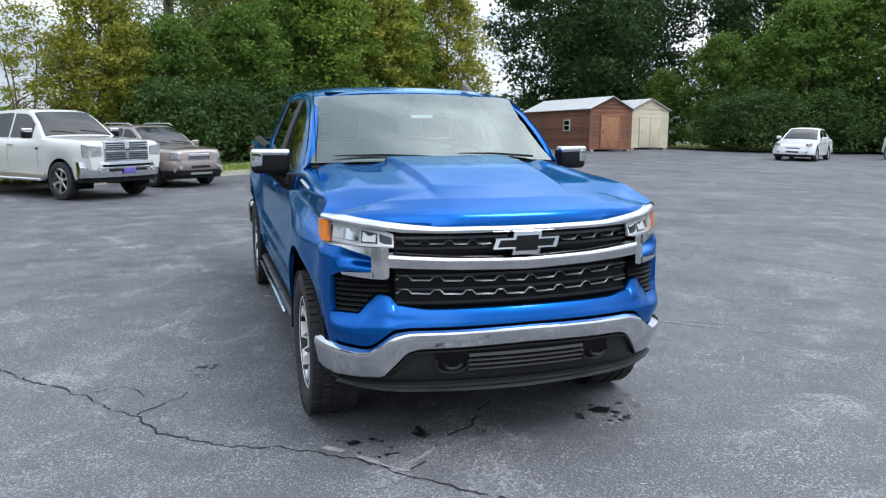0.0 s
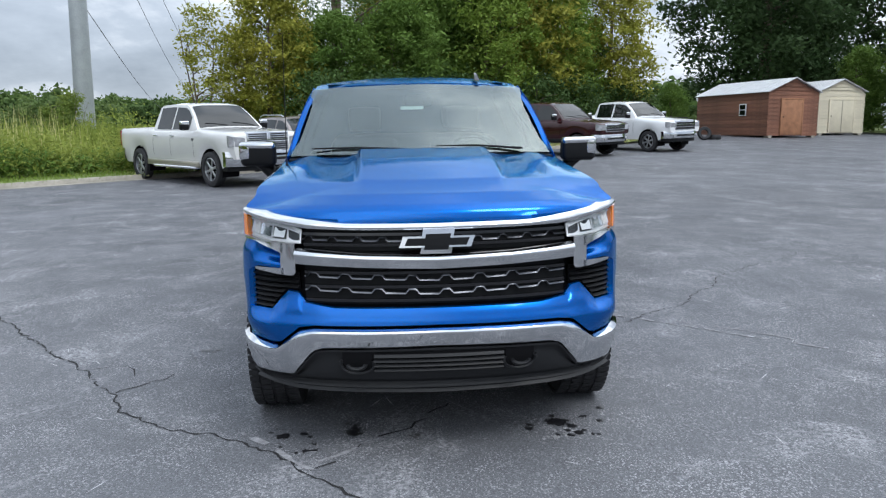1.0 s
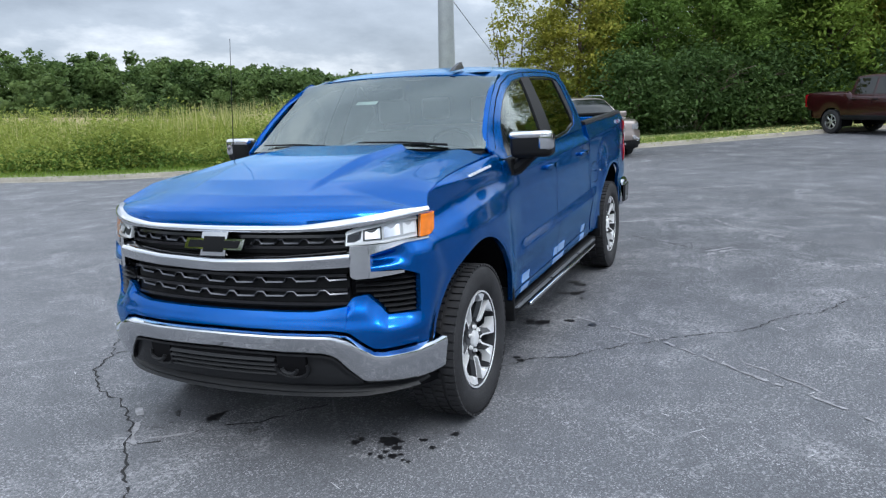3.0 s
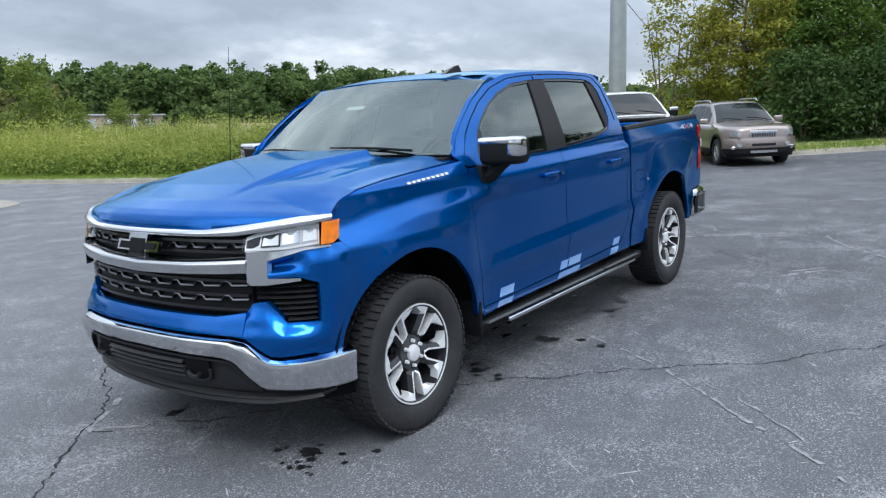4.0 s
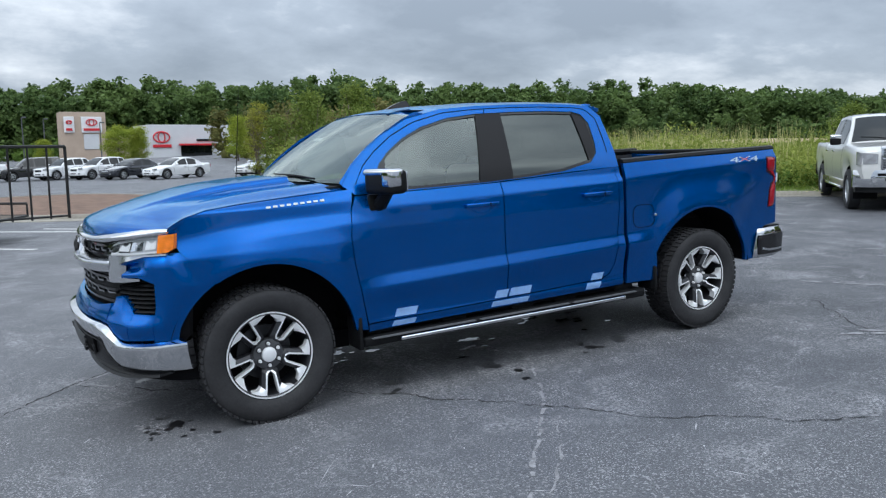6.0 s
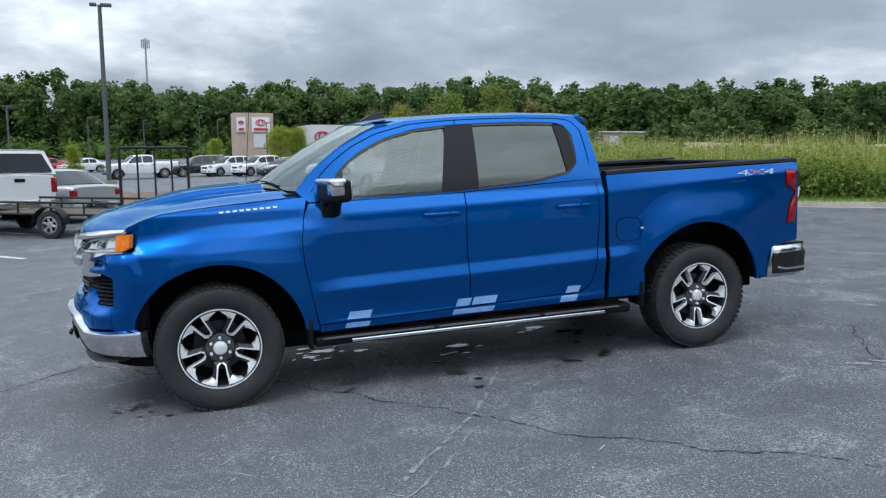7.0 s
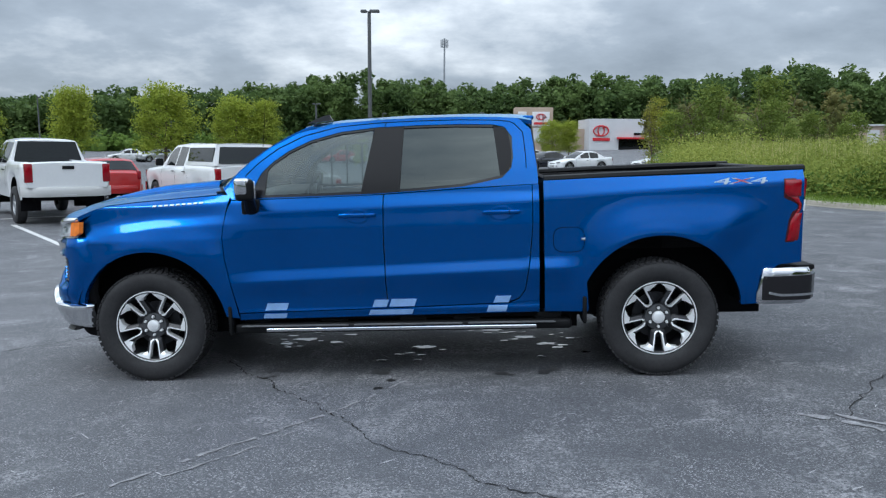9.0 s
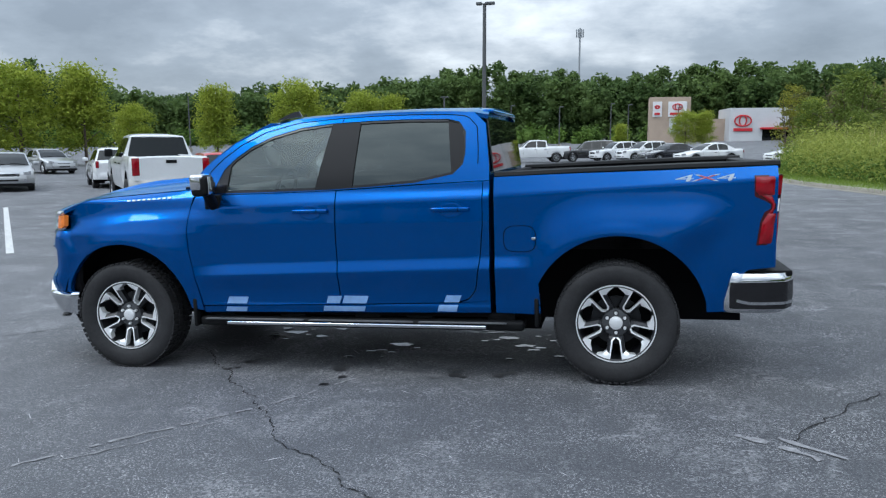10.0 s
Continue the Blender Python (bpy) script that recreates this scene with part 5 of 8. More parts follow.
def rim_parts(parent, r=0.268, s=-1):
    """A five double-spoke wheel; the outer face looks to s * y."""
    # barrel and lip
    prof = [(r, s * 0.105), (r - 0.010, s * 0.112), (r - 0.018, s * 0.105), (r - 0.022, s * 0.06), (r - 0.035, s * -0.09), (r, s * -0.12)]
    part("rim_barrel", spin(bmesh.new(), prof, 64), DARK_ALLOY, parent)
    part("rim_lip", spin(bmesh.new(), [(r + 0.001, s * 0.100), (r + 0.001, s * 0.114), (r - 0.007, s * 0.114), (r - 0.010, s * 0.100)], 64), MACHINED, parent)
    bm = spin(bmesh.new(), [(0.17, s * -0.02), (0.17, s * -0.035), (0.09, s * -0.035), (0.09, s * -0.02), (0.17, s * -0.02)], 40)
    part("brake_disc", bm, DARK_ALLOY, parent)
    part("rim_back", spin(bmesh.new(), [(r - 0.03, s * -0.06), (0.02, s * -0.06)], 40), VOID, parent)
    hub = part("rim_hub", spin(bmesh.new(), [(0.098, s * 0.03), (0.092, s * 0.068), (0.06, s * 0.074), (0.001, s * 0.074)], 40), HUB_ALLOY, parent)
    part("centre_cap", spin(bmesh.new(), [(0.047, s * 0.07), (0.044, s * 0.090), (0.03, s * 0.096), (0.001, s * 0.095)], 24), MACHINED, hub)
    for k in range(6):
        a = math.pi / 2 + k * math.pi / 3
        c = Vector((0.068 * math.cos(a), 0, 0.068 * math.sin(a)))
        bm = cylinder(bmesh.new(), c + Vector((0, s * 0.07, 0)), c + Vector((0, s * 0.092, 0)), 0.0125, 0.009, 10)
        part("lug_nut", bm, MACHINED, hub)
        part("lug_seat", cylinder(bmesh.new(), c + Vector((0, s * 0.070, 0)), c + Vector((0, s * 0.0745, 0)), 0.020, 0.018, 14), DARK_ALLOY, hub)
    for k in range(5):
        a0 = -math.pi / 2 + k * 2 * math.pi / 5
        for side in (-1, 1):
            # each spoke forks: an arm from the hub to the rim
            def at(q, d):
                # q: radius, angle from the spoke's middle
                return (q[0] * math.cos(a0 + side * q[1]), s * d, q[0] * math.sin(a0 + side * q[1]))
            inner = [(0.085, 0.0), (0.104, 0.0), (0.124, 0.165), (0.16, 0.165), (0.22, 0.155), (0.243, 0.157), (0.262, 0.154)]
            outer = [(0.085, 0.44), (0.098, 0.43), (0.114, 0.46), (0.152, 0.37), (0.205, 0.315), (0.226, 0.40), (0.262, 0.624)]
            bm = bmesh.new()
            ds = [0.068, 0.074, 0.086, 0.093, 0.101, 0.105, 0.108]
            top = [[bm.verts.new(at((ra + (rb - ra) * f, ta + (tb - ta) * f), dd - (0.022 * max(0.0, f - 0.32) / 0.68 if dd < 0.104 else 0.0))) for f in (0, 0.32, 0.62, 1.0)]
                   for (ra, ta), (rb, tb), dd in zip(inner, outer, ds)]
            for i in range(6):
                for j in range(3):
                    # machined along the fork's edge and at the rim, dark in the pocket between
                    f = bm.faces.new((top[i][j], top[i + 1][j], top[i + 1][j + 1], top[i][j + 1]))
                    f.material_index = 0 if i >= 4 or (i >= 1 and j == 0) else 1
            fold(bm, (0, -s * 0.05, 0))
            for f in bm.faces:
                if abs(f.normal.y) < 0.5 and f.material_index == 0 and f.calc_center_median().y * s < 0.05:
                    f.material_index = 1
            me = finish(bm)
            me.materials.append(MACHINED)
            me.materials.append(DARK_ALLOY)
            part("spoke", me, MACHINED, parent)


TYRE, TREAD = tyre_mesh()
TYRE.materials.append(RUBBER)
TREAD.materials.append(RUBBER)
for hx in (HUB_F, HUB_R):
    for s in (-1, 1):
        w = new("wheel")
        w.parent = truck
        w.matrix_local = pose(hx, s * 0.875, HUB_Z)
        tyre_ = part("tyre", TYRE, RUBBER, w)
        tagged(part("tread", TREAD, RUBBER, w), "rows of tread blocks", "", kind="stuff")
        rim_parts(w, s=s)

# ---- parked vehicles: local forward is -x, front axle over the origin ----
ALLOY = material("silver alloy", (0.5, 0.51, 0.53), 0.3, 0.9)
CAR_LAMP = material("car lamp lens", (0.40, 0.41, 0.43), 0.12, 0.4, 1.0, noise_amt=0.35, noise_scale=7)
TIRE_MESHES = {}


def car_wheel(parent, x, y, R, s, width=0.23, rim_r=0.66, dark=False):
    w = new("wheel")
    w.parent = parent
    w.matrix_local = pose(x, y, R)
    key = (round(R, 3), s, width, rim_r, dark)
    if key not in TIRE_MESHES:
        r, h = R * rim_r, width / 2
        t = finish(spin(bmesh.new(), [(r, -h * 0.7), (r + 0.02, -h * 0.95), (R - 0.05, -h), (R - 0.012, -h * 0.85), (R, -h * 0.6), (R, h * 0.6), (R - 0.012, h * 0.85), (R - 0.05, h), (r + 0.02, h * 0.95), (r, h * 0.7)], 40))
        t.materials.append(RUBBER)
        b = bmesh.new()
        spin(b, [(r, s * h * 0.75), (r - 0.02, s * h * 0.8), (r - 0.03, s * h * 0.2), (r - 0.05, s * -h * 0.5)], 40)
        spin(b, [(0.075, s * h * 0.55), (0.06, s * h * 0.72), (0.001, s * h * 0.75)], 20)
        rimm = finish(b)
        y0, y1 = sorted((s * h * 0.45, s * h * 0.68))
        sp_ = finish(box(bmesh.new(), (0.05, y0, -0.028), (r - 0.015, y1, 0.028), 0.008, 1))
        sp_.materials.append(DARK_ALLOY if dark else ALLOY)
        rimm.materials.append(DARK_ALLOY if dark else ALLOY)
        d = finish(spin(bmesh.new(), [(r - 0.03, s * h * 0.1), (0.001, s * h * 0.1)], 32))
        d.materials.append(VOID)
        TIRE_MESHES[key] = (t, rimm, d, sp_)
    t, rimm, d, sp_ = TIRE_MESHES[key]
    part("tyre", t, RUBBER, w)
    part("rim", rimm, ALLOY, w)
    for k in range(6):
        part("spoke", sp_, ALLOY, w).matrix_local = pose(0, 0, 0, 0, 60 * k + 17)
    part("brake_well", d, VOID, w)


def vehicle(name, label, category, xy, heading, c, paint, bed=False, cap=False, lower=None, group=""):
    """A parked car from a table c of heights and lengths; heading is where it faces, in degrees."""
    x0, y0 = xy
    h = radians(heading)
    fx, fy = math.cos(h), math.sin(h)
    wb = c["wb"]
    # stand it on the slope under its wheels
    zf, zr_ = land(x0, y0), land(x0 - fx * wb, y0 - fy * wb)
    zl, zr2 = land(x0 - fy, y0 + fx), land(x0 + fy, y0 - fx)
    m = pose(x0, y0, zf + c.get("lift", 0.0) * 0, 0, 0, heading - 180) @ pose(0, 0, 0, math.degrees(math.atan2(zr2 - zl, 2)), -math.degrees(math.atan2(zr_ - zf, wb)))
    v = thing(name, m, label, category, group)
    W, fo, ro, R, lift = c["w"], c["fo"], c["ro"], c["R"], c.get("lift", 0.0)
    clear, belt, roof = c["clear"] + lift, c["belt"] + lift, c["roof"] + lift
    xc, xt, xr, xb = c["xc"], c["xt"], c["xr"], c["xb"]
    hf, hc, deck = c["hood_f"] + lift, c["hood_c"] + lift, c["deck"] + lift
    x_end = wb + ro
    Ra = R + 0.075 + lift * 0.5

    def top(x):
        return float(np.interp(x, [-fo, -fo + 0.06, -fo + 0.25, xc, xc + 0.15, xb - 0.1, xb + 0.02, x_end - 0.08, x_end], [hf - 0.10, hf - 0.03, hf, hc, belt, belt, deck, deck, deck - 0.06]))

    def low(x):
        z = clear
        for hx in (0, wb):
            d = abs(x - hx)
            if d < Ra:
                z = max(z, R + lift * 0.6 + math.sqrt(Ra * Ra - d * d))
        e = min(x + fo, x_end - x)
        chin = c.get("chin", 0.10)
        return max(z, z + chin * min(1.0, max(0.0, 1 - (e - 0.12) / 0.3)))

    def half(x):
        ef, er = max(0, 1 - (x + fo) / 0.5), max(0, 1 - (x_end - x) / 0.4)
        return W - c.get("nose", 0.16) * ef ** 2.2 - c.get("tail", 0.09) * er ** 2.2

    n = int((fo + x_end) / 0.045)
    bm = bmesh.new()
    rings = []
    for i in range(n + 1):
        x = -fo + (fo + x_end) * i / n
        w, zb, zt = half(x), low(x), top(x)
        in_bed = bed and not cap and xb + 0.06 < x < x_end - 0.09
        pts = [(w * 0.945, zb), (w * 0.985, zb + (zt - zb) * 0.25), (w, zb + (zt - zb) * 0.55), (w * 0.985, zt - (zt - zb) * 0.2), (w * 0.965, zt - 0.05), (w * 0.93, zt - 0.006)]
        if in_bed:
            pts += [(w * 0.88, zt), (w * 0.86, zt - 0.02), (w * 0.85, zt - 0.48), (0.0, zt - 0.48)]
        else:
            pts += [(w * 0.88, zt + 0.008), (w * 0.75, zt + 0.02), (w * 0.4, zt + 0.035), (0.0, zt + 0.04)]
        ring = [bm.verts.new((x, -y, z)) for y, z in pts] + [bm.verts.new((x, y, z)) for y, z in pts[-2::-1]]
        rings.append(ring)
    for a, b in zip(rings, rings[1:]):
        for j in range(len(a) - 1):
            bm.faces.new((a[j], b[j], b[j + 1], a[j + 1]))
    bm.faces.new(rings[0])
    bm.faces.new(rings[-1][::-1])
    body = part("body", bm, paint, v, angle=40)

    # cabin
    wB, wr = W * 0.93, W * 0.93 - (roof - belt) * 0.36
    roof_pts = ([xc - 0.02, xc + (xt - xc) * 0.5, xt - 0.05, xt + 0.12, (xt + xr) / 2, xr - 0.1, xr, xb + 0.02], [hc + 0.01, hc + (roof - hc) * 0.56, roof - 0.07, roof - 0.012, roof + 0.015, roof - 0.012, roof - 0.05, max(belt, deck) + 0.01])

    def roofline(x):
        return float(np.interp(x, *roof_pts))

    def cabin(x, q):
        z_r = roofline(x)
        f_ = max(0.0, min(1.0, (z_r - belt) / (roof - belt)))
        w_r = wB - (wB - wr) * f_
        a = abs(q)
        if a < 0.5:
            t = a / 0.5
            y, z = w_r * t * (1 if t < 0.9 else 0.995), z_r - 0.045 * t ** 4
        else:
            t = (a - 0.5) / 0.5
            y, z = w_r + (wB - w_r) * t, (z_r - 0.045) * (1 - t) + min(belt - 0.02, z_r) * t
        return Vector((x, math.copysign(y, q if q else 1), z))

    xs2 = sorted(set(list(np.linspace(xc - 0.02, xb + 0.02, 34)) + roof_pts[0]))
    bm = bmesh.new()
    rings = [[bm.verts.new(cabin(x, -1 + 2 * j / 24)) for j in range(25)] for x in xs2]
    for a, b in zip(rings, rings[1:]):
        for j in range(24):
            bm.faces.new((a[j], b[j], b[j + 1], a[j + 1]))
    part("cabin", bm, paint, v, angle=40)

    # glass, a few millimetres proud
    gl = c.get("glass", CAR_GLASS)
    bm = grid(lambda u, q: cabin(xc + 0.03 + (xt - 0.07 - xc) * u, (-0.46 + 0.92 * q) * 1.0) + Vector((-0.008, 0, 0.010)), 8, 12)
    part("windshield", fold(bm, (0.01, 0, -0.012)), gl, v)
    if xb - xr > 0.2:
        bm = grid(lambda u, q: cabin(xr + 0.04 + (xb - 0.05 - xr - 0.04) * u, -0.45 + 0.9 * q) + Vector((0.008, 0, 0.010)), 6, 12)
    else:
        bm = grid(lambda u, q: Vector((xb + 0.04 - 0.095 * u, (-1 + 2 * q) * (wB - 0.13 - 0.13 * u), belt + 0.06 + (roof - 0.08 - belt - 0.06) * u)), 6, 12)
    part("rear_window", fold(bm, (-0.01, 0, -0.012)), gl, v)
    for s in (-1, 1):
        for a, b in c["wins"]:
            def side(u, q):
                x = a + (b - a) * u
                z_hi = max(belt + 0.05, roofline(x) - 0.105)
                z = belt + 0.035 + (z_hi - belt - 0.035) * q
                z_r = roofline(x)
                f_ = max(0.0, min(1.0, (z_r - belt) / (roof - belt)))
                w_r = wB - (wB - wr) * f_
                t = max(0.0, min(1.0, ((z_r - 0.045) - z) / max(0.05, (z_r - 0.045) - belt + 0.02)))
                return Vector((x, s * (w_r + (wB - w_r) * t + 0.008), z))
            part("side_window", fold(grid(side, 10, 5), (0, -s * 0.012, 0)), gl, v)
        # mirror, handles, sill
        bm = bmesh.new()
        mx = xc + 0.28
        ya, yb_ = sorted((s * (W - 0.02), s * (W + 0.20)))
        box(bm, (mx - 0.05, ya, belt + 0.02), (mx + 0.08, yb_, belt + c.get("mir", 0.17)), 0.04, 3)
        mr_ = part("wing_mirror", bm, c.get("mirror_mat", paint), v)
        if c.get("mirror_mat"):
            bm = bmesh.new()
            box(bm, (mx - 0.055, ya - 0.004, belt + c.get("mir", 0.17) * 0.62), (mx + 0.05, yb_ + 0.004, belt + c.get("mir", 0.17) + 0.006), 0.03, 3)
            part("mirror_cap", bm, CHROME, mr_)
        for hx in c.get("handles", ()):
            bm = bmesh.new()
            w = half(hx)
            box(bm, (hx - 0.10, min(s * (w - 0.01), s * (w + 0.025)), belt - 0.14), (hx + 0.10, max(s * (w - 0.01), s * (w + 0.025)), belt - 0.11), 0.01)
            part("door_handle", bm, c.get("handle_mat", BLACK), v)
        for dx in c.get("seams", ()):
            bm = bmesh.new()
            grid(lambda u, q: (dx + 0.006 * (2 * u - 1), s * (half(dx) * float(np.interp(q, [0, 0.25, 0.55, 0.8, 0.93, 1], [0.945, 0.985, 1, 0.985, 0.965, 0.95])) + 0.004), clear + 0.06 + (belt - clear - 0.08) * q), 1, 8, bm)
            part("door_gap", bm, VOID, v)
        bm = bmesh.new()
        bm.free()
        for hx in (0, wb):
            bm = bmesh.new()
            pts = arc(hx, R + lift * 0.6, Ra + 0.01, 200, -20, 20)
            grid(lambda u, q: (pts[round(u * 20)][0], s * (W * 0.5 + W * 0.44 * q), pts[round(u * 20)][1]), 20, 1, bm)
            part("wheel_housing", bm, VOID, v)
        if lower:
            bm = bmesh.new()
            ya, yb_ = sorted((s * (W * 0.90), s * (W + 0.012)))
            box(bm, (Ra + 0.02, ya, clear - 0.02), (wb - Ra - 0.02, yb_, clear + 0.13), 0.03)
            part("sill", bm, lower, v)
        for hx in (0, wb):
            car_wheel(v, hx, s * (W - 0.125), R, s, 0.24, c.get("rim", 0.66), c.get("dark_rim", False))
        # lamps
        zf2 = c["lamp_z"] + lift
        bm = bmesh.new()
        ya, yb_ = sorted((s * (W * 0.62), s * (W * 0.93)))
        lw = c.get("lamp_h", 0.16)
        for j in range(1):
            grid(lambda u, q: (-fo + 0.005 + (0.34 * max(0, u - 0.45) ** 1.6 if True else 0) - 0.012, s * min(W * (0.60 + 0.5 * u), half(-fo + 0.34 * max(0, u - 0.45) ** 1.6 + 0.03) * 0.99 + 0.012), zf2 + (lw * (0.75 + 0.25 * u)) * (q - 0.5) + 0.02 * u), 10, 4, bm)
            fold(bm, (0.06, 0, 0))
        lamp = part("headlamp", bm, CAR_LAMP, v)
        tz, th, tw = c["tail"] if isinstance(c.get("tail"), tuple) else c["tail_lamp"]
        bm = bmesh.new()
        ya, yb_ = sorted((s * (W * 0.92 - tw), s * (half(x_end - 0.03) + 0.012)))
        box(bm, (x_end - 0.16, ya, tz + lift - th / 2), (x_end + 0.012, yb_, tz + lift + th / 2), 0.02)
        part("tail_lamp", bm, RED_LENS, v)

    # nose and tail trim
    gz, gh_, gw = c["grille"]
    gz += lift
    bm = bmesh.new()
    box(bm, (-fo - 0.03, -gw, gz - gh_ / 2), (-fo + 0.1, gw, gz + gh_ / 2), 0.03, 2)
    gr = part("grille", bm, c.get("grille_mat", CHROME), v)
    k = c.get("bars", 3)
    for i in range(k):
        bm = bmesh.new()
        zz0 = gz - gh_ / 2 + 0.035 + (gh_ - 0.07) * i / k
        box(bm, (-fo - 0.036, -gw + 0.04, zz0), (-fo - 0.02, gw - 0.04, zz0 + (gh_ - 0.07) / k * 0.72), 0.004, 1)
        part("grille_bar", bm, c.get("bar_mat", GLOSS_BLACK), gr)
    bm = bmesh.new()
    bz = c["bump_z"] + lift
    grid(lambda u, q: (-fo - 0.07 + c.get("bend", 0.34) * abs(2 * u - 1) ** 4 + 0.025 * (2 * q - 1) ** 2, (2 * u - 1) * (W + 0.004), bz + c["bump_h"] * (q - 0.5)), 24, 6, bm)
    fold(bm, (0.12, 0, 0))
    part("front_bumper", bm, c.get("bump_mat", paint), v)
    bm = bmesh.new()
    box(bm, (-fo - 0.078, -gw * 0.85, bz - 0.05), (-fo + 0.02, gw * 0.85, bz + 0.02), 0.015)
    part("lower_intake", bm, GLOSS_BLACK, v)
    bm = bmesh.new()
    grid(lambda u, q: (-fo + 0.0 + 0.25 * abs(2 * u - 1) ** 4, (2 * u - 1) * (W - 0.06), clear - 0.06 + (bz - c["bump_h"] / 2 - clear + 0.08) * q), 20, 2, bm)
    fold(bm, (0.2, 0, 0))
    part("valance", bm, BLACK, v)
    for q in (-0.42, 0.05):
        bm = bmesh.new()
        tube(bm, [cabin(xc + 0.05, q * 0.9) + Vector((-0.012, 0, 0.016)), cabin(xc + 0.09, q * 0.9 + 0.16) + Vector((-0.012, 0, 0.016)), cabin(xc + 0.12, q * 0.9 + 0.32) + Vector((-0.012, 0, 0.016))], 0.007, 5)
        part("wiper", bm, BLACK, v)
    for s in (-1, 1):
        bm = bmesh.new()
        cylinder(bm, (-fo + 0.02, s * W * 0.66, bz - 0.02), (-fo - 0.062, s * W * 0.66, bz - 0.02), 0.055, 0.05, 14)
        part("fog_lamp", bm, CAR_LAMP, v)
    bm = bmesh.new()
    rz = c.get("rbump_z", c["bump_z"]) + lift
    grid(lambda u, q: (x_end + 0.07 - 0.28 * abs(2 * u - 1) ** 5 - 0.025 * (2 * q - 1) ** 2, (2 * u - 1) * (W + 0.002), rz + c["bump_h"] * 0.9 * (q - 0.5)), 24, 6, bm)
    fold(bm, (-0.15, 0, 0))
    part("rear_bumper", bm, c.get("rbump_mat", c.get("bump_mat", paint)), v)
    bm = bmesh.new()
    box(bm, (-fo + 0.3, -W * 0.7, clear - 0.02), (x_end - 0.3, W * 0.7, clear + 0.25))
    part("underbody", bm, VOID, v)
    if bed:
        bm = bmesh.new()
        box(bm, (x_end + 0.006, -0.13, deck - 0.17), (x_end + 0.02, 0.13, deck - 0.09), 0.006)
        part("tailgate_handle", bm, BLACK, v)
        bm = bmesh.new()
        box(bm, (x_end + 0.05, -0.15, rz - 0.08), (x_end + 0.062, 0.15, rz + 0.06), 0.004)
        part("plate", bm, WHITE, v)
    if cap:
        bm = bmesh.new()
        xa, xz = xb + 0.05, x_end - 0.03
        grid(lambda u, q: cap_point(u, q, xa, xz, W, deck, roof), 10, 24, bm)
        fold(bm, (0, 0, -0.02))
        cp = part("bed_cap", bm, paint, v)
        bm = bmesh.new()
        grid(lambda u, q: (xz + 0.02 - 0.20 * u, (2 * q - 1) * (W * 0.84 - 0.13 * u), deck + 0.06 + (roof - deck - 0.16) * u), 4, 8, bm)
        fold(bm, (-0.02, 0, 0))
        part("cap_rear_window", bm, CAR_GLASS, cp)
        bm = bmesh.new()
        grid(lambda u, q: (xz + 0.0 - 0.22 * u, (2 * q - 1) * (W * 0.95 - 0.14 * u), deck + 0.0 + (roof - deck - 0.03) * u), 4, 8, bm)
        part("cap_back", bm, paint, cp)
        for s in (-1, 1):
            bm = bmesh.new()
            grid(lambda u, q: (xa + 0.15 + (xz - xa - 0.35) * u, s * (W * 0.955 - (W * 0.14) * (0.2 + 0.55 * q) + 0.012), deck + 0.10 + (roof - deck - 0.22) * q), 4, 4, bm)
            fold(bm, (0, -s * 0.02, 0))
            part("cap_side_window", bm, CAR_GLASS, cp)
    return v


def cap_point(u, q, xa, xz, W, deck, roof):
    a = abs(2 * q - 1)
    if a < 0.6:
        y, z = W * 0.80 * (a / 0.6), roof - 0.03 * (a / 0.6) ** 3
    else:
        t = (a - 0.6) / 0.4
        y, z = W * 0.80 + W * 0.15 * t, (roof - 0.03) * (1 - t) + (deck + 0.0) * t
    slope = 0.22 * (z - deck) / (roof - deck)
    return Vector((xa + (xz - slope - xa) * u, math.copysign(y, 2 * q - 1), z))


PICKUP = dict(wb=3.6, fo=0.98, ro=1.22, w=1.0, R=0.40, clear=0.46, belt=1.27, roof=1.93, xc=0.62, xt=1.32, xr=2.76, xb=2.86, hood_f=1.20, hood_c=1.30, deck=1.36, wins=[(1.02, 1.86), (1.94, 2.70)],
              chin=0.30, bend=0.26, lamp_z=1.03, lamp_h=0.22, tail_lamp=(1.10, 0.42, 0.12), grille=(1.02, 0.36, 0.60), bump_z=0.66, bump_h=0.26, bump_mat=CHROME, handles=(1.75, 2.65), seams=(0.72, 1.90, 2.84), mir=0.24, mirror_mat=BLACK, nose=0.12)
CROSS = dict(wb=2.56, fo=0.90, ro=0.82, w=0.885, R=0.345, clear=0.30, belt=1.03, roof=1.62, xc=0.42, xt=1.22, xr=2.85, xb=3.26, hood_f=0.92, hood_c=1.03, deck=1.05, wins=[(0.86, 1.58), (1.66, 2.40), (2.48, 2.88)],
             lamp_z=0.82, lamp_h=0.17, tail_lamp=(0.95, 0.28, 0.16), grille=(0.74, 0.22, 0.36), bump_z=0.50, bump_h=0.30, handles=(1.40, 2.25), seams=(0.52, 1.62, 2.40), nose=0.30, tail=0.14)
SEDAN = dict(wb=2.70, fo=0.93, ro=1.02, w=0.90, R=0.325, clear=0.26, belt=0.92, roof=1.46, xc=0.42, xt=1.30, xr=2.35, xb=3.12, hood_f=0.74, hood_c=0.93, deck=1.0, wins=[(0.95, 1.66), (1.74, 2.45)],
             lamp_z=0.68, lamp_h=0.13, tail_lamp=(0.82, 0.17, 0.26), grille=(0.60, 0.14, 0.34), bump_z=0.45, bump_h=0.26, handles=(1.48, 2.35), seams=(0.55, 1.70, 2.55), nose=0.26, tail=0.16)

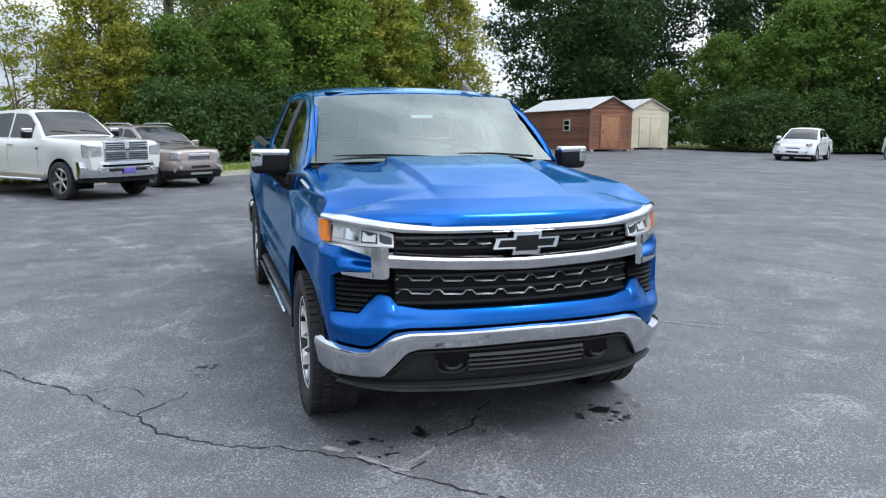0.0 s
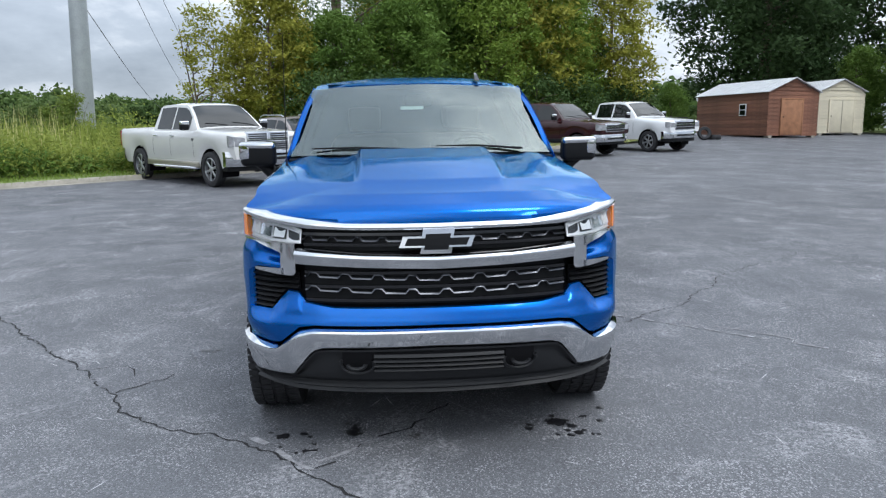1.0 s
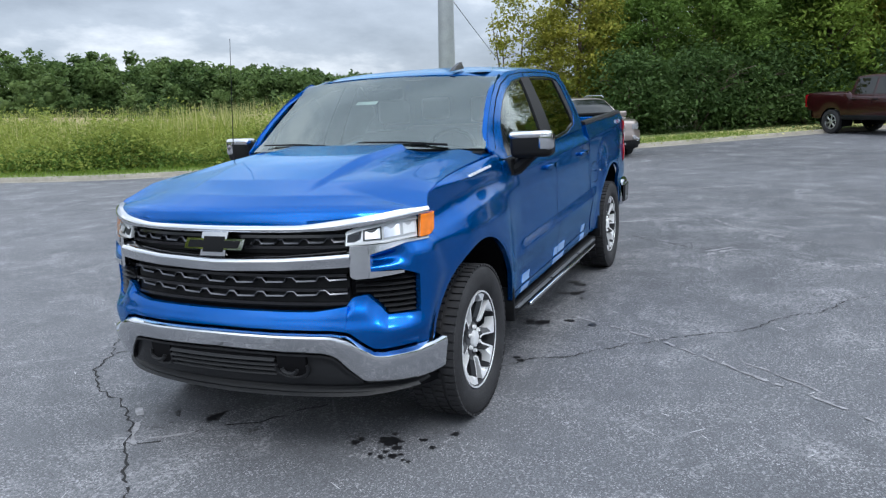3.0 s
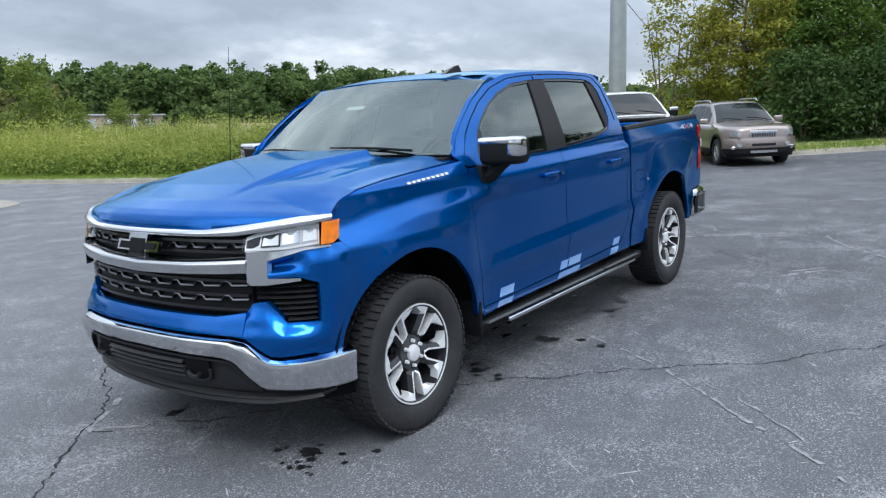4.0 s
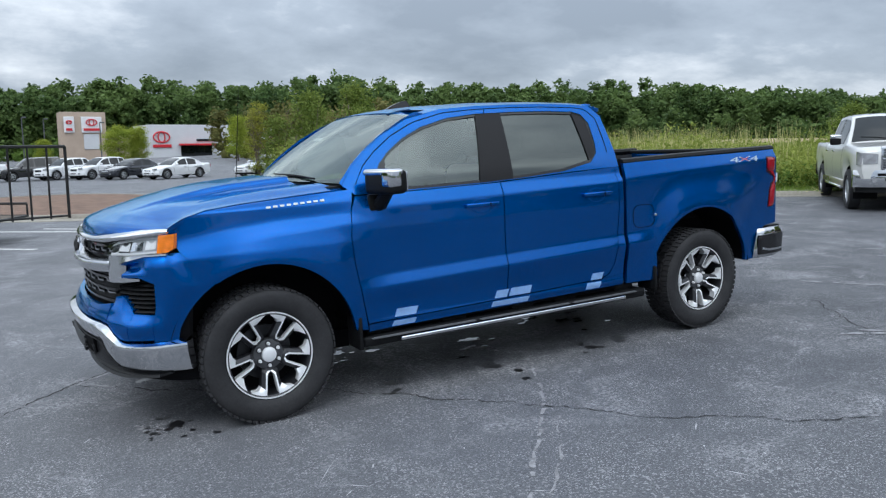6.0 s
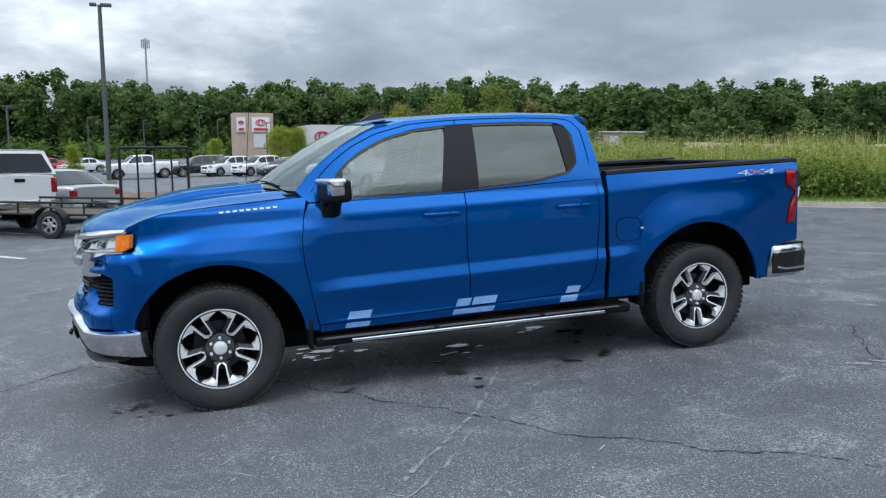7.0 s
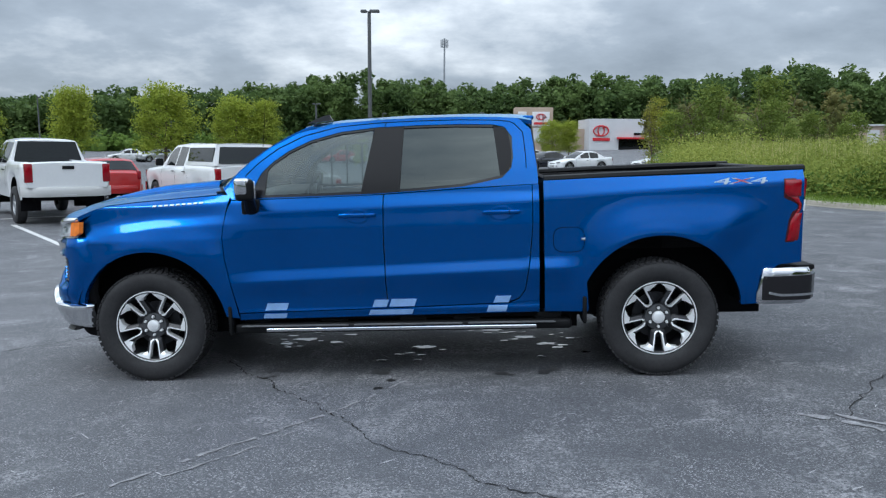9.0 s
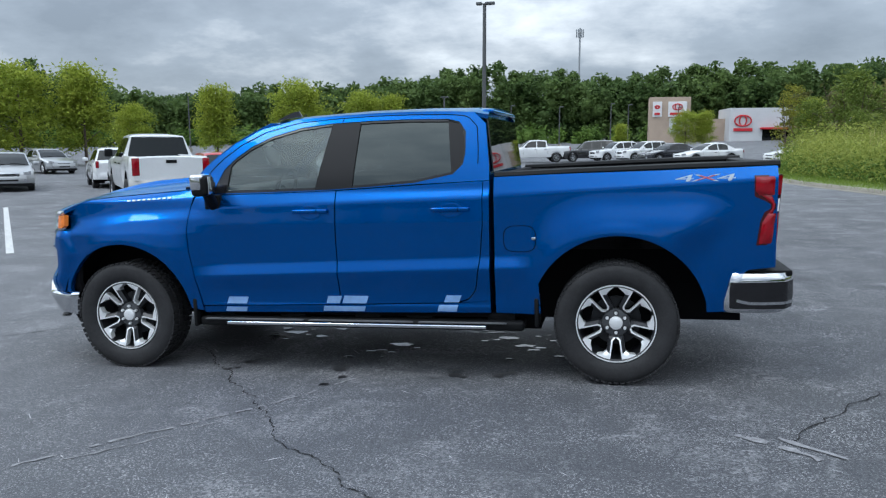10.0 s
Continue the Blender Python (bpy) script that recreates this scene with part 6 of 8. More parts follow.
PEARL = material("pearl white paint", (0.56, 0.56, 0.545), 0.3, 0.0, 1.0, noise_amt=0.03, noise_scale=2)
BEIGE = material("pale gold paint", (0.32, 0.30, 0.25), 0.35, 0.4, 1.0)
MAROON = material("dark maroon paint", (0.026, 0.0022, 0.0045), 0.25, 0.2, 0.5, spec=0.3)
BRONZE = material("cocoa bronze paint", (0.29, 0.245, 0.225), 0.32, 0.6, 1.0)
SILVER = material("silver paint", (0.42, 0.43, 0.44), 0.3, 0.7, 1.0)
NAVY = material("dark navy paint", (0.012, 0.014, 0.022), 0.25, 0.3, 1.0)
CARBLACK = material("black car paint", (0.008, 0.008, 0.009), 0.2, 0.0, 1.0)
CARRED = material("red car paint", (0.42, 0.015, 0.015), 0.3, 0.0, 1.0)

ram = vehicle("pickup_truck", "white crew-cab pickup with chrome grille parked at the kerb", "truck", (14.95, 3.7), -138.5, dict(PICKUP, w=1.02, wb=3.75, xr=2.80, xb=2.92, R=0.42, roof=2.0, hood_f=1.29, hood_c=1.36, belt=1.32, bump_z=0.68, bump_h=0.34, chin=0.22, lamp_h=0.26, lamp_z=1.07, grille=(1.08, 0.46, 0.57), bars=8, bar_mat=DIM_SATIN, handle_mat=CHROME, mirror_mat=BLACK), PEARL, bed=True, lower=BEIGE)
bm = bmesh.new()
box(bm, (-1.082, -0.155, 0.575), (-1.066, 0.155, 0.70), 0.004)
part("front_plate", bm, material("violet plate", (0.12, 0.09, 0.35), 0.4), ram, "violet front plate")
bm = bmesh.new()
box(bm, (-1.028, -0.05, 0.90), (-1.012, 0.05, 1.27), 0.006)
box(bm, (-1.028, -0.54, 1.045), (-1.012, 0.54, 1.085), 0.006)
part("grille_cross", bm, CHROME, ram)
bm = bmesh.new()
grid(lambda u, q: (-1.058 + 0.02 * abs(2 * u - 1) ** 4, (2 * u - 1) * 0.62, 0.735 + 0.05 * q), 10, 1, bm)
fold(bm, (0.03, 0, 0))
part("bumper_slot", bm, VOID, ram)
for s in (-1, 1):
    bm = bmesh.new()
    box(bm, (-0.93, s * 0.80 - 0.09, 1.03), (-0.905, s * 0.80 + 0.03, 1.10), 0.01)
    part("amber_lens", bm, AMBER, ram)
    bm = bmesh.new()
    box(bm, (0.68, s * 0.997 - 0.012, 1.08), (0.82, s * 0.997 + 0.012, 1.15), 0.01)
    part("badge", bm, DIM_SATIN, ram)
for s in (-1, 1):
    bm = bmesh.new()
    tube(bm, [(0.62, s * 0.90, 0.46), (0.70, s * 1.0, 0.43), (2.85, s * 1.0, 0.43), (2.93, s * 0.90, 0.46)], 0.04, 10)
    part("side_step", bm, CHROME, ram)
enc = vehicle("compact_suv", "cocoa bronze compact crossover with waterfall grille at the kerb", "car", (17.9, 2.0), -146, dict(CROSS, bars=1, grille=(0.80, 0.19, 0.34), bar_mat=GLOSS_BLACK, hood_f=0.98, hood_c=1.07, bump_z=0.56), BRONZE, lower=BLACK)
# the crossover's cladding, fog lamps, skid plate, slats and roof rails
bm = bmesh.new()
grid(lambda u, q: (-0.985 + 0.36 * abs(2 * u - 1) ** 4, (2 * u - 1) * 0.892, 0.33 + 0.13 * q), 24, 3, bm)
fold(bm, (0.12, 0, 0))
clad = part("bumper_cladding", bm, BLACK, enc)
bm = bmesh.new()
grid(lambda u, q: (-1.0 + 0.10 * abs(2 * u - 1) ** 3, (2 * u - 1) * 0.55, 0.345 + 0.06 * q), 12, 2, bm)
fold(bm, (0.05, 0, 0))
part("skid_plate", bm, SATIN, clad)
for k in range(11):
    bm = bmesh.new()
    box(bm, (-0.945, -0.31 + k * 0.06, 0.715), (-0.925, -0.285 + k * 0.06, 0.885), 0.004, 1)
    part("grille_slat", bm, CHROME, enc)
for s in (-1, 1):
    bm = bmesh.new()
    tube(bm, [(-0.93 + 0.07, s * 0.68 + 0.075 * math.cos(t), 0.47 + 0.035 * math.sin(t)) for t in np.linspace(0, 2 * math.pi, 14)], 0.009, 5)
    part("fog_lamp_ring", bm, CHROME, clad)
    bm = bmesh.new()
    tube(bm, [(1.25, s * 0.62, 1.60), (1.4, s * 0.62, 1.66), (2.6, s * 0.62, 1.66), (2.8, s * 0.62, 1.60)], 0.018, 6)
    part("roof_rail", bm, SATIN, enc)
    for hx in (0, 2.56):
        bm = bmesh.new()
        pts = arc(hx, 0.345, 0.44, 170, 10, 16)
        grid(lambda u, q: (hx + (pts[round(u * 16)][0] - hx) * (0.95 + 0.11 * q), s * 0.892, 0.345 + (pts[round(u * 16)][1] - 0.345) * (0.95 + 0.11 * q)), 16, 1, bm)
        fold(bm, (0, -s * 0.05, 0))
        part("arch_cladding", bm, BLACK, enc)
vehicle("pickup_truck", "dark maroon crew-cab pickup with chrome bumper under the trees", "truck", (23.6, -7.25), -140, dict(PICKUP, clear=0.50, rim=0.62, grille=(1.02, 0.30, 0.60)), MAROON, bed=True, lower=BLACK)
vehicle("pickup_truck", "white crew-cab pickup with black side windows near the sheds", "truck", (25.6, -10.65), -148, dict(PICKUP), WHITE, bed=True)
vehicle("sedan", "white compact sedan facing out of the hedge", "car", (25.9, -25.7), 126, dict(SEDAN, lamp_z=0.76, roof=1.56, belt=0.97, w=0.93, hood_f=0.78, hood_c=0.98, R=0.335), WHITE)
vehicle("sedan", "white sedan parked by the hedge", "car", (24.8, -32.4), 152, dict(CROSS), WHITE)

# ---- sheds ----
WOOD = material("brown stained boards", (0.17, 0.075, 0.045), 0.75, 0, noise_amt=0.35, noise_scale=3, bump=0.3, bump_scale=60, vary=0.18)
DOORWOOD = material("orange-brown plywood", (0.28, 0.13, 0.065), 0.7, 0, noise_amt=0.25, noise_scale=4, bump=0.2, bump_scale=40)
CREAM = material("cream painted boards", (0.55, 0.50, 0.38), 0.7, 0, noise_amt=0.08, noise_scale=3, vary=0.06)
ROOFTIN = material("pale metal roofing", (0.60, 0.61, 0.62), 0.4, 0.3, noise_amt=0.1, noise_scale=2)


def shed(label, m, wid, dep, wall, rise, board_mat, door_mat, double=False, window=False, ribs=14):
    """A gabled shed; its door faces -x and the near corner is the origin, y runs to -wid."""
    sh = thing("shed", m, label, "shed")
    bm = bmesh.new()
    box(bm, (0.05, -wid + 0.05, 0.14), (dep - 0.05, -0.05, wall))
    a = [bm.verts.new((0.05 + e, y, z)) for e in (0, dep - 0.1) for y, z in ((-0.05, wall), (-wid + 0.05, wall), (-wid / 2, wall + rise - 0.03))]
    bm.faces.new(a[:3])
    bm.faces.new(a[3:][::-1])
    part("wall_core", bm, board_mat, sh)
    n = int((wall - 0.14) / 0.21)
    lap = finish(box(bmesh.new(), (0, 0, 0), (0.045, 1, 0.2), 0.006, 1))
    lap.materials.append(board_mat)
    # lap boards on the front and the long sides
    for k in range(n):
        z = 0.14 + k * 0.21
        b = part("board", lap, board_mat, sh)
        b.matrix_local = pose(0.01, -wid, z) @ Matrix.Diagonal((1, wid, 1, 1))
        for y in (0.0, -wid):
            b = part("board", lap, board_mat, sh)
            b.matrix_local = pose(0, y + (0.02 if y == 0 else 0.025), z, 0, 0, -90) @ Matrix.Diagonal((1, dep, 1, 1))
    for k in range(3):
        z = wall + 0.04 + k * rise / 3.4
        w2 = (wid / 2) * (1 - (z + 0.1 - wall) / rise)
        b = part("board", lap, board_mat, sh)
        b.matrix_local = pose(0.01, -wid / 2 - w2, z) @ Matrix.Diagonal((1, 2 * w2, 0.7, 1))
    for s in (-1, 1):
        bm = bmesh.new()
        y_e = -wid / 2 + s * (wid / 2 + 0.12)
        drop = rise * 0.12 / (wid / 2)
        p = [(y_e, wall - drop), (-wid / 2, wall + rise)]
        for (dz, o) in ((0.0, 0),):
            vs = [bm.verts.new((x, y, z + t)) for t in (0.0, 0.03) for x in (-0.15, dep + 0.12) for y, z in p]
            for f in ((0, 1, 3, 2), (4, 6, 7, 5), (0, 4, 5, 1), (2, 3, 7, 6), (0, 2, 6, 4), (1, 5, 7, 3)):
                bm.faces.new([vs[i] for i in f])
        roof_ = part("roof", bm, ROOFTIN, sh)
        for k in range(ribs):
            bm = bmesh.new()
            x = -0.1 + (dep + 0.15) * k / (ribs - 1)
            tube(bm, [(x, p[0][0], p[0][1] + 0.035), (x, p[1][0], p[1][1] + 0.035)], 0.014, 4)
            part("rib", bm, ROOFTIN, roof_)
    dw = 1.55 if double else 1.25
    bm = bmesh.new()
    y0 = -wid / 2 - dw / 2 + (0.1 if not double else 0)
    box(bm, (-0.045, y0, 0.2), (0.0, y0 + dw, 2.02), 0.008)
    door = part("door", bm, door_mat, sh)
    for a, b, z0, z1 in ((y0 - 0.07, y0, 0.16, 2.1), (y0 + dw, y0 + dw + 0.07, 0.16, 2.1), (y0, y0 + dw, 2.02, 2.1)):
        bm = bmesh.new()
        box(bm, (-0.06, a, z0), (0.0, b, z1), 0.006)
        part("door_trim", bm, door_mat, door)
    if double:
        bm = bmesh.new()
        box(bm, (-0.055, y0 + dw / 2 - 0.02, 0.2), (-0.04, y0 + dw / 2 + 0.02, 2.02))
        part("door_stop", bm, BEIGE, door)
    bm = bmesh.new()
    box(bm, (-0.075, y0 + dw - 0.1, 1.08), (-0.045, y0 + dw - 0.06, 1.16), 0.005)
    part("latch", bm, BLACK, door)
    if window:
        bm = bmesh.new()
        box(bm, (1.75, 0.045, 1.2), (2.35, 0.075, 1.85), 0.006)
        wn_ = part("window", bm, WHITE, sh, "small white-framed sash window")
        for z0, z1 in ((1.25, 1.5), (1.55, 1.8)):
            bm = bmesh.new()
            box(bm, (1.82, 0.07, z0), (2.28, 0.082, z1))
            part("pane", bm, CAR_GLASS, wn_)
    for x in (0.2, dep / 2, dep - 0.2):
        for y in (-0.2, -wid + 0.2):
            bm = bmesh.new()
            box(bm, (x - 0.2, y - 0.1, -0.25), (x + 0.2, y + 0.1, 0.15))
            part("block", bm, CONCRETE, sh)
    return sh


shed("brown lap-board shed with pale metal roof and plywood door", pose(35.3, -19.7, land(35.3, -20.5) - 0.02, 0, 0, 11), 3.1, 6.5, 2.45, 0.70, WOOD, DOORWOOD, window=True)
shed("cream painted shed with double doors and metal roof", pose(38.9, -24.5, land(39, -25.5) - 0.02, 0, 0, 8), 3.0, 3.6, 2.55, 0.66, CREAM, CREAM, double=True)
for k, (x, y, r) in enumerate(((34.2, -15.0, 0.36), (33.8, -15.7, 0.33), (34.0, -16.3, 0.34))):
    t = finish(spin(bmesh.new(), [(r * 0.55, -0.1), (r * 0.9, -0.12), (r, -0.07), (r, 0.07), (r * 0.9, 0.12), (r * 0.55, 0.1), (r * 0.55, -0.1)], 28))
    tagged(part("old_tyre", t, RUBBER), "old black tyre leaning by the shed", "tyre", "loose tyres").matrix_world = pose(x, y, land(x, y) + (r if k < 2 else 0.13), 90 if k == 2 else 12, 0, 60 + 20 * k)

cart = thing("utility_cart", pose(33.0, -13.5, land(33.0, -13.5), 0, 0, -55), "small black steel cart with upright sides by the shed", "cart")
CARTIRON = material("dull black steel", (0.018, 0.018, 0.019), 0.6, 0.3, noise_amt=0.3, noise_scale=8)
part("deck", box(bmesh.new(), (-0.9, -0.5, 0.40), (0.9, 0.5, 0.46), 0.01), CARTIRON, cart)
for x in (-0.88, 0.0, 0.88):
    for y in (-0.48, 0.48):
        part("post", box(bmesh.new(), (x - 0.02, y - 0.02, 0.44), (x + 0.02, y + 0.02, 1.15)), CARTIRON, cart)
for y in (-0.48, 0.48):
    for z in (0.78, 1.13):
        part("rail", box(bmesh.new(), (-0.9, y - 0.018, z), (0.9, y + 0.018, z + 0.04)), CARTIRON, cart)
    part("side_panel", box(bmesh.new(), (-0.88, y - 0.006, 0.46), (0.88, y + 0.006, 0.78)), CARTIRON, cart)
for s in (-1, 1):
    car_wheel(cart, 0.0, s * 0.56, 0.29, s, 0.16, 0.55, True)

# ---- poles, wires, far mast ----
GALV = material("galvanised steel", (0.33, 0.35, 0.37), 0.45, 0.6, noise_amt=0.12, noise_scale=1.0)
POLE_PAINT = material("dark bronze pole paint", (0.10, 0.105, 0.11), 0.45, 0.3)
pole = thing("utility_pole", pose(65.2, 26.2, land(65.2, 26.2)), "tall grey steel utility pole behind the verge", "pole")
part("shaft", cylinder(bmesh.new(), (0, 0, -0.2), (-0.1, 0, 40), 0.82, 0.5, 24), GALV, pole)
WIRE = material("wire", (0.03, 0.03, 0.03), 0.5)
far_end = Vector((250, 63, 10))
for k, (dy, z) in enumerate(((0, 12.5), (-3.0, 21), (-4.5, 25), (-6.0, 27.5), (-7.5, 31))):
    bm = bmesh.new()
    a, b = Vector((64.5, 25.8 + dy * 0.4, z)), far_end + Vector((0, -6 * k, 2.0 * k))
    tube(bm, [a.lerp(b, t) - Vector((0, 0, 6 * math.sin(math.pi * t))) for t in np.linspace(0, 1, 14)], 0.035 + 0.0 * k, 5)
    tagged(part("power_line", bm, WIRE), "thin black overhead power line", "cable", "power lines")


def lamp_post(x, y, top, r=0.11, heads=2, label="dark parking-lot lamp post with two flat heads"):
    p = thing("street_lamp", pose(x, y, land(x, y)), label, "lamp post", "lamp posts")
    h = top - land(x, y)
    part("pole", cylinder(bmesh.new(), (0, 0, 0), (0, 0, h), r, r * 0.75, 14), POLE_PAINT, p)
    part("base", cylinder(bmesh.new(), (0, 0, -0.1), (0, 0, 0.6), r * 2.6, r * 2.6, 18), CONCRETE, p)
    for k in range(heads):
        s = 1 if k == 0 else -1
        bm = bmesh.new()
        box(bm, (s * 0.25 - 0.22, -0.16, h - 0.08), (s * 0.25 + 0.32 * s + (0.0 if s > 0 else 0.44) - 0.0, 0.16, h + 0.08), 0.04)
        part("lamp_head", bm, POLE_PAINT, p)


lamp_post(-3.8, 37.9, 8.75, 0.13)
lamp_post(-19.0, 95.7, 6.0, 0.14)
lamp_post(-28.4, 103.1, 3.8, 0.12)
lamp_post(-33, 82, 4.6, 0.10)
for x, y, z in ((-12, 110, 5.2), (-5, 112, 5.0), (2.5, 112, 5.4), (5.0, 111, 5.2), (12, 112, 4.8), (-52, 88, 6.4)):
    lamp_post(x, y, z, 0.09, 1, "thin far lamp post")
mast = thing("cell_tower", pose(-8.3, 232, -1), "distant thin communications mast", "mast")
part("shaft", cylinder(bmesh.new(), (0, 0, 0), (0, 0, 32), 0.35, 0.25, 10), GALV, mast)
for a in range(6):
    bm = bmesh.new()
    t = a * math.pi / 3
    box(bm, (math.cos(t) * 1.0 - 0.15, math.sin(t) * 1.0 - 0.15, 29.3), (math.cos(t) * 1.0 + 0.15, math.sin(t) * 1.0 + 0.15, 31.6))
    part("antenna", bm, GALV, mast)

# ---- painted bay lines ----
LINE_PAINT = material("worn white line paint", (0.55, 0.55, 0.54), 0.7, 0, noise_amt=0.25, noise_scale=12)


def bay_line(a, b, w=0.11):
    a, b = Vector((*a, 0)), Vector((*b, 0))
    d = (b - a)
    n = Vector((-d.y, d.x, 0)).normalized() * w / 2
    k = max(2, int(d.length / 0.6))
    bm = bmesh.new()
    grid(lambda u, v: on_land(*(a + d * u + n * (2 * v - 1)).xy, 0.008), k, 1, bm)
    fold(bm, (0, 0, -0.02))
    tagged(part("trim", bm, LINE_PAINT), "worn white painted parking bay line", "bay line", kind="structure")


D131 = Vector((math.cos(radians(131)), math.sin(radians(131))))
N131 = Vector((D131.y, -D131.x))
for k in range(-1, 7):
    o = Vector((-4.95, 7.05)) + N131 * (2.75 * (k - 1) * 1.0)
    if k == 0:
        continue
    bay_line(o, o + D131 * 5.6)
bay_line((-13.2, 12.4), (-6.2, 4.7), 0.12)
bay_line((-10.2, 12.3), (-5.8, 16.6), 0.10)
bay_line((-0.4, 15.3), (1.2, 13.2), 0.10)

# ---- vehicles and trailer on the far side ----
H = 131
rear = Vector((-5.3, 14.7))
ford = rear + N131 * 0.86 + D131 * 3.6
FORD = dict(PICKUP, xr=2.55, xb=2.66, wins=[(1.02, 1.72), (1.82, 2.42)], roof=1.98, belt=1.30, deck=1.38, ro=1.25, wb=3.6, bump_mat=SATIN, tail_lamp=(1.12, 0.36, 0.14))
vehicle("pickup_truck", "white extended-cab pickup with white bed cap and dark windows", "truck", ford, H, FORD, WHITE, bed=True, cap=True, lower=BEIGE)
cor = rear + N131 * 3.55 + D131 * 3.4
vehicle("sedan", "silver compact sedan with rear spoiler lip", "car", cor, H, SEDAN, SILVER)
lift = Vector((-8.75, 11.75)) + N131 * 0.88 + D131 * 3.75
vehicle("pickup_truck", "white lifted crew-cab pickup with black tyres", "truck", lift, H, dict(PICKUP, wb=3.75, xr=2.80, xb=2.92, lift=0.14, R=0.45, rbump_mat=PEARL, rim=0.58, tail_lamp=(1.10, 0.44, 0.16)), WHITE, bed=True)
redc = Vector((-10.2, 18.2)) + D131 * 2.7 + N131 * 0.6
vehicle("sedan", "bright red car between white pickups", "car", redc, H, dict(CROSS, roof=1.5), CARRED)
trax = Vector((-18.1, 23.85))
vehicle("compact_suv", "white small crossover seen from behind", "car", trax, H, CROSS, WHITE)
vehicle("sedan", "pale silver sedan with wide chrome grille", "car", (-18.9, 18.9), -49, dict(SEDAN, grille=(0.62, 0.2, 0.42)), SILVER)
vehicle("sedan", "white sedan behind a silver one", "car", (-25.5, 22.5), -49, SEDAN, WHITE)
vehicle("sedan", "silver hatchback at a far kerb", "car", (-28.5, 33.5), -30, SEDAN, SILVER)

tr = thing("utility_trailer", pose(-2.35, 13.2, land(-2.35, 13.2), 0, 0, -28), "small black steel utility trailer with upright mesh ramp", "trailer")
IRON = material("black painted steel", (0.02, 0.02, 0.02), 0.5, 0.4, noise_amt=0.3, noise_scale=6)
bm = bmesh.new()
for y in (-0.75, 0.75):
    for z in (0.52, 0.78):
        tube(bm, [(-1.9, y, z), (1.35, y, z)], 0.028, 6)
    for x in (-1.9, -1.1, -0.3, 0.5, 1.35):
        tube(bm, [(x, y, 0.52), (x, y, 0.78)], 0.022, 6)
for x in (-1.9, 1.35):
    tube(bm, [(x, -0.75, 0.52), (x, 0.75, 0.52)], 0.028, 6)
frame_ = part("frame", bm, IRON, tr)
bm = bmesh.new()
box(bm, (-1.9, -0.72, 0.50), (1.35, 0.72, 0.53))
part("deck", bm, material("weathered planks", (0.10, 0.08, 0.06), 0.85, 0, noise_amt=0.3, noise_scale=6), tr)
bm = bmesh.new()
tube(bm, [(-1.9, -0.6, 0.50), (-3.0, 0, 0.50), (-1.9, 0.6, 0.50)], 0.03, 6)
part("tongue", bm, IRON, tr)
gate = None
for i, (a, b) in enumerate([((1.4, -0.74, 0.5), (1.4, -0.74, 1.98)), ((2.4, 0.36, 0.5), (2.4, 0.36, 1.98)), ((1.4, -0.74, 1.98), (2.4, 0.36, 1.98)), ((1.65, -0.465, 0.5), (1.65, -0.465, 1.98)), ((1.9, -0.19, 0.5), (1.9, -0.19, 1.98)), ((2.15, 0.085, 0.5), (2.15, 0.085, 1.98)), ((1.4, -0.74, 0.55), (2.4, 0.36, 0.55))]):
    g = part("ramp" if gate is None else "bar", tube(bmesh.new(), [a, b], 0.032 if i < 3 else 0.022, 6), IRON, gate or tr)
    gate = gate or g
for s in (-1, 1):
    car_wheel(tr, -0.2, s * 0.9, 0.31, s, 0.18, 0.6)
    bm = bmesh.new()
    pts = arc(-0.2, 0.31, 0.40, 170, 10, 12)
    grid(lambda u, q: (pts[round(u * 12)][0], s * (0.78 + 0.24 * q), pts[round(u * 12)][1]), 12, 1, bm)
    fold(bm, (0, 0, -0.02))
    part("mudguard", bm, IRON, tr)

# ---- dealership in the distance ----
STUCCO = material("tan stucco", (0.42, 0.33, 0.26), 0.85, 0, noise_amt=0.1, noise_scale=1)
GREYWALL = material("pale grey panels", (0.55, 0.56, 0.58), 0.6, 0, noise_amt=0.05, noise_scale=0.6)
SIGNRED = material("sign red", (0.5, 0.02, 0.03), 0.4)
AWAY = Vector((2.2, -6.9, 1.8))
dealer = thing("dealership_building", Matrix.Translation(AWAY) @ Matrix.Diagonal((1.32, 1.32, 1.32, 1)) @ Matrix.Translation(-AWAY), "pale grey and tan single-storey car dealership in the distance", "building")
def block(name, lo, hi, mat_, parent, label=""):
    return part(name, box(bmesh.new(), lo, hi, 0.03, 1), mat_, parent, label)
g0 = -1.4
tower = block("tower", (7.3, 103, g0), (12.6, 108, 5.9), STUCCO, dealer, "tan entrance tower")
for a, b in ((7.7, 8.9), (9.7, 12.1)):
    sgn = block("sign_panel", (a, 102.8, 3.3), (b, 102.99, 5.3), WHITE, tower, "white sign panel with red mark")
    cxs, rr = (a + b) / 2, (b - a) * 0.26
    bm = bmesh.new()
    tube(bm, [(cxs + rr * math.cos(t), 102.74, 4.6 + rr * 0.62 * math.sin(t)) for t in np.linspace(0, 2 * math.pi, 20)], 0.07, 5)
    tube(bm, [(cxs + rr * 0.45 * math.cos(t), 102.74, 4.6 + rr * 0.6 * math.sin(t)) for t in np.linspace(0, 2 * math.pi, 16)], 0.06, 5)
    part("mark", bm, SIGNRED, sgn)
    bm = bmesh.new()
    box(bm, (a + 0.25, 102.7, 3.55), (b - 0.25, 102.79, 3.85))
    part("lettering_bar", bm, SIGNRED, sgn)
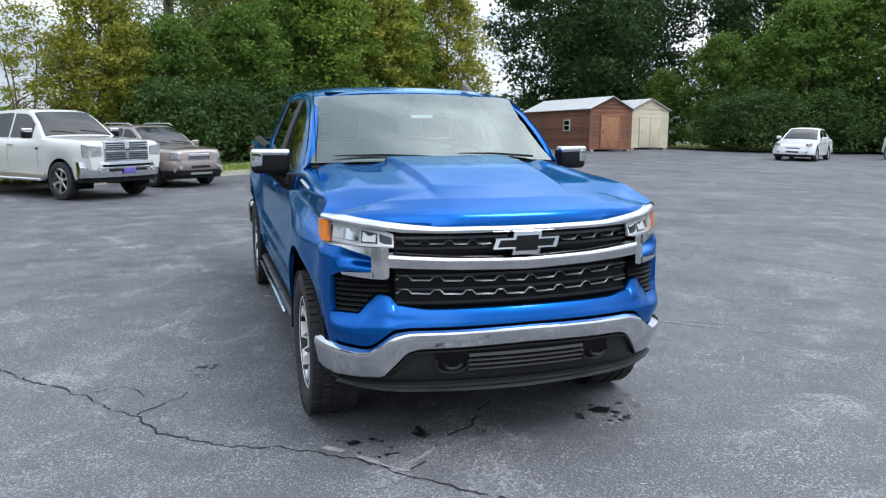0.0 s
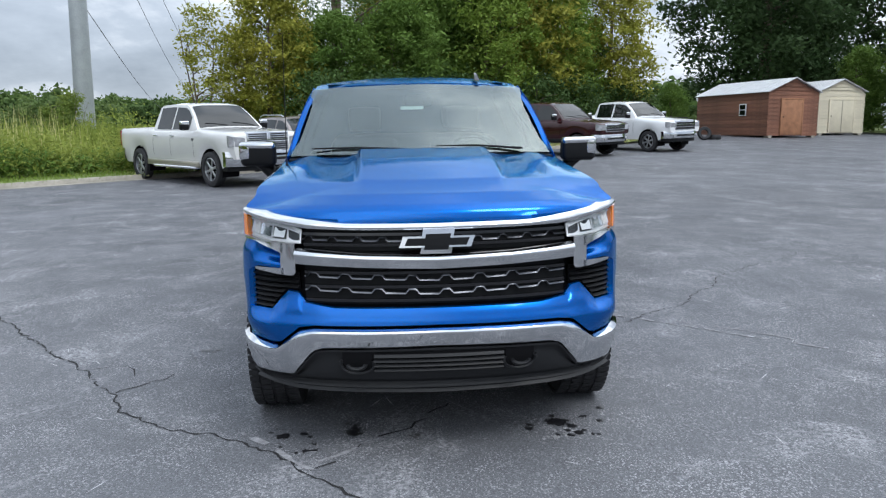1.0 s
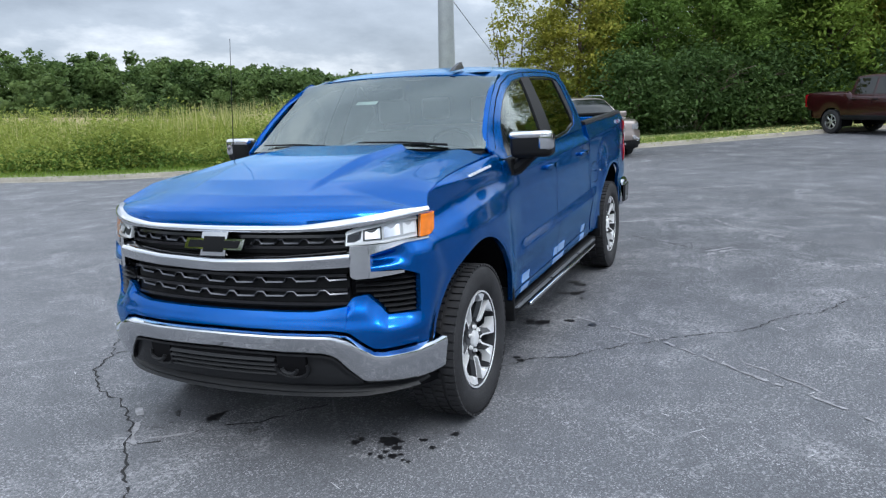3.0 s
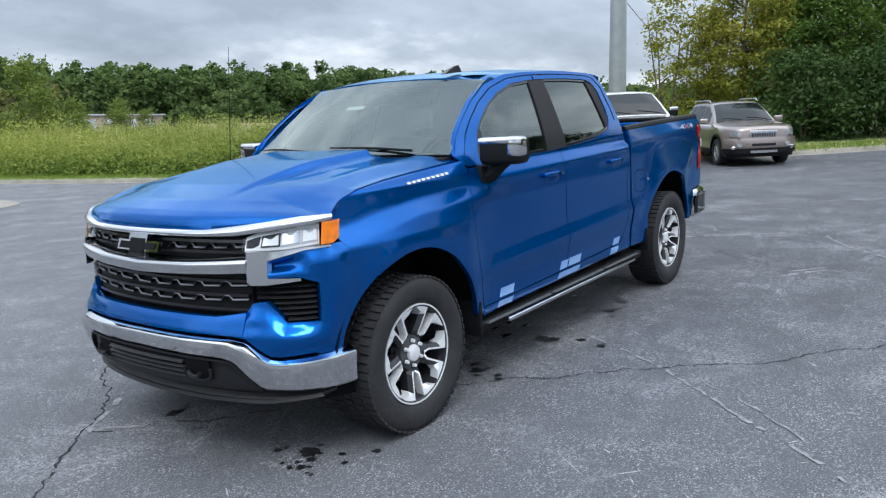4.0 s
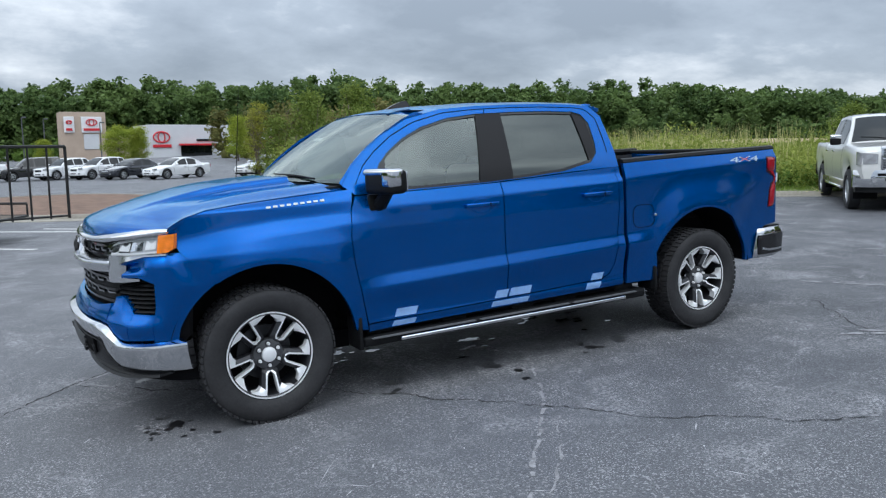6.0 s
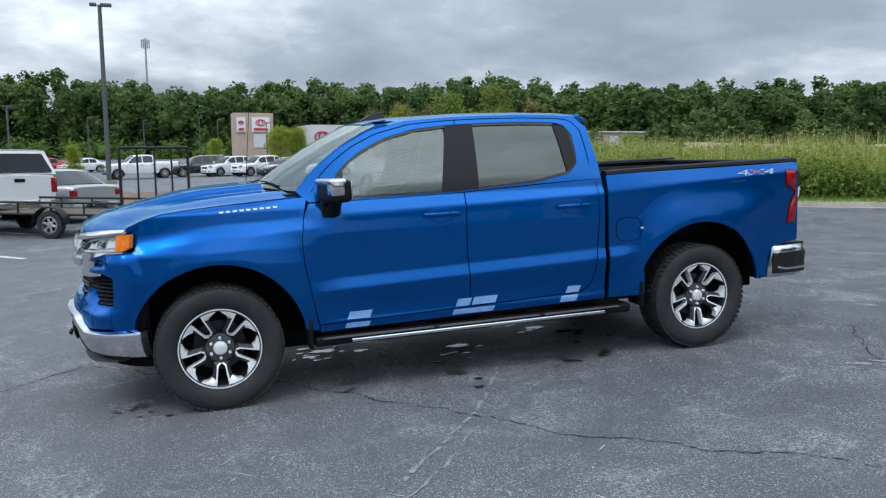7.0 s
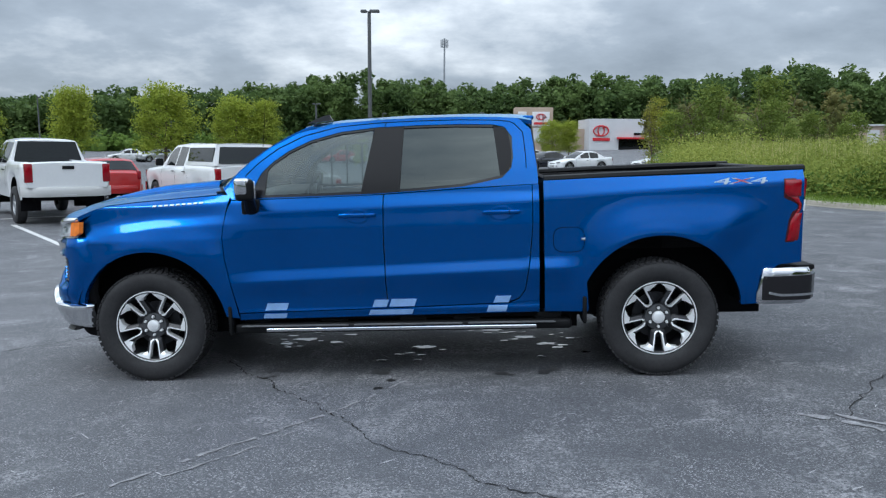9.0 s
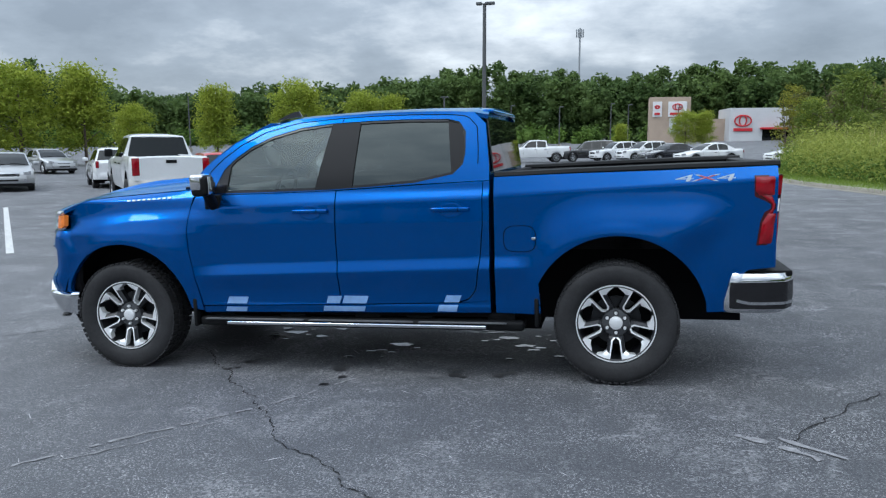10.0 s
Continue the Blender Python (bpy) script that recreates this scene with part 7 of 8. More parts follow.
block("tower_window", (9.9, 102.9, 1.2), (11.7, 102.99, 3.1), GREYWALL, tower)
block("wing", (12.8, 104.5, g0), (21.5, 116, 3.0), STUCCO, dealer)
hall = block("showroom", (17.2, 100, g0), (27.5, 112, 4.3), GREYWALL, dealer, "pale grey showroom front")
block("showroom_window", (21.2, 99.9, g0), (25.2, 99.99, 1.7), CAR_GLASS, hall)
block("canopy", (20.9, 99.2, 1.6), (25.6, 99.95, 1.85), SIGNRED, hall)
bm = bmesh.new()
tube(bm, [(18.8 + 1.0 * math.cos(t), 99.9, 2.7 + 0.68 * math.sin(t)) for t in np.linspace(0, 2 * math.pi, 24)], 0.10, 5)
tube(bm, [(18.8 + 0.42 * math.cos(t), 99.9, 2.7 + 0.64 * math.sin(t)) for t in np.linspace(0, 2 * math.pi, 20)], 0.09, 5)
part("mark", bm, SIGNRED, hall)
block("lettering_bar", (17.7, 99.86, 1.35), (20.0, 99.98, 1.75), SIGNRED, hall)
block("lettering_bar", (23.2, 99.86, 2.15), (26.6, 99.98, 2.45), NAVY, hall)
block("wing", (27.7, 103, g0), (37.5, 114, 3.9), GREYWALL, dealer)
for x in (30.5, 33.5):
    block("column", (x, 102.7, g0), (x + 1.2, 103.2, 3.6), STUCCO, dealer)
block("wing", (37.6, 104, g0), (47, 114, 3.4), STUCCO, dealer)
for k in range(6):
    block("window", (28.2 + k * 1.45, 102.9, -0.9), (29.2 + k * 1.45, 102.98, 1.4), CAR_GLASS, dealer)
far_b = thing("warehouse", pose(0, 0, 0), "low pale far-off warehouse beyond the field", "building")
block("wall", (67, 131, 0), (89, 140, 4.0), STUCCO, far_b)
block("roof", (66.6, 130.6, 4.0), (89.4, 140.4, 4.25), ROOFTIN, far_b)
for k in range(5):
    block("bay_door", (69 + k * 4, 130.9, 0), (71 + k * 4, 131.02, 3.3), GREYWALL, far_b)
# bare earth bank at the far side of the field
DIRT = material("pale bare earth", (0.40, 0.32, 0.20), 0.95, 0, noise_amt=0.3, noise_scale=0.4, bump=0.6, bump_scale=4)
bank = poly([(59, 81), (71.5, 71), (82, 60), (91, 47)])
def bank_point(u, v):
    q = Vector(bank(u)) + Vector((0.72, 0.69)) * (9 * (v - 0.5))
    return (q.x, q.y, float(np.interp(v, [0, 0.3, 0.7, 1], [-0.2, 1.75, 1.75, -0.2])) + 0.2 * math.sin(9 * u + 2 * v))
tagged(part("earth_bank", grid(bank_point, 40, 10), DIRT), "pale bare earth bank beyond the weeds", "bank", kind="structure")

HF = 200
for nm, lb, xy, hd, sp, pt in (("sedan", "white sedan with black grille in the dealer's row", (8.6, 50.6), 205, SEDAN, WHITE), ("sedan", "white sports sedan with black nose", (13.9, 46.9), 205, SEDAN, WHITE),
                               ("sedan", "dark navy sedan in the dealer's row", (6.3, 54.4), 210, SEDAN, NAVY), ("compact_suv", "white mid-size crossover in a row", (4.6, 57.8), 210, CROSS, WHITE),
                               ("compact_suv", "white crossover with dark nose in a row", (2.4, 60.6), 212, CROSS, WHITE), ("compact_suv", "long black SUV in the dealer's row", (-0.2, 62.5), 190, dict(CROSS, wb=2.9, ro=1.0, roof=1.75, xb=3.75, xr=3.5), CARBLACK),
                               ("pickup_truck", "white flatbed work truck in the lot", (-5.2, 61.5), 195, PICKUP, WHITE)):
    vehicle(nm, lb, "truck" if "truck" in nm else "car", xy, hd, sp, pt, bed=("truck" in nm))
for k in range(9):
    vehicle("sedan", "small far-off parked car in the dealer's back row", "car", (-38 + k * 3.4, 78 + (k % 3) * 0.6), 215 + 10 * (k % 2), SEDAN, (WHITE, SILVER, NAVY, CARRED)[k % 4], group="far row of cars")

# ---- trees, shrubs, weeds, woods ----
rng = np.random.default_rng(7)
BARK = material("grey-brown bark", (0.12, 0.09, 0.07), 0.9, 0, noise_amt=0.35, noise_scale=6, bump=0.8, bump_scale=30)
LEAF_G = leaf_material("green leaves", (0.046, 0.096, 0.020), (0.175, 0.265, 0.054))
LEAF_H = leaf_material("hedge leaves", (0.026, 0.058, 0.018), (0.105, 0.165, 0.050))
LEAF_D = leaf_material("dark oak leaves", (0.016, 0.036, 0.014), (0.066, 0.108, 0.040))
LEAF_Y = leaf_material("yellowing leaves", (0.115, 0.170, 0.030), (0.42, 0.38, 0.065))
LEAF_P = leaf_material("pine needles", (0.045, 0.098, 0.030), (0.165, 0.240, 0.075))
LEAF_L = leaf_material("bright young leaves", (0.080, 0.150, 0.022), (0.250, 0.330, 0.060))
LEAF_M = leaf_material("maple leaves", (0.155, 0.230, 0.028), (0.430, 0.470, 0.070))
LEAF_S = leaf_material("sapling leaves", (0.075, 0.130, 0.026), (0.250, 0.300, 0.066))
WEED = leaf_material("weed leaves", (0.080, 0.142, 0.022), (0.38, 0.41, 0.095))
STRAW = leaf_material("dry grass stalks", (0.266, 0.285, 0.095), (0.646, 0.589, 0.285))


def cards(centres, size, rng_, up=0.4, aspect=0.55, droop=0.0):
    """Leaf-shaped quads at random turns; up tips them towards the sky."""
    k = len(centres)
    n = rng_.normal(size=(k, 3))
    n[:, 2] = np.abs(n[:, 2]) + up
    n /= np.linalg.norm(n, axis=1)[:, None]
    a = np.cross(n, rng_.normal(size=(k, 3)))
    a /= np.linalg.norm(a, axis=1)[:, None]
    b = np.cross(n, a)
    s = size * rng_.uniform(0.6, 1.3, (k, 1))
    tip = centres + a * s * 0.6
    tip[:, 2] -= droop * s[:, 0]
    return np.stack([centres - a * s * 0.6, centres + b * s * aspect * 0.5 - a * s * 0.05, tip, centres - b * s * aspect * 0.5 - a * s * 0.05], 1)


def crown_points(H, R, z0, clumps, leaves, rng_, shape="round", spread=0.2):
    """Leaf places: clumps through the outer part of an uneven crown."""
    out = []
    for _ in range(clumps):
        t = rng_.uniform(0, 1) ** (0.9 if shape != "cone" else 1.35)
        z = z0 + (H - z0) * t
        if shape == "round":
            r = R * math.sqrt(max(0.02, 1 - (2 * t - 0.85) ** 2 / 1.4)) if t > 0.1 else R * 0.75
        elif shape == "cone":
            r = R * (1 - t) ** 0.8 + 0.25
        else:
            r = R * (0.9 - 0.45 * t)
        a = rng_.uniform(0, 2 * math.pi)
        r *= rng_.uniform(0.25, 1.0) ** 0.5 * (0.82 + 0.22 * math.sin(3 * a + H) + 0.12 * math.sin(7 * a + 2 * z))
        c = np.array([r * math.cos(a), r * math.sin(a), z])
        out.append(c + rng_.normal(size=(leaves, 3)) * np.array([1, 1, 0.6]) * R * spread * rng_.uniform(0.6, 1.2))
    p = np.concatenate(out)
    return p[p[:, 2] > 0.05]


def make_tree(name, label, H, R, z0, clumps, leaves, size, mat_, shape="round", trunk=0.18, spread=0.2, seed=0, stems=1, aspect=0.55):
    rg = np.random.default_rng(seed)
    t = thing(name, pose(0, 0, -200), label, "tree")
    bm = bmesh.new()
    for s_ in range(stems):
        lean = rg.normal(size=2) * (0.25 if stems == 1 else 0.8)
        top_p = Vector((lean[0], lean[1], H * 0.88))
        pts = [Vector((0, 0, -0.3)).lerp(top_p, f) + Vector((rg.normal() * 0.08, rg.normal() * 0.08, 0)) * H * 0.1 * f for f in np.linspace(0, 1, 7)]
        tube(bm, pts, [trunk * (1.15 - f) / (1 if stems == 1 else 1.6) for f in np.linspace(0, 1, 7)], 8)
        for k in range(9 if stems == 1 else 4):
            f = rg.uniform(0.22, 0.85)
            p = Vector((0, 0, 0)).lerp(top_p, f)
            a = rg.uniform(0, 2 * math.pi)
            ln = R * rg.uniform(0.6, 1.0) * (1.1 - 0.6 * f)
            q = p + Vector((math.cos(a) * ln, math.sin(a) * ln, ln * rg.uniform(0.2, 0.7)))
            tube(bm, [p, p.lerp(q, 0.5) + Vector((0, 0, 0.1 * ln)), q], [trunk * (1 - f) * 0.5 + 0.015, trunk * 0.22, 0.012], 5)
    part("trunk", bm, BARK, t)
    pts = crown_points(H, R, z0, clumps, leaves, rg, shape, spread)
    me = quads_mesh("crown", cards(pts, size, rg, aspect=aspect))
    part("crown", me, mat_, t)
    return t


def plant(proto, spots, label=None):
    for i, (x, y, s) in enumerate(spots):
        m = pose(x, y, land(x, y) + 0.05, 0, 0, (x * 53 + y * 97) % 360)
        if i == 0:
            proto.matrix_world = m @ Matrix.Diagonal((s, s, s, 1))
        else:
            c = copy_thing(proto, m)
            c.scale = (s, s, s)


birch = make_tree("birch_tree", "slender young tree with thinning yellow-green leaves", 6.3, 1.6, 0.5, 85, 42, 0.15, LEAF_Y, "tall", 0.09, 0.16, 1, 3)
plant(birch, [(25.7, 7.1, 0.88), (26.6, 6.1, 0.73), (13.8, 44.6, 0.75)])
pine = make_tree("pine_tree", "tall dark green pine tree", 16.0, 4.7, 2.6, 300, 75, 0.30, LEAF_P, "tall", 0.28, 0.13, 2, 1, 0.16)
plant(pine, [(33.1, 2.5, 1.1), (41.1, -2.0, 1.21), (40.5, -7.6, 1.04)])
broad = make_tree("broadleaf_tree", "dense green broadleaf tree with leaves to the ground", 8.6, 3.1, 0.2, 380, 62, 0.22, LEAF_G, "round", 0.2, 0.115, 3)
plant(broad, [(28.5, 2.4, 0.64), (30.1, -0.4, 0.73), (32.6, -2.7, 0.88), (36.7, -9.8, 0.66), (41.5, -33.0, 0.88), (38.0, -36.5, 1.15), (36.0, -41, 1.3), (44.5, -30.5, 0.62), (45, -47, 1.5), (39.5, -16.1, 0.33)])
yellow = make_tree("broadleaf_tree", "broadleaf tree turning yellow at the top", 9.2, 2.9, 0.3, 340, 60, 0.20, LEAF_Y, "round", 0.2, 0.115, 4)
plant(yellow, [(27.9, 5.0, 0.73), (36.4, -3.8, 1.16), (34.3, -6.0, 1.08), (36.7, -11.5, 0.95), (38.4, -0.9, 1.21)])
green2 = make_tree("broadleaf_tree", "leafy green tree behind parked pickups", 8.6, 2.8, 0.2, 340, 60, 0.20, LEAF_L, "round", 0.2, 0.115, 14)
plant(green2, [(32.1, -4.5, 0.95), (35.1, -8.5, 0.88), (29.9, 3.9, 0.62)])
oak = make_tree("oak_tree", "tall dark oak with open crown", 15.5, 6.2, 2.6, 300, 120, 0.32, LEAF_D, "round", 0.42, 0.12, 5)
plant(oak, [(49.5, -26.3, 1.1), (52, -45.5, 1.15), (58, -35, 1.1)])
maple = make_tree("maple_tree", "light green parking-lot maple tree", 7.0, 2.9, 1.5, 75, 130, 0.24, LEAF_M, "round", 0.14, 0.2, 6)
plant(maple, [(-41.2, 45.2, 1.05), (-38.6, 56.0, 0.7), (-23.8, 76, 0.95), (-48, 42, 1.2), (-27.8, 67.2, 1.05), (11.4, 90.5, 0.62)])
maple2 = make_tree("maple_tree", "yellowing parking-lot maple tree", 7.4, 2.5, 1.3, 75, 150, 0.24, LEAF_M, "tall", 0.13, 0.24, 16)
plant(maple2, [(-37.6, 48.1, 1.0), (-36.4, 66.8, 0.95), (13.6, 91.5, 0.58), (-44, 39, 1.0), (4, 96, 0.42)])
maple3 = make_tree("maple_tree", "bright green young maple tree", 7.0, 2.4, 1.0, 80, 110, 0.24, LEAF_M, "tall", 0.13, 0.22, 17)
plant(maple3, [(-20.7, 77, 0.9), (25.5, 92, 0.75), (-9.0, 68, 0.36)])
sapling = make_tree("sapling", "bushy yellow-green sapling in tall weeds", 4.6, 1.7, 0.1, 80, 44, 0.17, LEAF_S, "tall", 0.06, 0.16, 8, 4)
plant(sapling, [(14.6, 43.4, 0.83), (17.2, 44.5, 1.19), (16.4, 40.0, 0.65), (20.5, 43.0, 0.94), (27.0, 12.5, 0.55), (28.3, 13.9, 0.44), (19.0, 36.5, 0.58), (23.5, 39.5, 0.6), (26, 44, 0.76), (30, 47, 0.62), (22.0, 47.5, 1.35), (33, 42, 0.45), (28.5, 40.0, 0.5), (33.5, 47.0, 0.5), (36.0, 44.5, 0.42), (24.5, 46.5, 0.8), (39.0, 49.0, 0.42), (18.8, 46.8, 1.0)])
dark_bush = make_tree("shrub", "dark green shrub under trees", 3.0, 1.9, 0.0, 120, 46, 0.17, LEAF_H, "round", 0.05, 0.25, 9, 3)
plant(dark_bush, [(26.2, 2.4, 0.99), (27.6, 0.4, 0.99), (29.2, -1.6, 0.99), (30.7, -3.6, 0.99), (32.2, -6.7, 0.99), (33.6, -9.0, 0.99), (35.3, -12.0, 0.88), (38.0, -31.0, 1.0), (36.5, -31.8, 1.2), (35.8, -33.5, 1.1), (35, -36.5, 1.2), (35.2, -40, 1.3), (35.5, -44, 1.4)])


def blades(n, area, hmin, hmax, width, rg, lean=0.25):
    """Tall narrow leaves: triangles bent over, standing on the verge."""
    x, y = area(n)
    h = rg.uniform(hmin, hmax, n)
    a = rg.uniform(0, 2 * math.pi, n)
    z = np.array([land(p, q) for p, q in zip(x, y)]) + 0.1
    base = np.stack([x, y, z], 1)
    side = np.stack([np.cos(a), np.sin(a), np.zeros(n)], 1) * (width * rg.uniform(0.6, 1.4, (n, 1)))
    tip = base + np.stack([rg.normal(size=n) * lean * h, rg.normal(size=n) * lean * h, h], 1)
    mid = base * 0.45 + tip * 0.55 + side * 0.0
    mid[:, 2] += 0.06 * h
    return np.stack([base - side * 0.4, mid - side * 0.5, tip, mid + side * 0.5], 1)


kx = np.array([p.x for p in kerb_line])
ky = np.array([p.y for p in kerb_line])
nx = np.array([p.x for p in kerb_n])
ny = np.array([p.y for p in kerb_n])


def verge(lo, hi, o0, o1, power=1.0):
    """Places behind the kerb between two y values, o0 to o1 metres back."""
    idx = np.where((ky > lo) & (ky < hi) & (kx < 60))[0]
    def pick(n):
        i = rng.choice(idx, n)
        o = o0 + (o1 - o0) * rng.uniform(0, 1, n) ** power
        return kx[i] + nx[i] * o + rng.normal(size=n) * 0.4, ky[i] + ny[i] * o + rng.normal(size=n) * 0.4
    return pick


def stuff(name, me, mat_, label, category):
    return tagged(part(name, me, mat_), label, category, kind="stuff")


def tuft_cards(n, pick, hmin, hmax, size, rg):
    """Leafy weeds: stems' worth of leaf cards up a vertical line."""
    x, y = pick(n)
    out = []
    for p, q in zip(x, y):
        f = 0.78 + 0.75 * noise.noise((p * 0.33, q * 0.33, 3))
        h = rg.uniform(hmin, hmax) * f * (1 + 0.35 * smooth(q, 16, 32) * (1 - smooth(p, 18, 25)))
        k = 11
        zz_ = land(p, q) + 0.1 + h * rg.uniform(0.08, 1, k)
        out.append(np.stack([p + rg.normal(size=k) * 0.16, q + rg.normal(size=k) * 0.16, zz_], 1))
    return cards(np.concatenate(out), size, rg, 0.5, 0.5)


stuff("grass", quads_mesh("g", blades(26000, verge(-2, 46, 0.2, 1.9), 0.05, 0.14, 0.012, rng)), LEAF_L, "short mown grass blades behind the kerb", "grass")
stuff("weeds", quads_mesh("w", tuft_cards(20000, verge(6.0, 46, 2.0, 11, 1.2), 0.6, 1.7, 0.12, rng)), WEED, "tangle of green leafy weeds along the verge", "weeds")
stuff("weeds", quads_mesh("w", tuft_cards(8500, verge(6.0, 46, 1.9, 5.0), 0.35, 1.0, 0.11, rng)), LEAF_G, "dark low creepers along the verge edge", "weeds")
stuff("tall_grass", quads_mesh("t", blades(6500, verge(6.0, 46, 2.6, 13), 0.8, 1.8, 0.03, rng, 0.2)), WEED, "tall green grass and weeds in the field", "grass")
stuff("tall_grass", quads_mesh("t", blades(5000, verge(7.0, 46, 4, 16), 1.2, 2.1, 0.02, rng, 0.12)), STRAW, "dry straw-coloured stalks in tall weeds", "grass")


def field(n):
    return rng.uniform(18, 95, n), rng.uniform(12, 95, n)


def mask_field(q):
    c = q[:, 0, :2]
    return q[(c[:, 0] - 10 > (c[:, 1] - 45) * 0.8) & (c[:, 0] > 16) & (c[:, 0] + c[:, 1] < 134)]


stuff("tall_grass", quads_mesh("f", mask_field(blades(8000, field, 0.35, 0.85, 0.07, rng, 0.25))), WEED, "field of tall pale green weeds", "grass")
stuff("tall_grass", quads_mesh("f", mask_field(tuft_cards(11000, field, 0.3, 0.8, 0.26, rng))), WEED, "leafy scrub across the field", "weeds")
stuff("leaf_litter", quads_mesh("l", cards(np.stack([*(lambda v: (v[0], v[1], np.array([land(a, b) + 0.13 for a, b in zip(*v)])))(verge(-16, 7, 0.2, 2.5)(5000))], 1), 0.12, rng, 2.5)), STRAW, "dry leaves and straw under the trees", "leaf litter")


def ball_quads():
    """Faces of a unit ball cut from a cube, as separate quads."""
    out = []
    for ax in range(3):
        for sg in (-1, 1):
            for i in range(3):
                for j in range(3):
                    q = []
                    for a, b in ((i, j), (i + 1, j), (i + 1, j + 1), (i, j + 1)):
                        v = [0.0, 0.0, 0.0]
                        v[ax], v[(ax + 1) % 3], v[(ax + 2) % 3] = sg, (a / 1.5 - 1) * sg, b / 1.5 - 1
                        n = math.sqrt(sum(c * c for c in v))
                        q.append([c / n for c in v])
                    out.append(q)
    return np.array(out)


BALL = ball_quads()


def woods(name, label, bear0, bear1, R0, rows, height, mat_, step=4.6, seed=20, size=0.6, per=560, deep=9):
    """A belt of far trees from bearing to bearing; each tree is a heap of leafy lobes."""
    rg = np.random.default_rng(seed)
    out, core = [], []
    for row in range(rows):
        Rr = R0 + row * deep
        k = int(radians(bear1 - bear0) * Rr / step)
        for i in range(k):
            b = radians(bear0 + (bear1 - bear0) * (i + rg.uniform(-0.45, 0.45)) / k)
            x, y = Rr * math.cos(b) + rg.normal(), Rr * math.sin(b) + rg.normal()
            tall = rg.uniform(0, 1) < 0.2
            hgt = height(math.degrees(b)) * (rg.uniform(0.84, 0.99) + (0.05 if tall else 0.0)) * (0.78 + 0.07 * min(row, 3)) * (1 + 0.03 * math.sin(23 * b))
            r = rg.uniform(2.8, 4.6) * (0.8 if tall else 1.0)
            lobes = 8 if row < 2 else 6
            m_ = per // lobes
            for q in range(lobes):
                f = 0.06 + 0.86 * (q + rg.uniform(0, 0.9)) / lobes
                a = rg.uniform(0, 2 * math.pi)
                off = r * rg.uniform(0.1, 0.7) * (1.1 - 0.7 * f)
                lr = r * rg.uniform(0.50, 0.74) * (1.08 - 0.45 * f)
                v = rg.normal(size=(m_, 3))
                v /= np.linalg.norm(v, axis=1)[:, None]
                v[:, 2] = v[:, 2] * 0.9
                c = np.array([x + off * math.cos(a), y + off * math.sin(a), land(x, y) + hgt * f])
                out.append(c + v * lr * rg.uniform(0.50, 1.22, (m_, 1)) * rg.uniform(0.8, 1.25, 3))
                core.append(c + BALL * lr * 0.46 * rg.uniform(0.7, 1.25, 3))
    stuff(name, quads_mesh("w", np.concatenate([cards(np.concatenate(out), size, rg, 0.45, 0.8)] + core)), mat_, label, "woods")


def ridge(b):
    return float(np.interp(b, [0, 20, 25, 29, 34, 38, 41, 50, 57, 63, 66, 72, 77, 80, 84, 88.5, 94.5, 101, 105, 108, 112, 123, 126, 128, 132, 170],
                           [6.5, 7.3, 8.6, 10.3, 11.3, 12.4, 14.3, 13.8, 14.8, 14.9, 16.8, 16.0, 16.0, 15.2, 16.5, 14.9, 17.0, 16.2, 15.3, 13.0, 12.4, 11.3, 13.0, 16.2, 17.2, 15])) * 1.1


LEAF_W = leaf_material("far woods leaves", (0.032, 0.068, 0.022), (0.155, 0.222, 0.068))
woods("woods", "distant belt of mixed green woods on the ridge", 8, 165, 160, 5, ridge, LEAF_W, 3.0, 20, 0.80, 640, 5)
woods("woods", "rust-tinged scrub trees in front of the woods", 64, 78, 105, 2, lambda b: 9.5, leaf_material("rusty leaves", (0.062, 0.085, 0.026), (0.215, 0.195, 0.065)), 5.0, 21, 0.55, 420)
woods("woods", "rounded mid-green trees before the wooded ridge", 20, 58, 128, 1, lambda b: 8.0 + 2.0 * math.sin(b * 0.9), leaf_material("mid-green leaves", (0.040, 0.080, 0.024), (0.165, 0.225, 0.070)), 6.0, 22, 0.6, 520)
woods("thicket", "low green undergrowth at the foot of the woods", 78, 165, 148, 1, lambda b: 3.6, LEAF_G, 3.4, 24, 0.6, 260)
woods("woods", "belt of woods round the rest of the lot", 165, 368, 130, 2, lambda b: 11.0, LEAF_W, 6.0, 23, 1.5, 110)

woods("thicket", "scrubby thicket of young trees across the field", 64.5, 71, 58, 3, lambda b: 4.2, leaf_material("scrub leaves", (0.070, 0.120, 0.028), (0.235, 0.270, 0.070)), 2.6, 31, 0.26, 420, 8)

# ---- cracks, scuffs and stains on the asphalt ----
CRACK = material("crack filler", (0.012, 0.012, 0.013), 0.9)
SCUFF = material("pale scuff", (0.235, 0.235, 0.245), 0.85, 0, noise_amt=0.4, noise_scale=30)
OIL = material("dark oil stain", (0.012, 0.012, 0.014), 0.35, 0, noise_amt=0.4, noise_scale=15)
rk = random.Random(11)


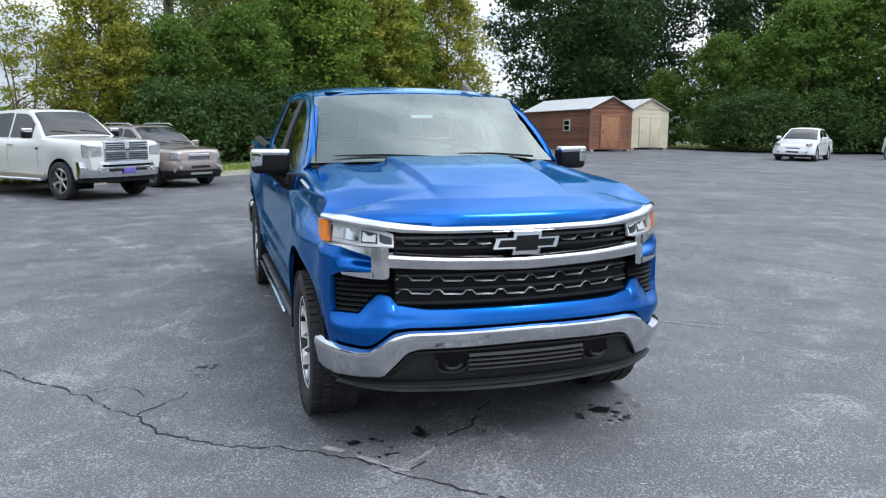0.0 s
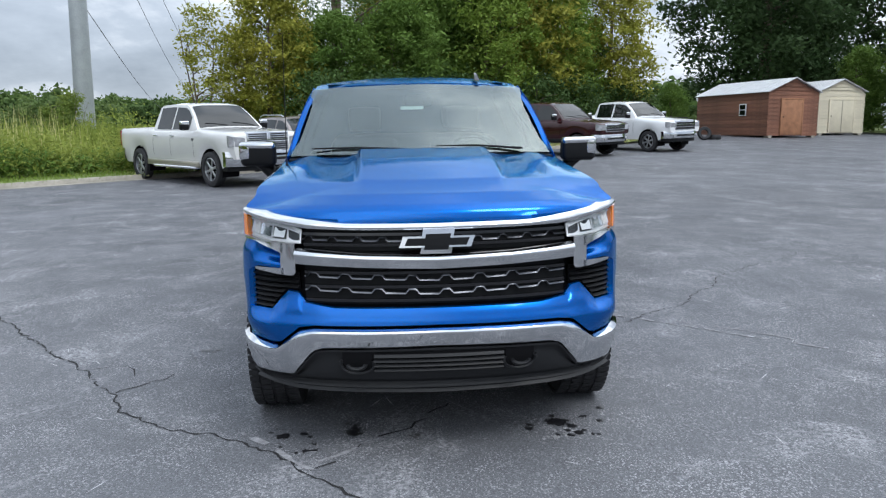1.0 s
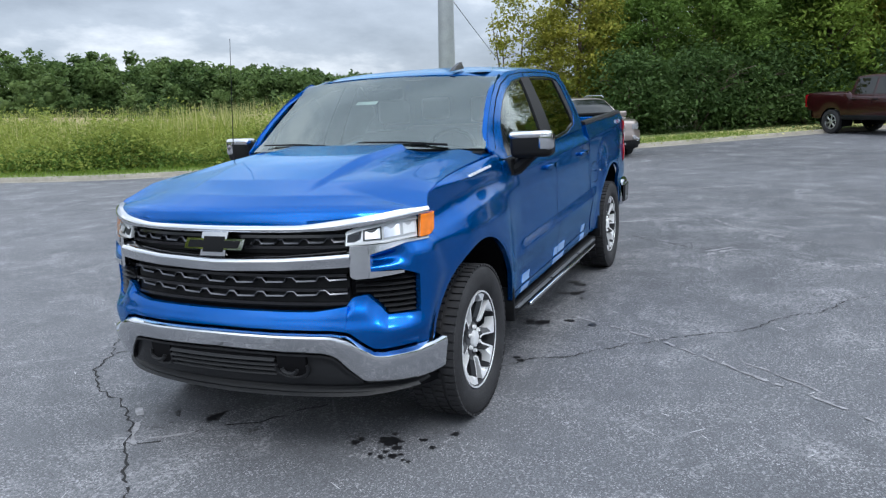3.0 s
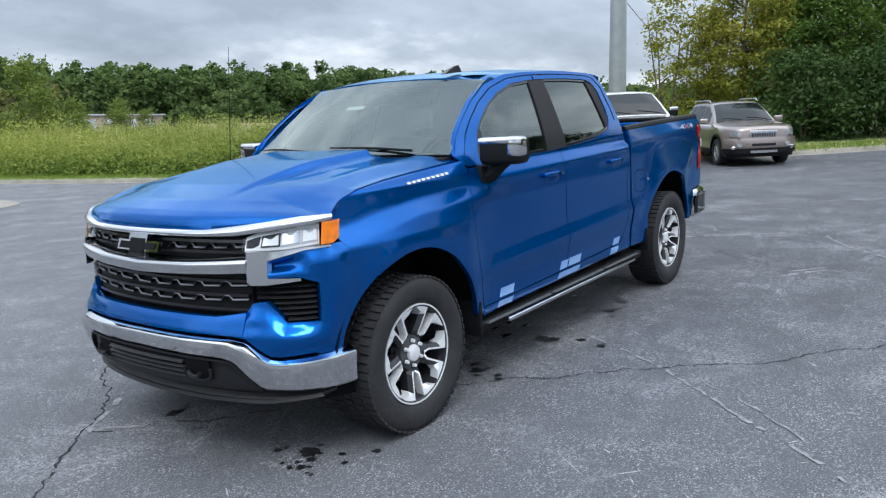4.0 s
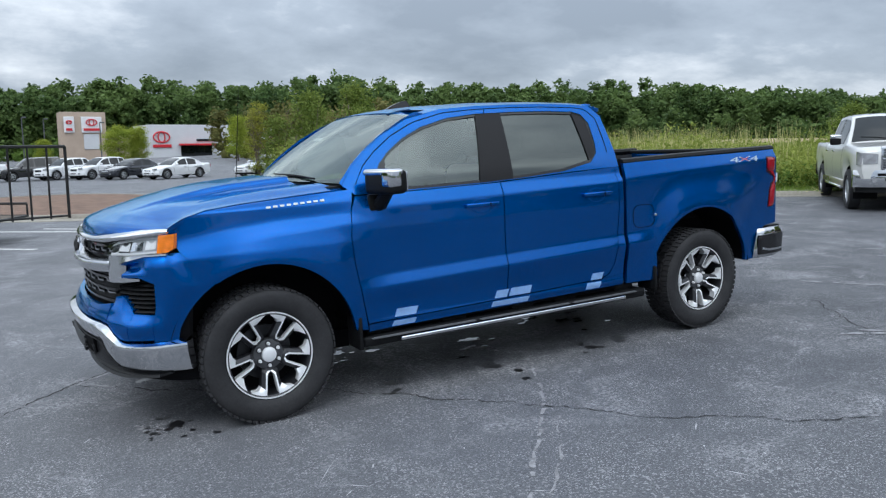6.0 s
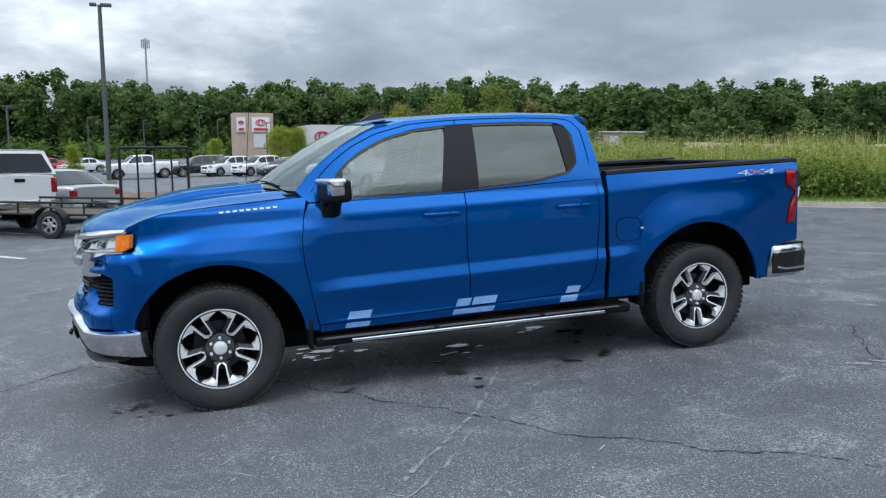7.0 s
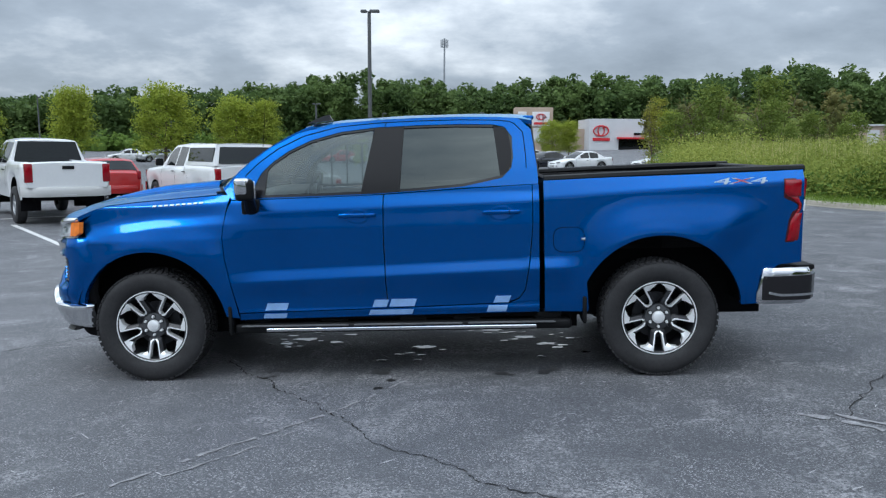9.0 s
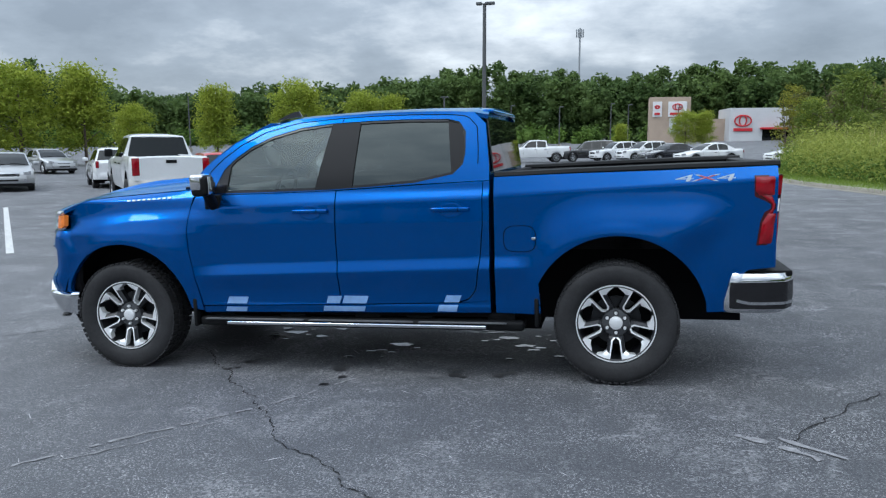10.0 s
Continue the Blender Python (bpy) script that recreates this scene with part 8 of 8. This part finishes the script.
def ribbon(pts, width, mat_, name, label, jag=0.03, step=0.06, lift=0.004, broken=0.0):
    """A ragged line along points, lying just on the ground."""
    line_ = spaced(pts, step)
    nr = sides(line_)
    bm = bmesh.new()
    prev, off = None, 0.0
    for p, n in zip(line_, nr):
        off = off * 0.6 + rk.uniform(-1, 1) * jag
        w = width * rk.uniform(0.35, 1.5)
        a = on_land(p.x + n.x * (off - w / 2), p.y + n.y * (off - w / 2), lift)
        b = on_land(p.x + n.x * (off + w / 2), p.y + n.y * (off + w / 2), lift)
        row = (bm.verts.new(a), bm.verts.new(b))
        if prev and rk.random() > broken:
            bm.faces.new((prev[0], row[0], row[1], prev[1]))
        prev = row
    tagged(part(name, bm, mat_, normals=True), label, "crack" if mat_ is CRACK else "scuff", kind="structure")


MAIN = [(5.2, 6.5), (3.9, 5.2), (3.02, 4.4), (2.14, 3.58), (1.3, 2.88), (1.02, 2.63), (0.65, 2.31), (0.34, 2.09), (0.18, 1.94), (-0.09, 1.83), (-0.23, 1.67), (-0.38, 1.54), (-0.45, 1.32),
        (-0.53, 1.16), (-0.67, 0.97), (-0.78, 0.82), (-0.92, 0.71), (-1.0, 0.64), (-1.17, 0.47), (-1.4, 0.27), (-1.9, -0.2), (-2.6, -0.9)]
SIDE = [(0.30, -0.35), (0.61, -0.77), (0.82, -0.98), (1.05, -1.3), (1.26, -1.5), (1.46, -1.73), (1.65, -1.98), (1.79, -2.21), (2.0, -2.4), (2.24, -2.58), (2.42, -2.78), (2.63, -2.94), (2.86, -3.06), (3.33, -3.62), (3.72, -4.2), (4.4, -4.9)]
ribbon(MAIN, 0.013, CRACK, "trim", "dark jagged crack in the asphalt", 0.022, 0.035, broken=0.06)
ribbon(SIDE, 0.009, CRACK, "trim", "dark jagged crack in the asphalt", 0.02, 0.03, broken=0.1)
ribbon([(0.2, 1.96), (0.33, 1.83), (0.42, 1.72), (0.5, 1.66)], 0.010, CRACK, "trim", "short side crack in the asphalt")
ribbon([(0.65, 2.31), (0.7, 2.12), (0.62, 1.98), (0.5, 1.9)], 0.008, CRACK, "trim", "short side crack in the asphalt")
ribbon([(-0.98, 0.64), (-0.82, 0.47), (-0.65, 0.29), (-0.46, 0.1), (-0.2, -0.1)], 0.012, CRACK, "trim", "short side crack in the asphalt", broken=0.3)
ribbon([(4.68, -1.93), (4.76, -1.76), (4.92, -1.51), (5.4, -0.9)], 0.010, CRACK, "trim", "short side crack in the asphalt")
for pts, w, br in (([(-0.50, 1.05), (-0.66, 0.89), (-0.78, 0.78), (-0.98, 0.62)], 0.03, 0.25), ([(2.05, -0.80), (1.69, -1.42), (1.44, -1.8), (1.21, -2.07), (0.93, -2.38), (0.72, -2.65), (0.3, -3.1)], 0.022, 0.4),
                   ([(4.40, -1.82), (4.55, -1.92), (4.66, -2.0), (4.80, -2.15)], 0.05, 0.1), ([(4.62, -1.83), (4.91, -2.09)], 0.04, 0.2), ([(1.47, -1.89), (1.23, -2.22), (0.96, -2.54), (0.67, -2.83)], 0.014, 0.5),
                   ([(8.9, 0.85), (9.5, 0.03), (10.2, -1.05), (11, -2.3)], 0.06, 0.3), ([(7.4, 2.2), (8.3, 0.6), (9.2, -0.8)], 0.05, 0.45), ([(6.2, -0.2), (6.6, -0.9), (6.9, -1.3)], 0.06, 0.3), ([(-0.9, 0.6), (-0.8, 0.48), (-0.7, 0.37)], 0.03, 0.3),
                   ([(3.5, -4.6), (2.6, -5.0), (1.6, -5.2)], 0.04, 0.6), ([(-1.6, 1.4), (-1.2, 1.9), (-0.8, 2.6)], 0.03, 0.5), ([(5.2, -3.0), (6.0, -2.2), (7.2, -1.6)], 0.04, 0.55)):
    ribbon(pts, w, SCUFF, "trim", "pale scraped line on the asphalt", 0.012, 0.05, 0.005, br)


def stain(x, y, r, mat_, label, n=22, thin=1.0):
    """A ragged flat spot with drops round it."""
    bm = bmesh.new()
    for k in range(9):
        cx, cy = (x, y) if k == 0 else (x + rk.gauss(0, r * 0.9), y + rk.gauss(0, r * 0.9))
        rr = r * (0.45 if k == 0 else rk.uniform(0.06, 0.28))
        c = bm.verts.new(on_land(cx, cy, 0.0045))
        ring = []
        for i in range(n):
            a = 2 * math.pi * i / n
            q = rr * rk.uniform(0.55, 1.25)
            ring.append(bm.verts.new(on_land(cx + q * math.cos(a), cy + q * math.sin(a) * thin, 0.0035)))
        for i in range(n):
            bm.faces.new((c, ring[i], ring[(i + 1) % n]))
    tagged(part("trim", bm, mat_), label, "stain", kind="structure")


for x, y, r in ((-0.57, 0.82, 0.08), (-0.55, 0.45, 0.10), (-0.76, 0.68, 0.05), (-0.60, -0.50, 0.06), (-0.52, -0.68, 0.13), (-0.68, -0.76, 0.06), (-0.62, 0.1, 0.04), (1.0, 1.57, 0.08), (0.9, -0.75, 0.12), (1.7, -0.85, 0.14), (2.6, -0.9, 0.12), (3.0, -0.8, 0.1)):
    stain(x, y, r, OIL, "dark oily drip stain on the asphalt")
for x, y, r in ((4.79, -0.69, 0.13), (-0.73, -0.62, 0.07), (5.1, -0.85, 0.06), (6.0, -3.6, 0.07), (-1.6, 1.1, 0.06)):
    stain(x, y, r, SCUFF, "pale chalky spot on the asphalt", 16, 0.5)


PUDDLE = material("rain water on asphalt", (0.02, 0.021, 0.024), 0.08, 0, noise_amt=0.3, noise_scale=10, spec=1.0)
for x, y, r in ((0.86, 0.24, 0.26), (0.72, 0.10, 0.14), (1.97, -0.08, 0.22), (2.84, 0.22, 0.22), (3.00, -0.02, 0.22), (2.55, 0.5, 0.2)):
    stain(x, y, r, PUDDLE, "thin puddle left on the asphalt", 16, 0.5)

# fine scratches and chalky flecks, strewn by chance over the near lot
FLECK = material("chalky fleck", (0.42, 0.42, 0.43), 0.9, 0, noise_amt=0.3, noise_scale=40)
fl = []
for _ in range(900):
    x, y = rk.uniform(-6, 12), rk.uniform(-9, 8)
    a = rk.choice((0.9, 2.35, 2.6, 0.4)) + rk.gauss(0, 0.25)
    ln, w = rk.uniform(0.02, 0.16) ** 1.0 * (2.2 if rk.random() < 0.08 else 1.0), rk.uniform(0.003, 0.010)
    c, d = Vector((math.cos(a), math.sin(a))) * ln / 2, Vector((-math.sin(a), math.cos(a))) * w / 2
    fl.append([on_land(x + e.x, y + e.y, 0.0035) for e in (-c - d * 0.4, c * 0.1 - d, c + d * 0.3, -c * 0.2 + d)])
tagged(part("flecks", quads_mesh("flecks", np.array([[tuple(v) for v in q] for q in fl])), FLECK), "chalky flecks and fine scratches on the asphalt", "flecks", kind="stuff")
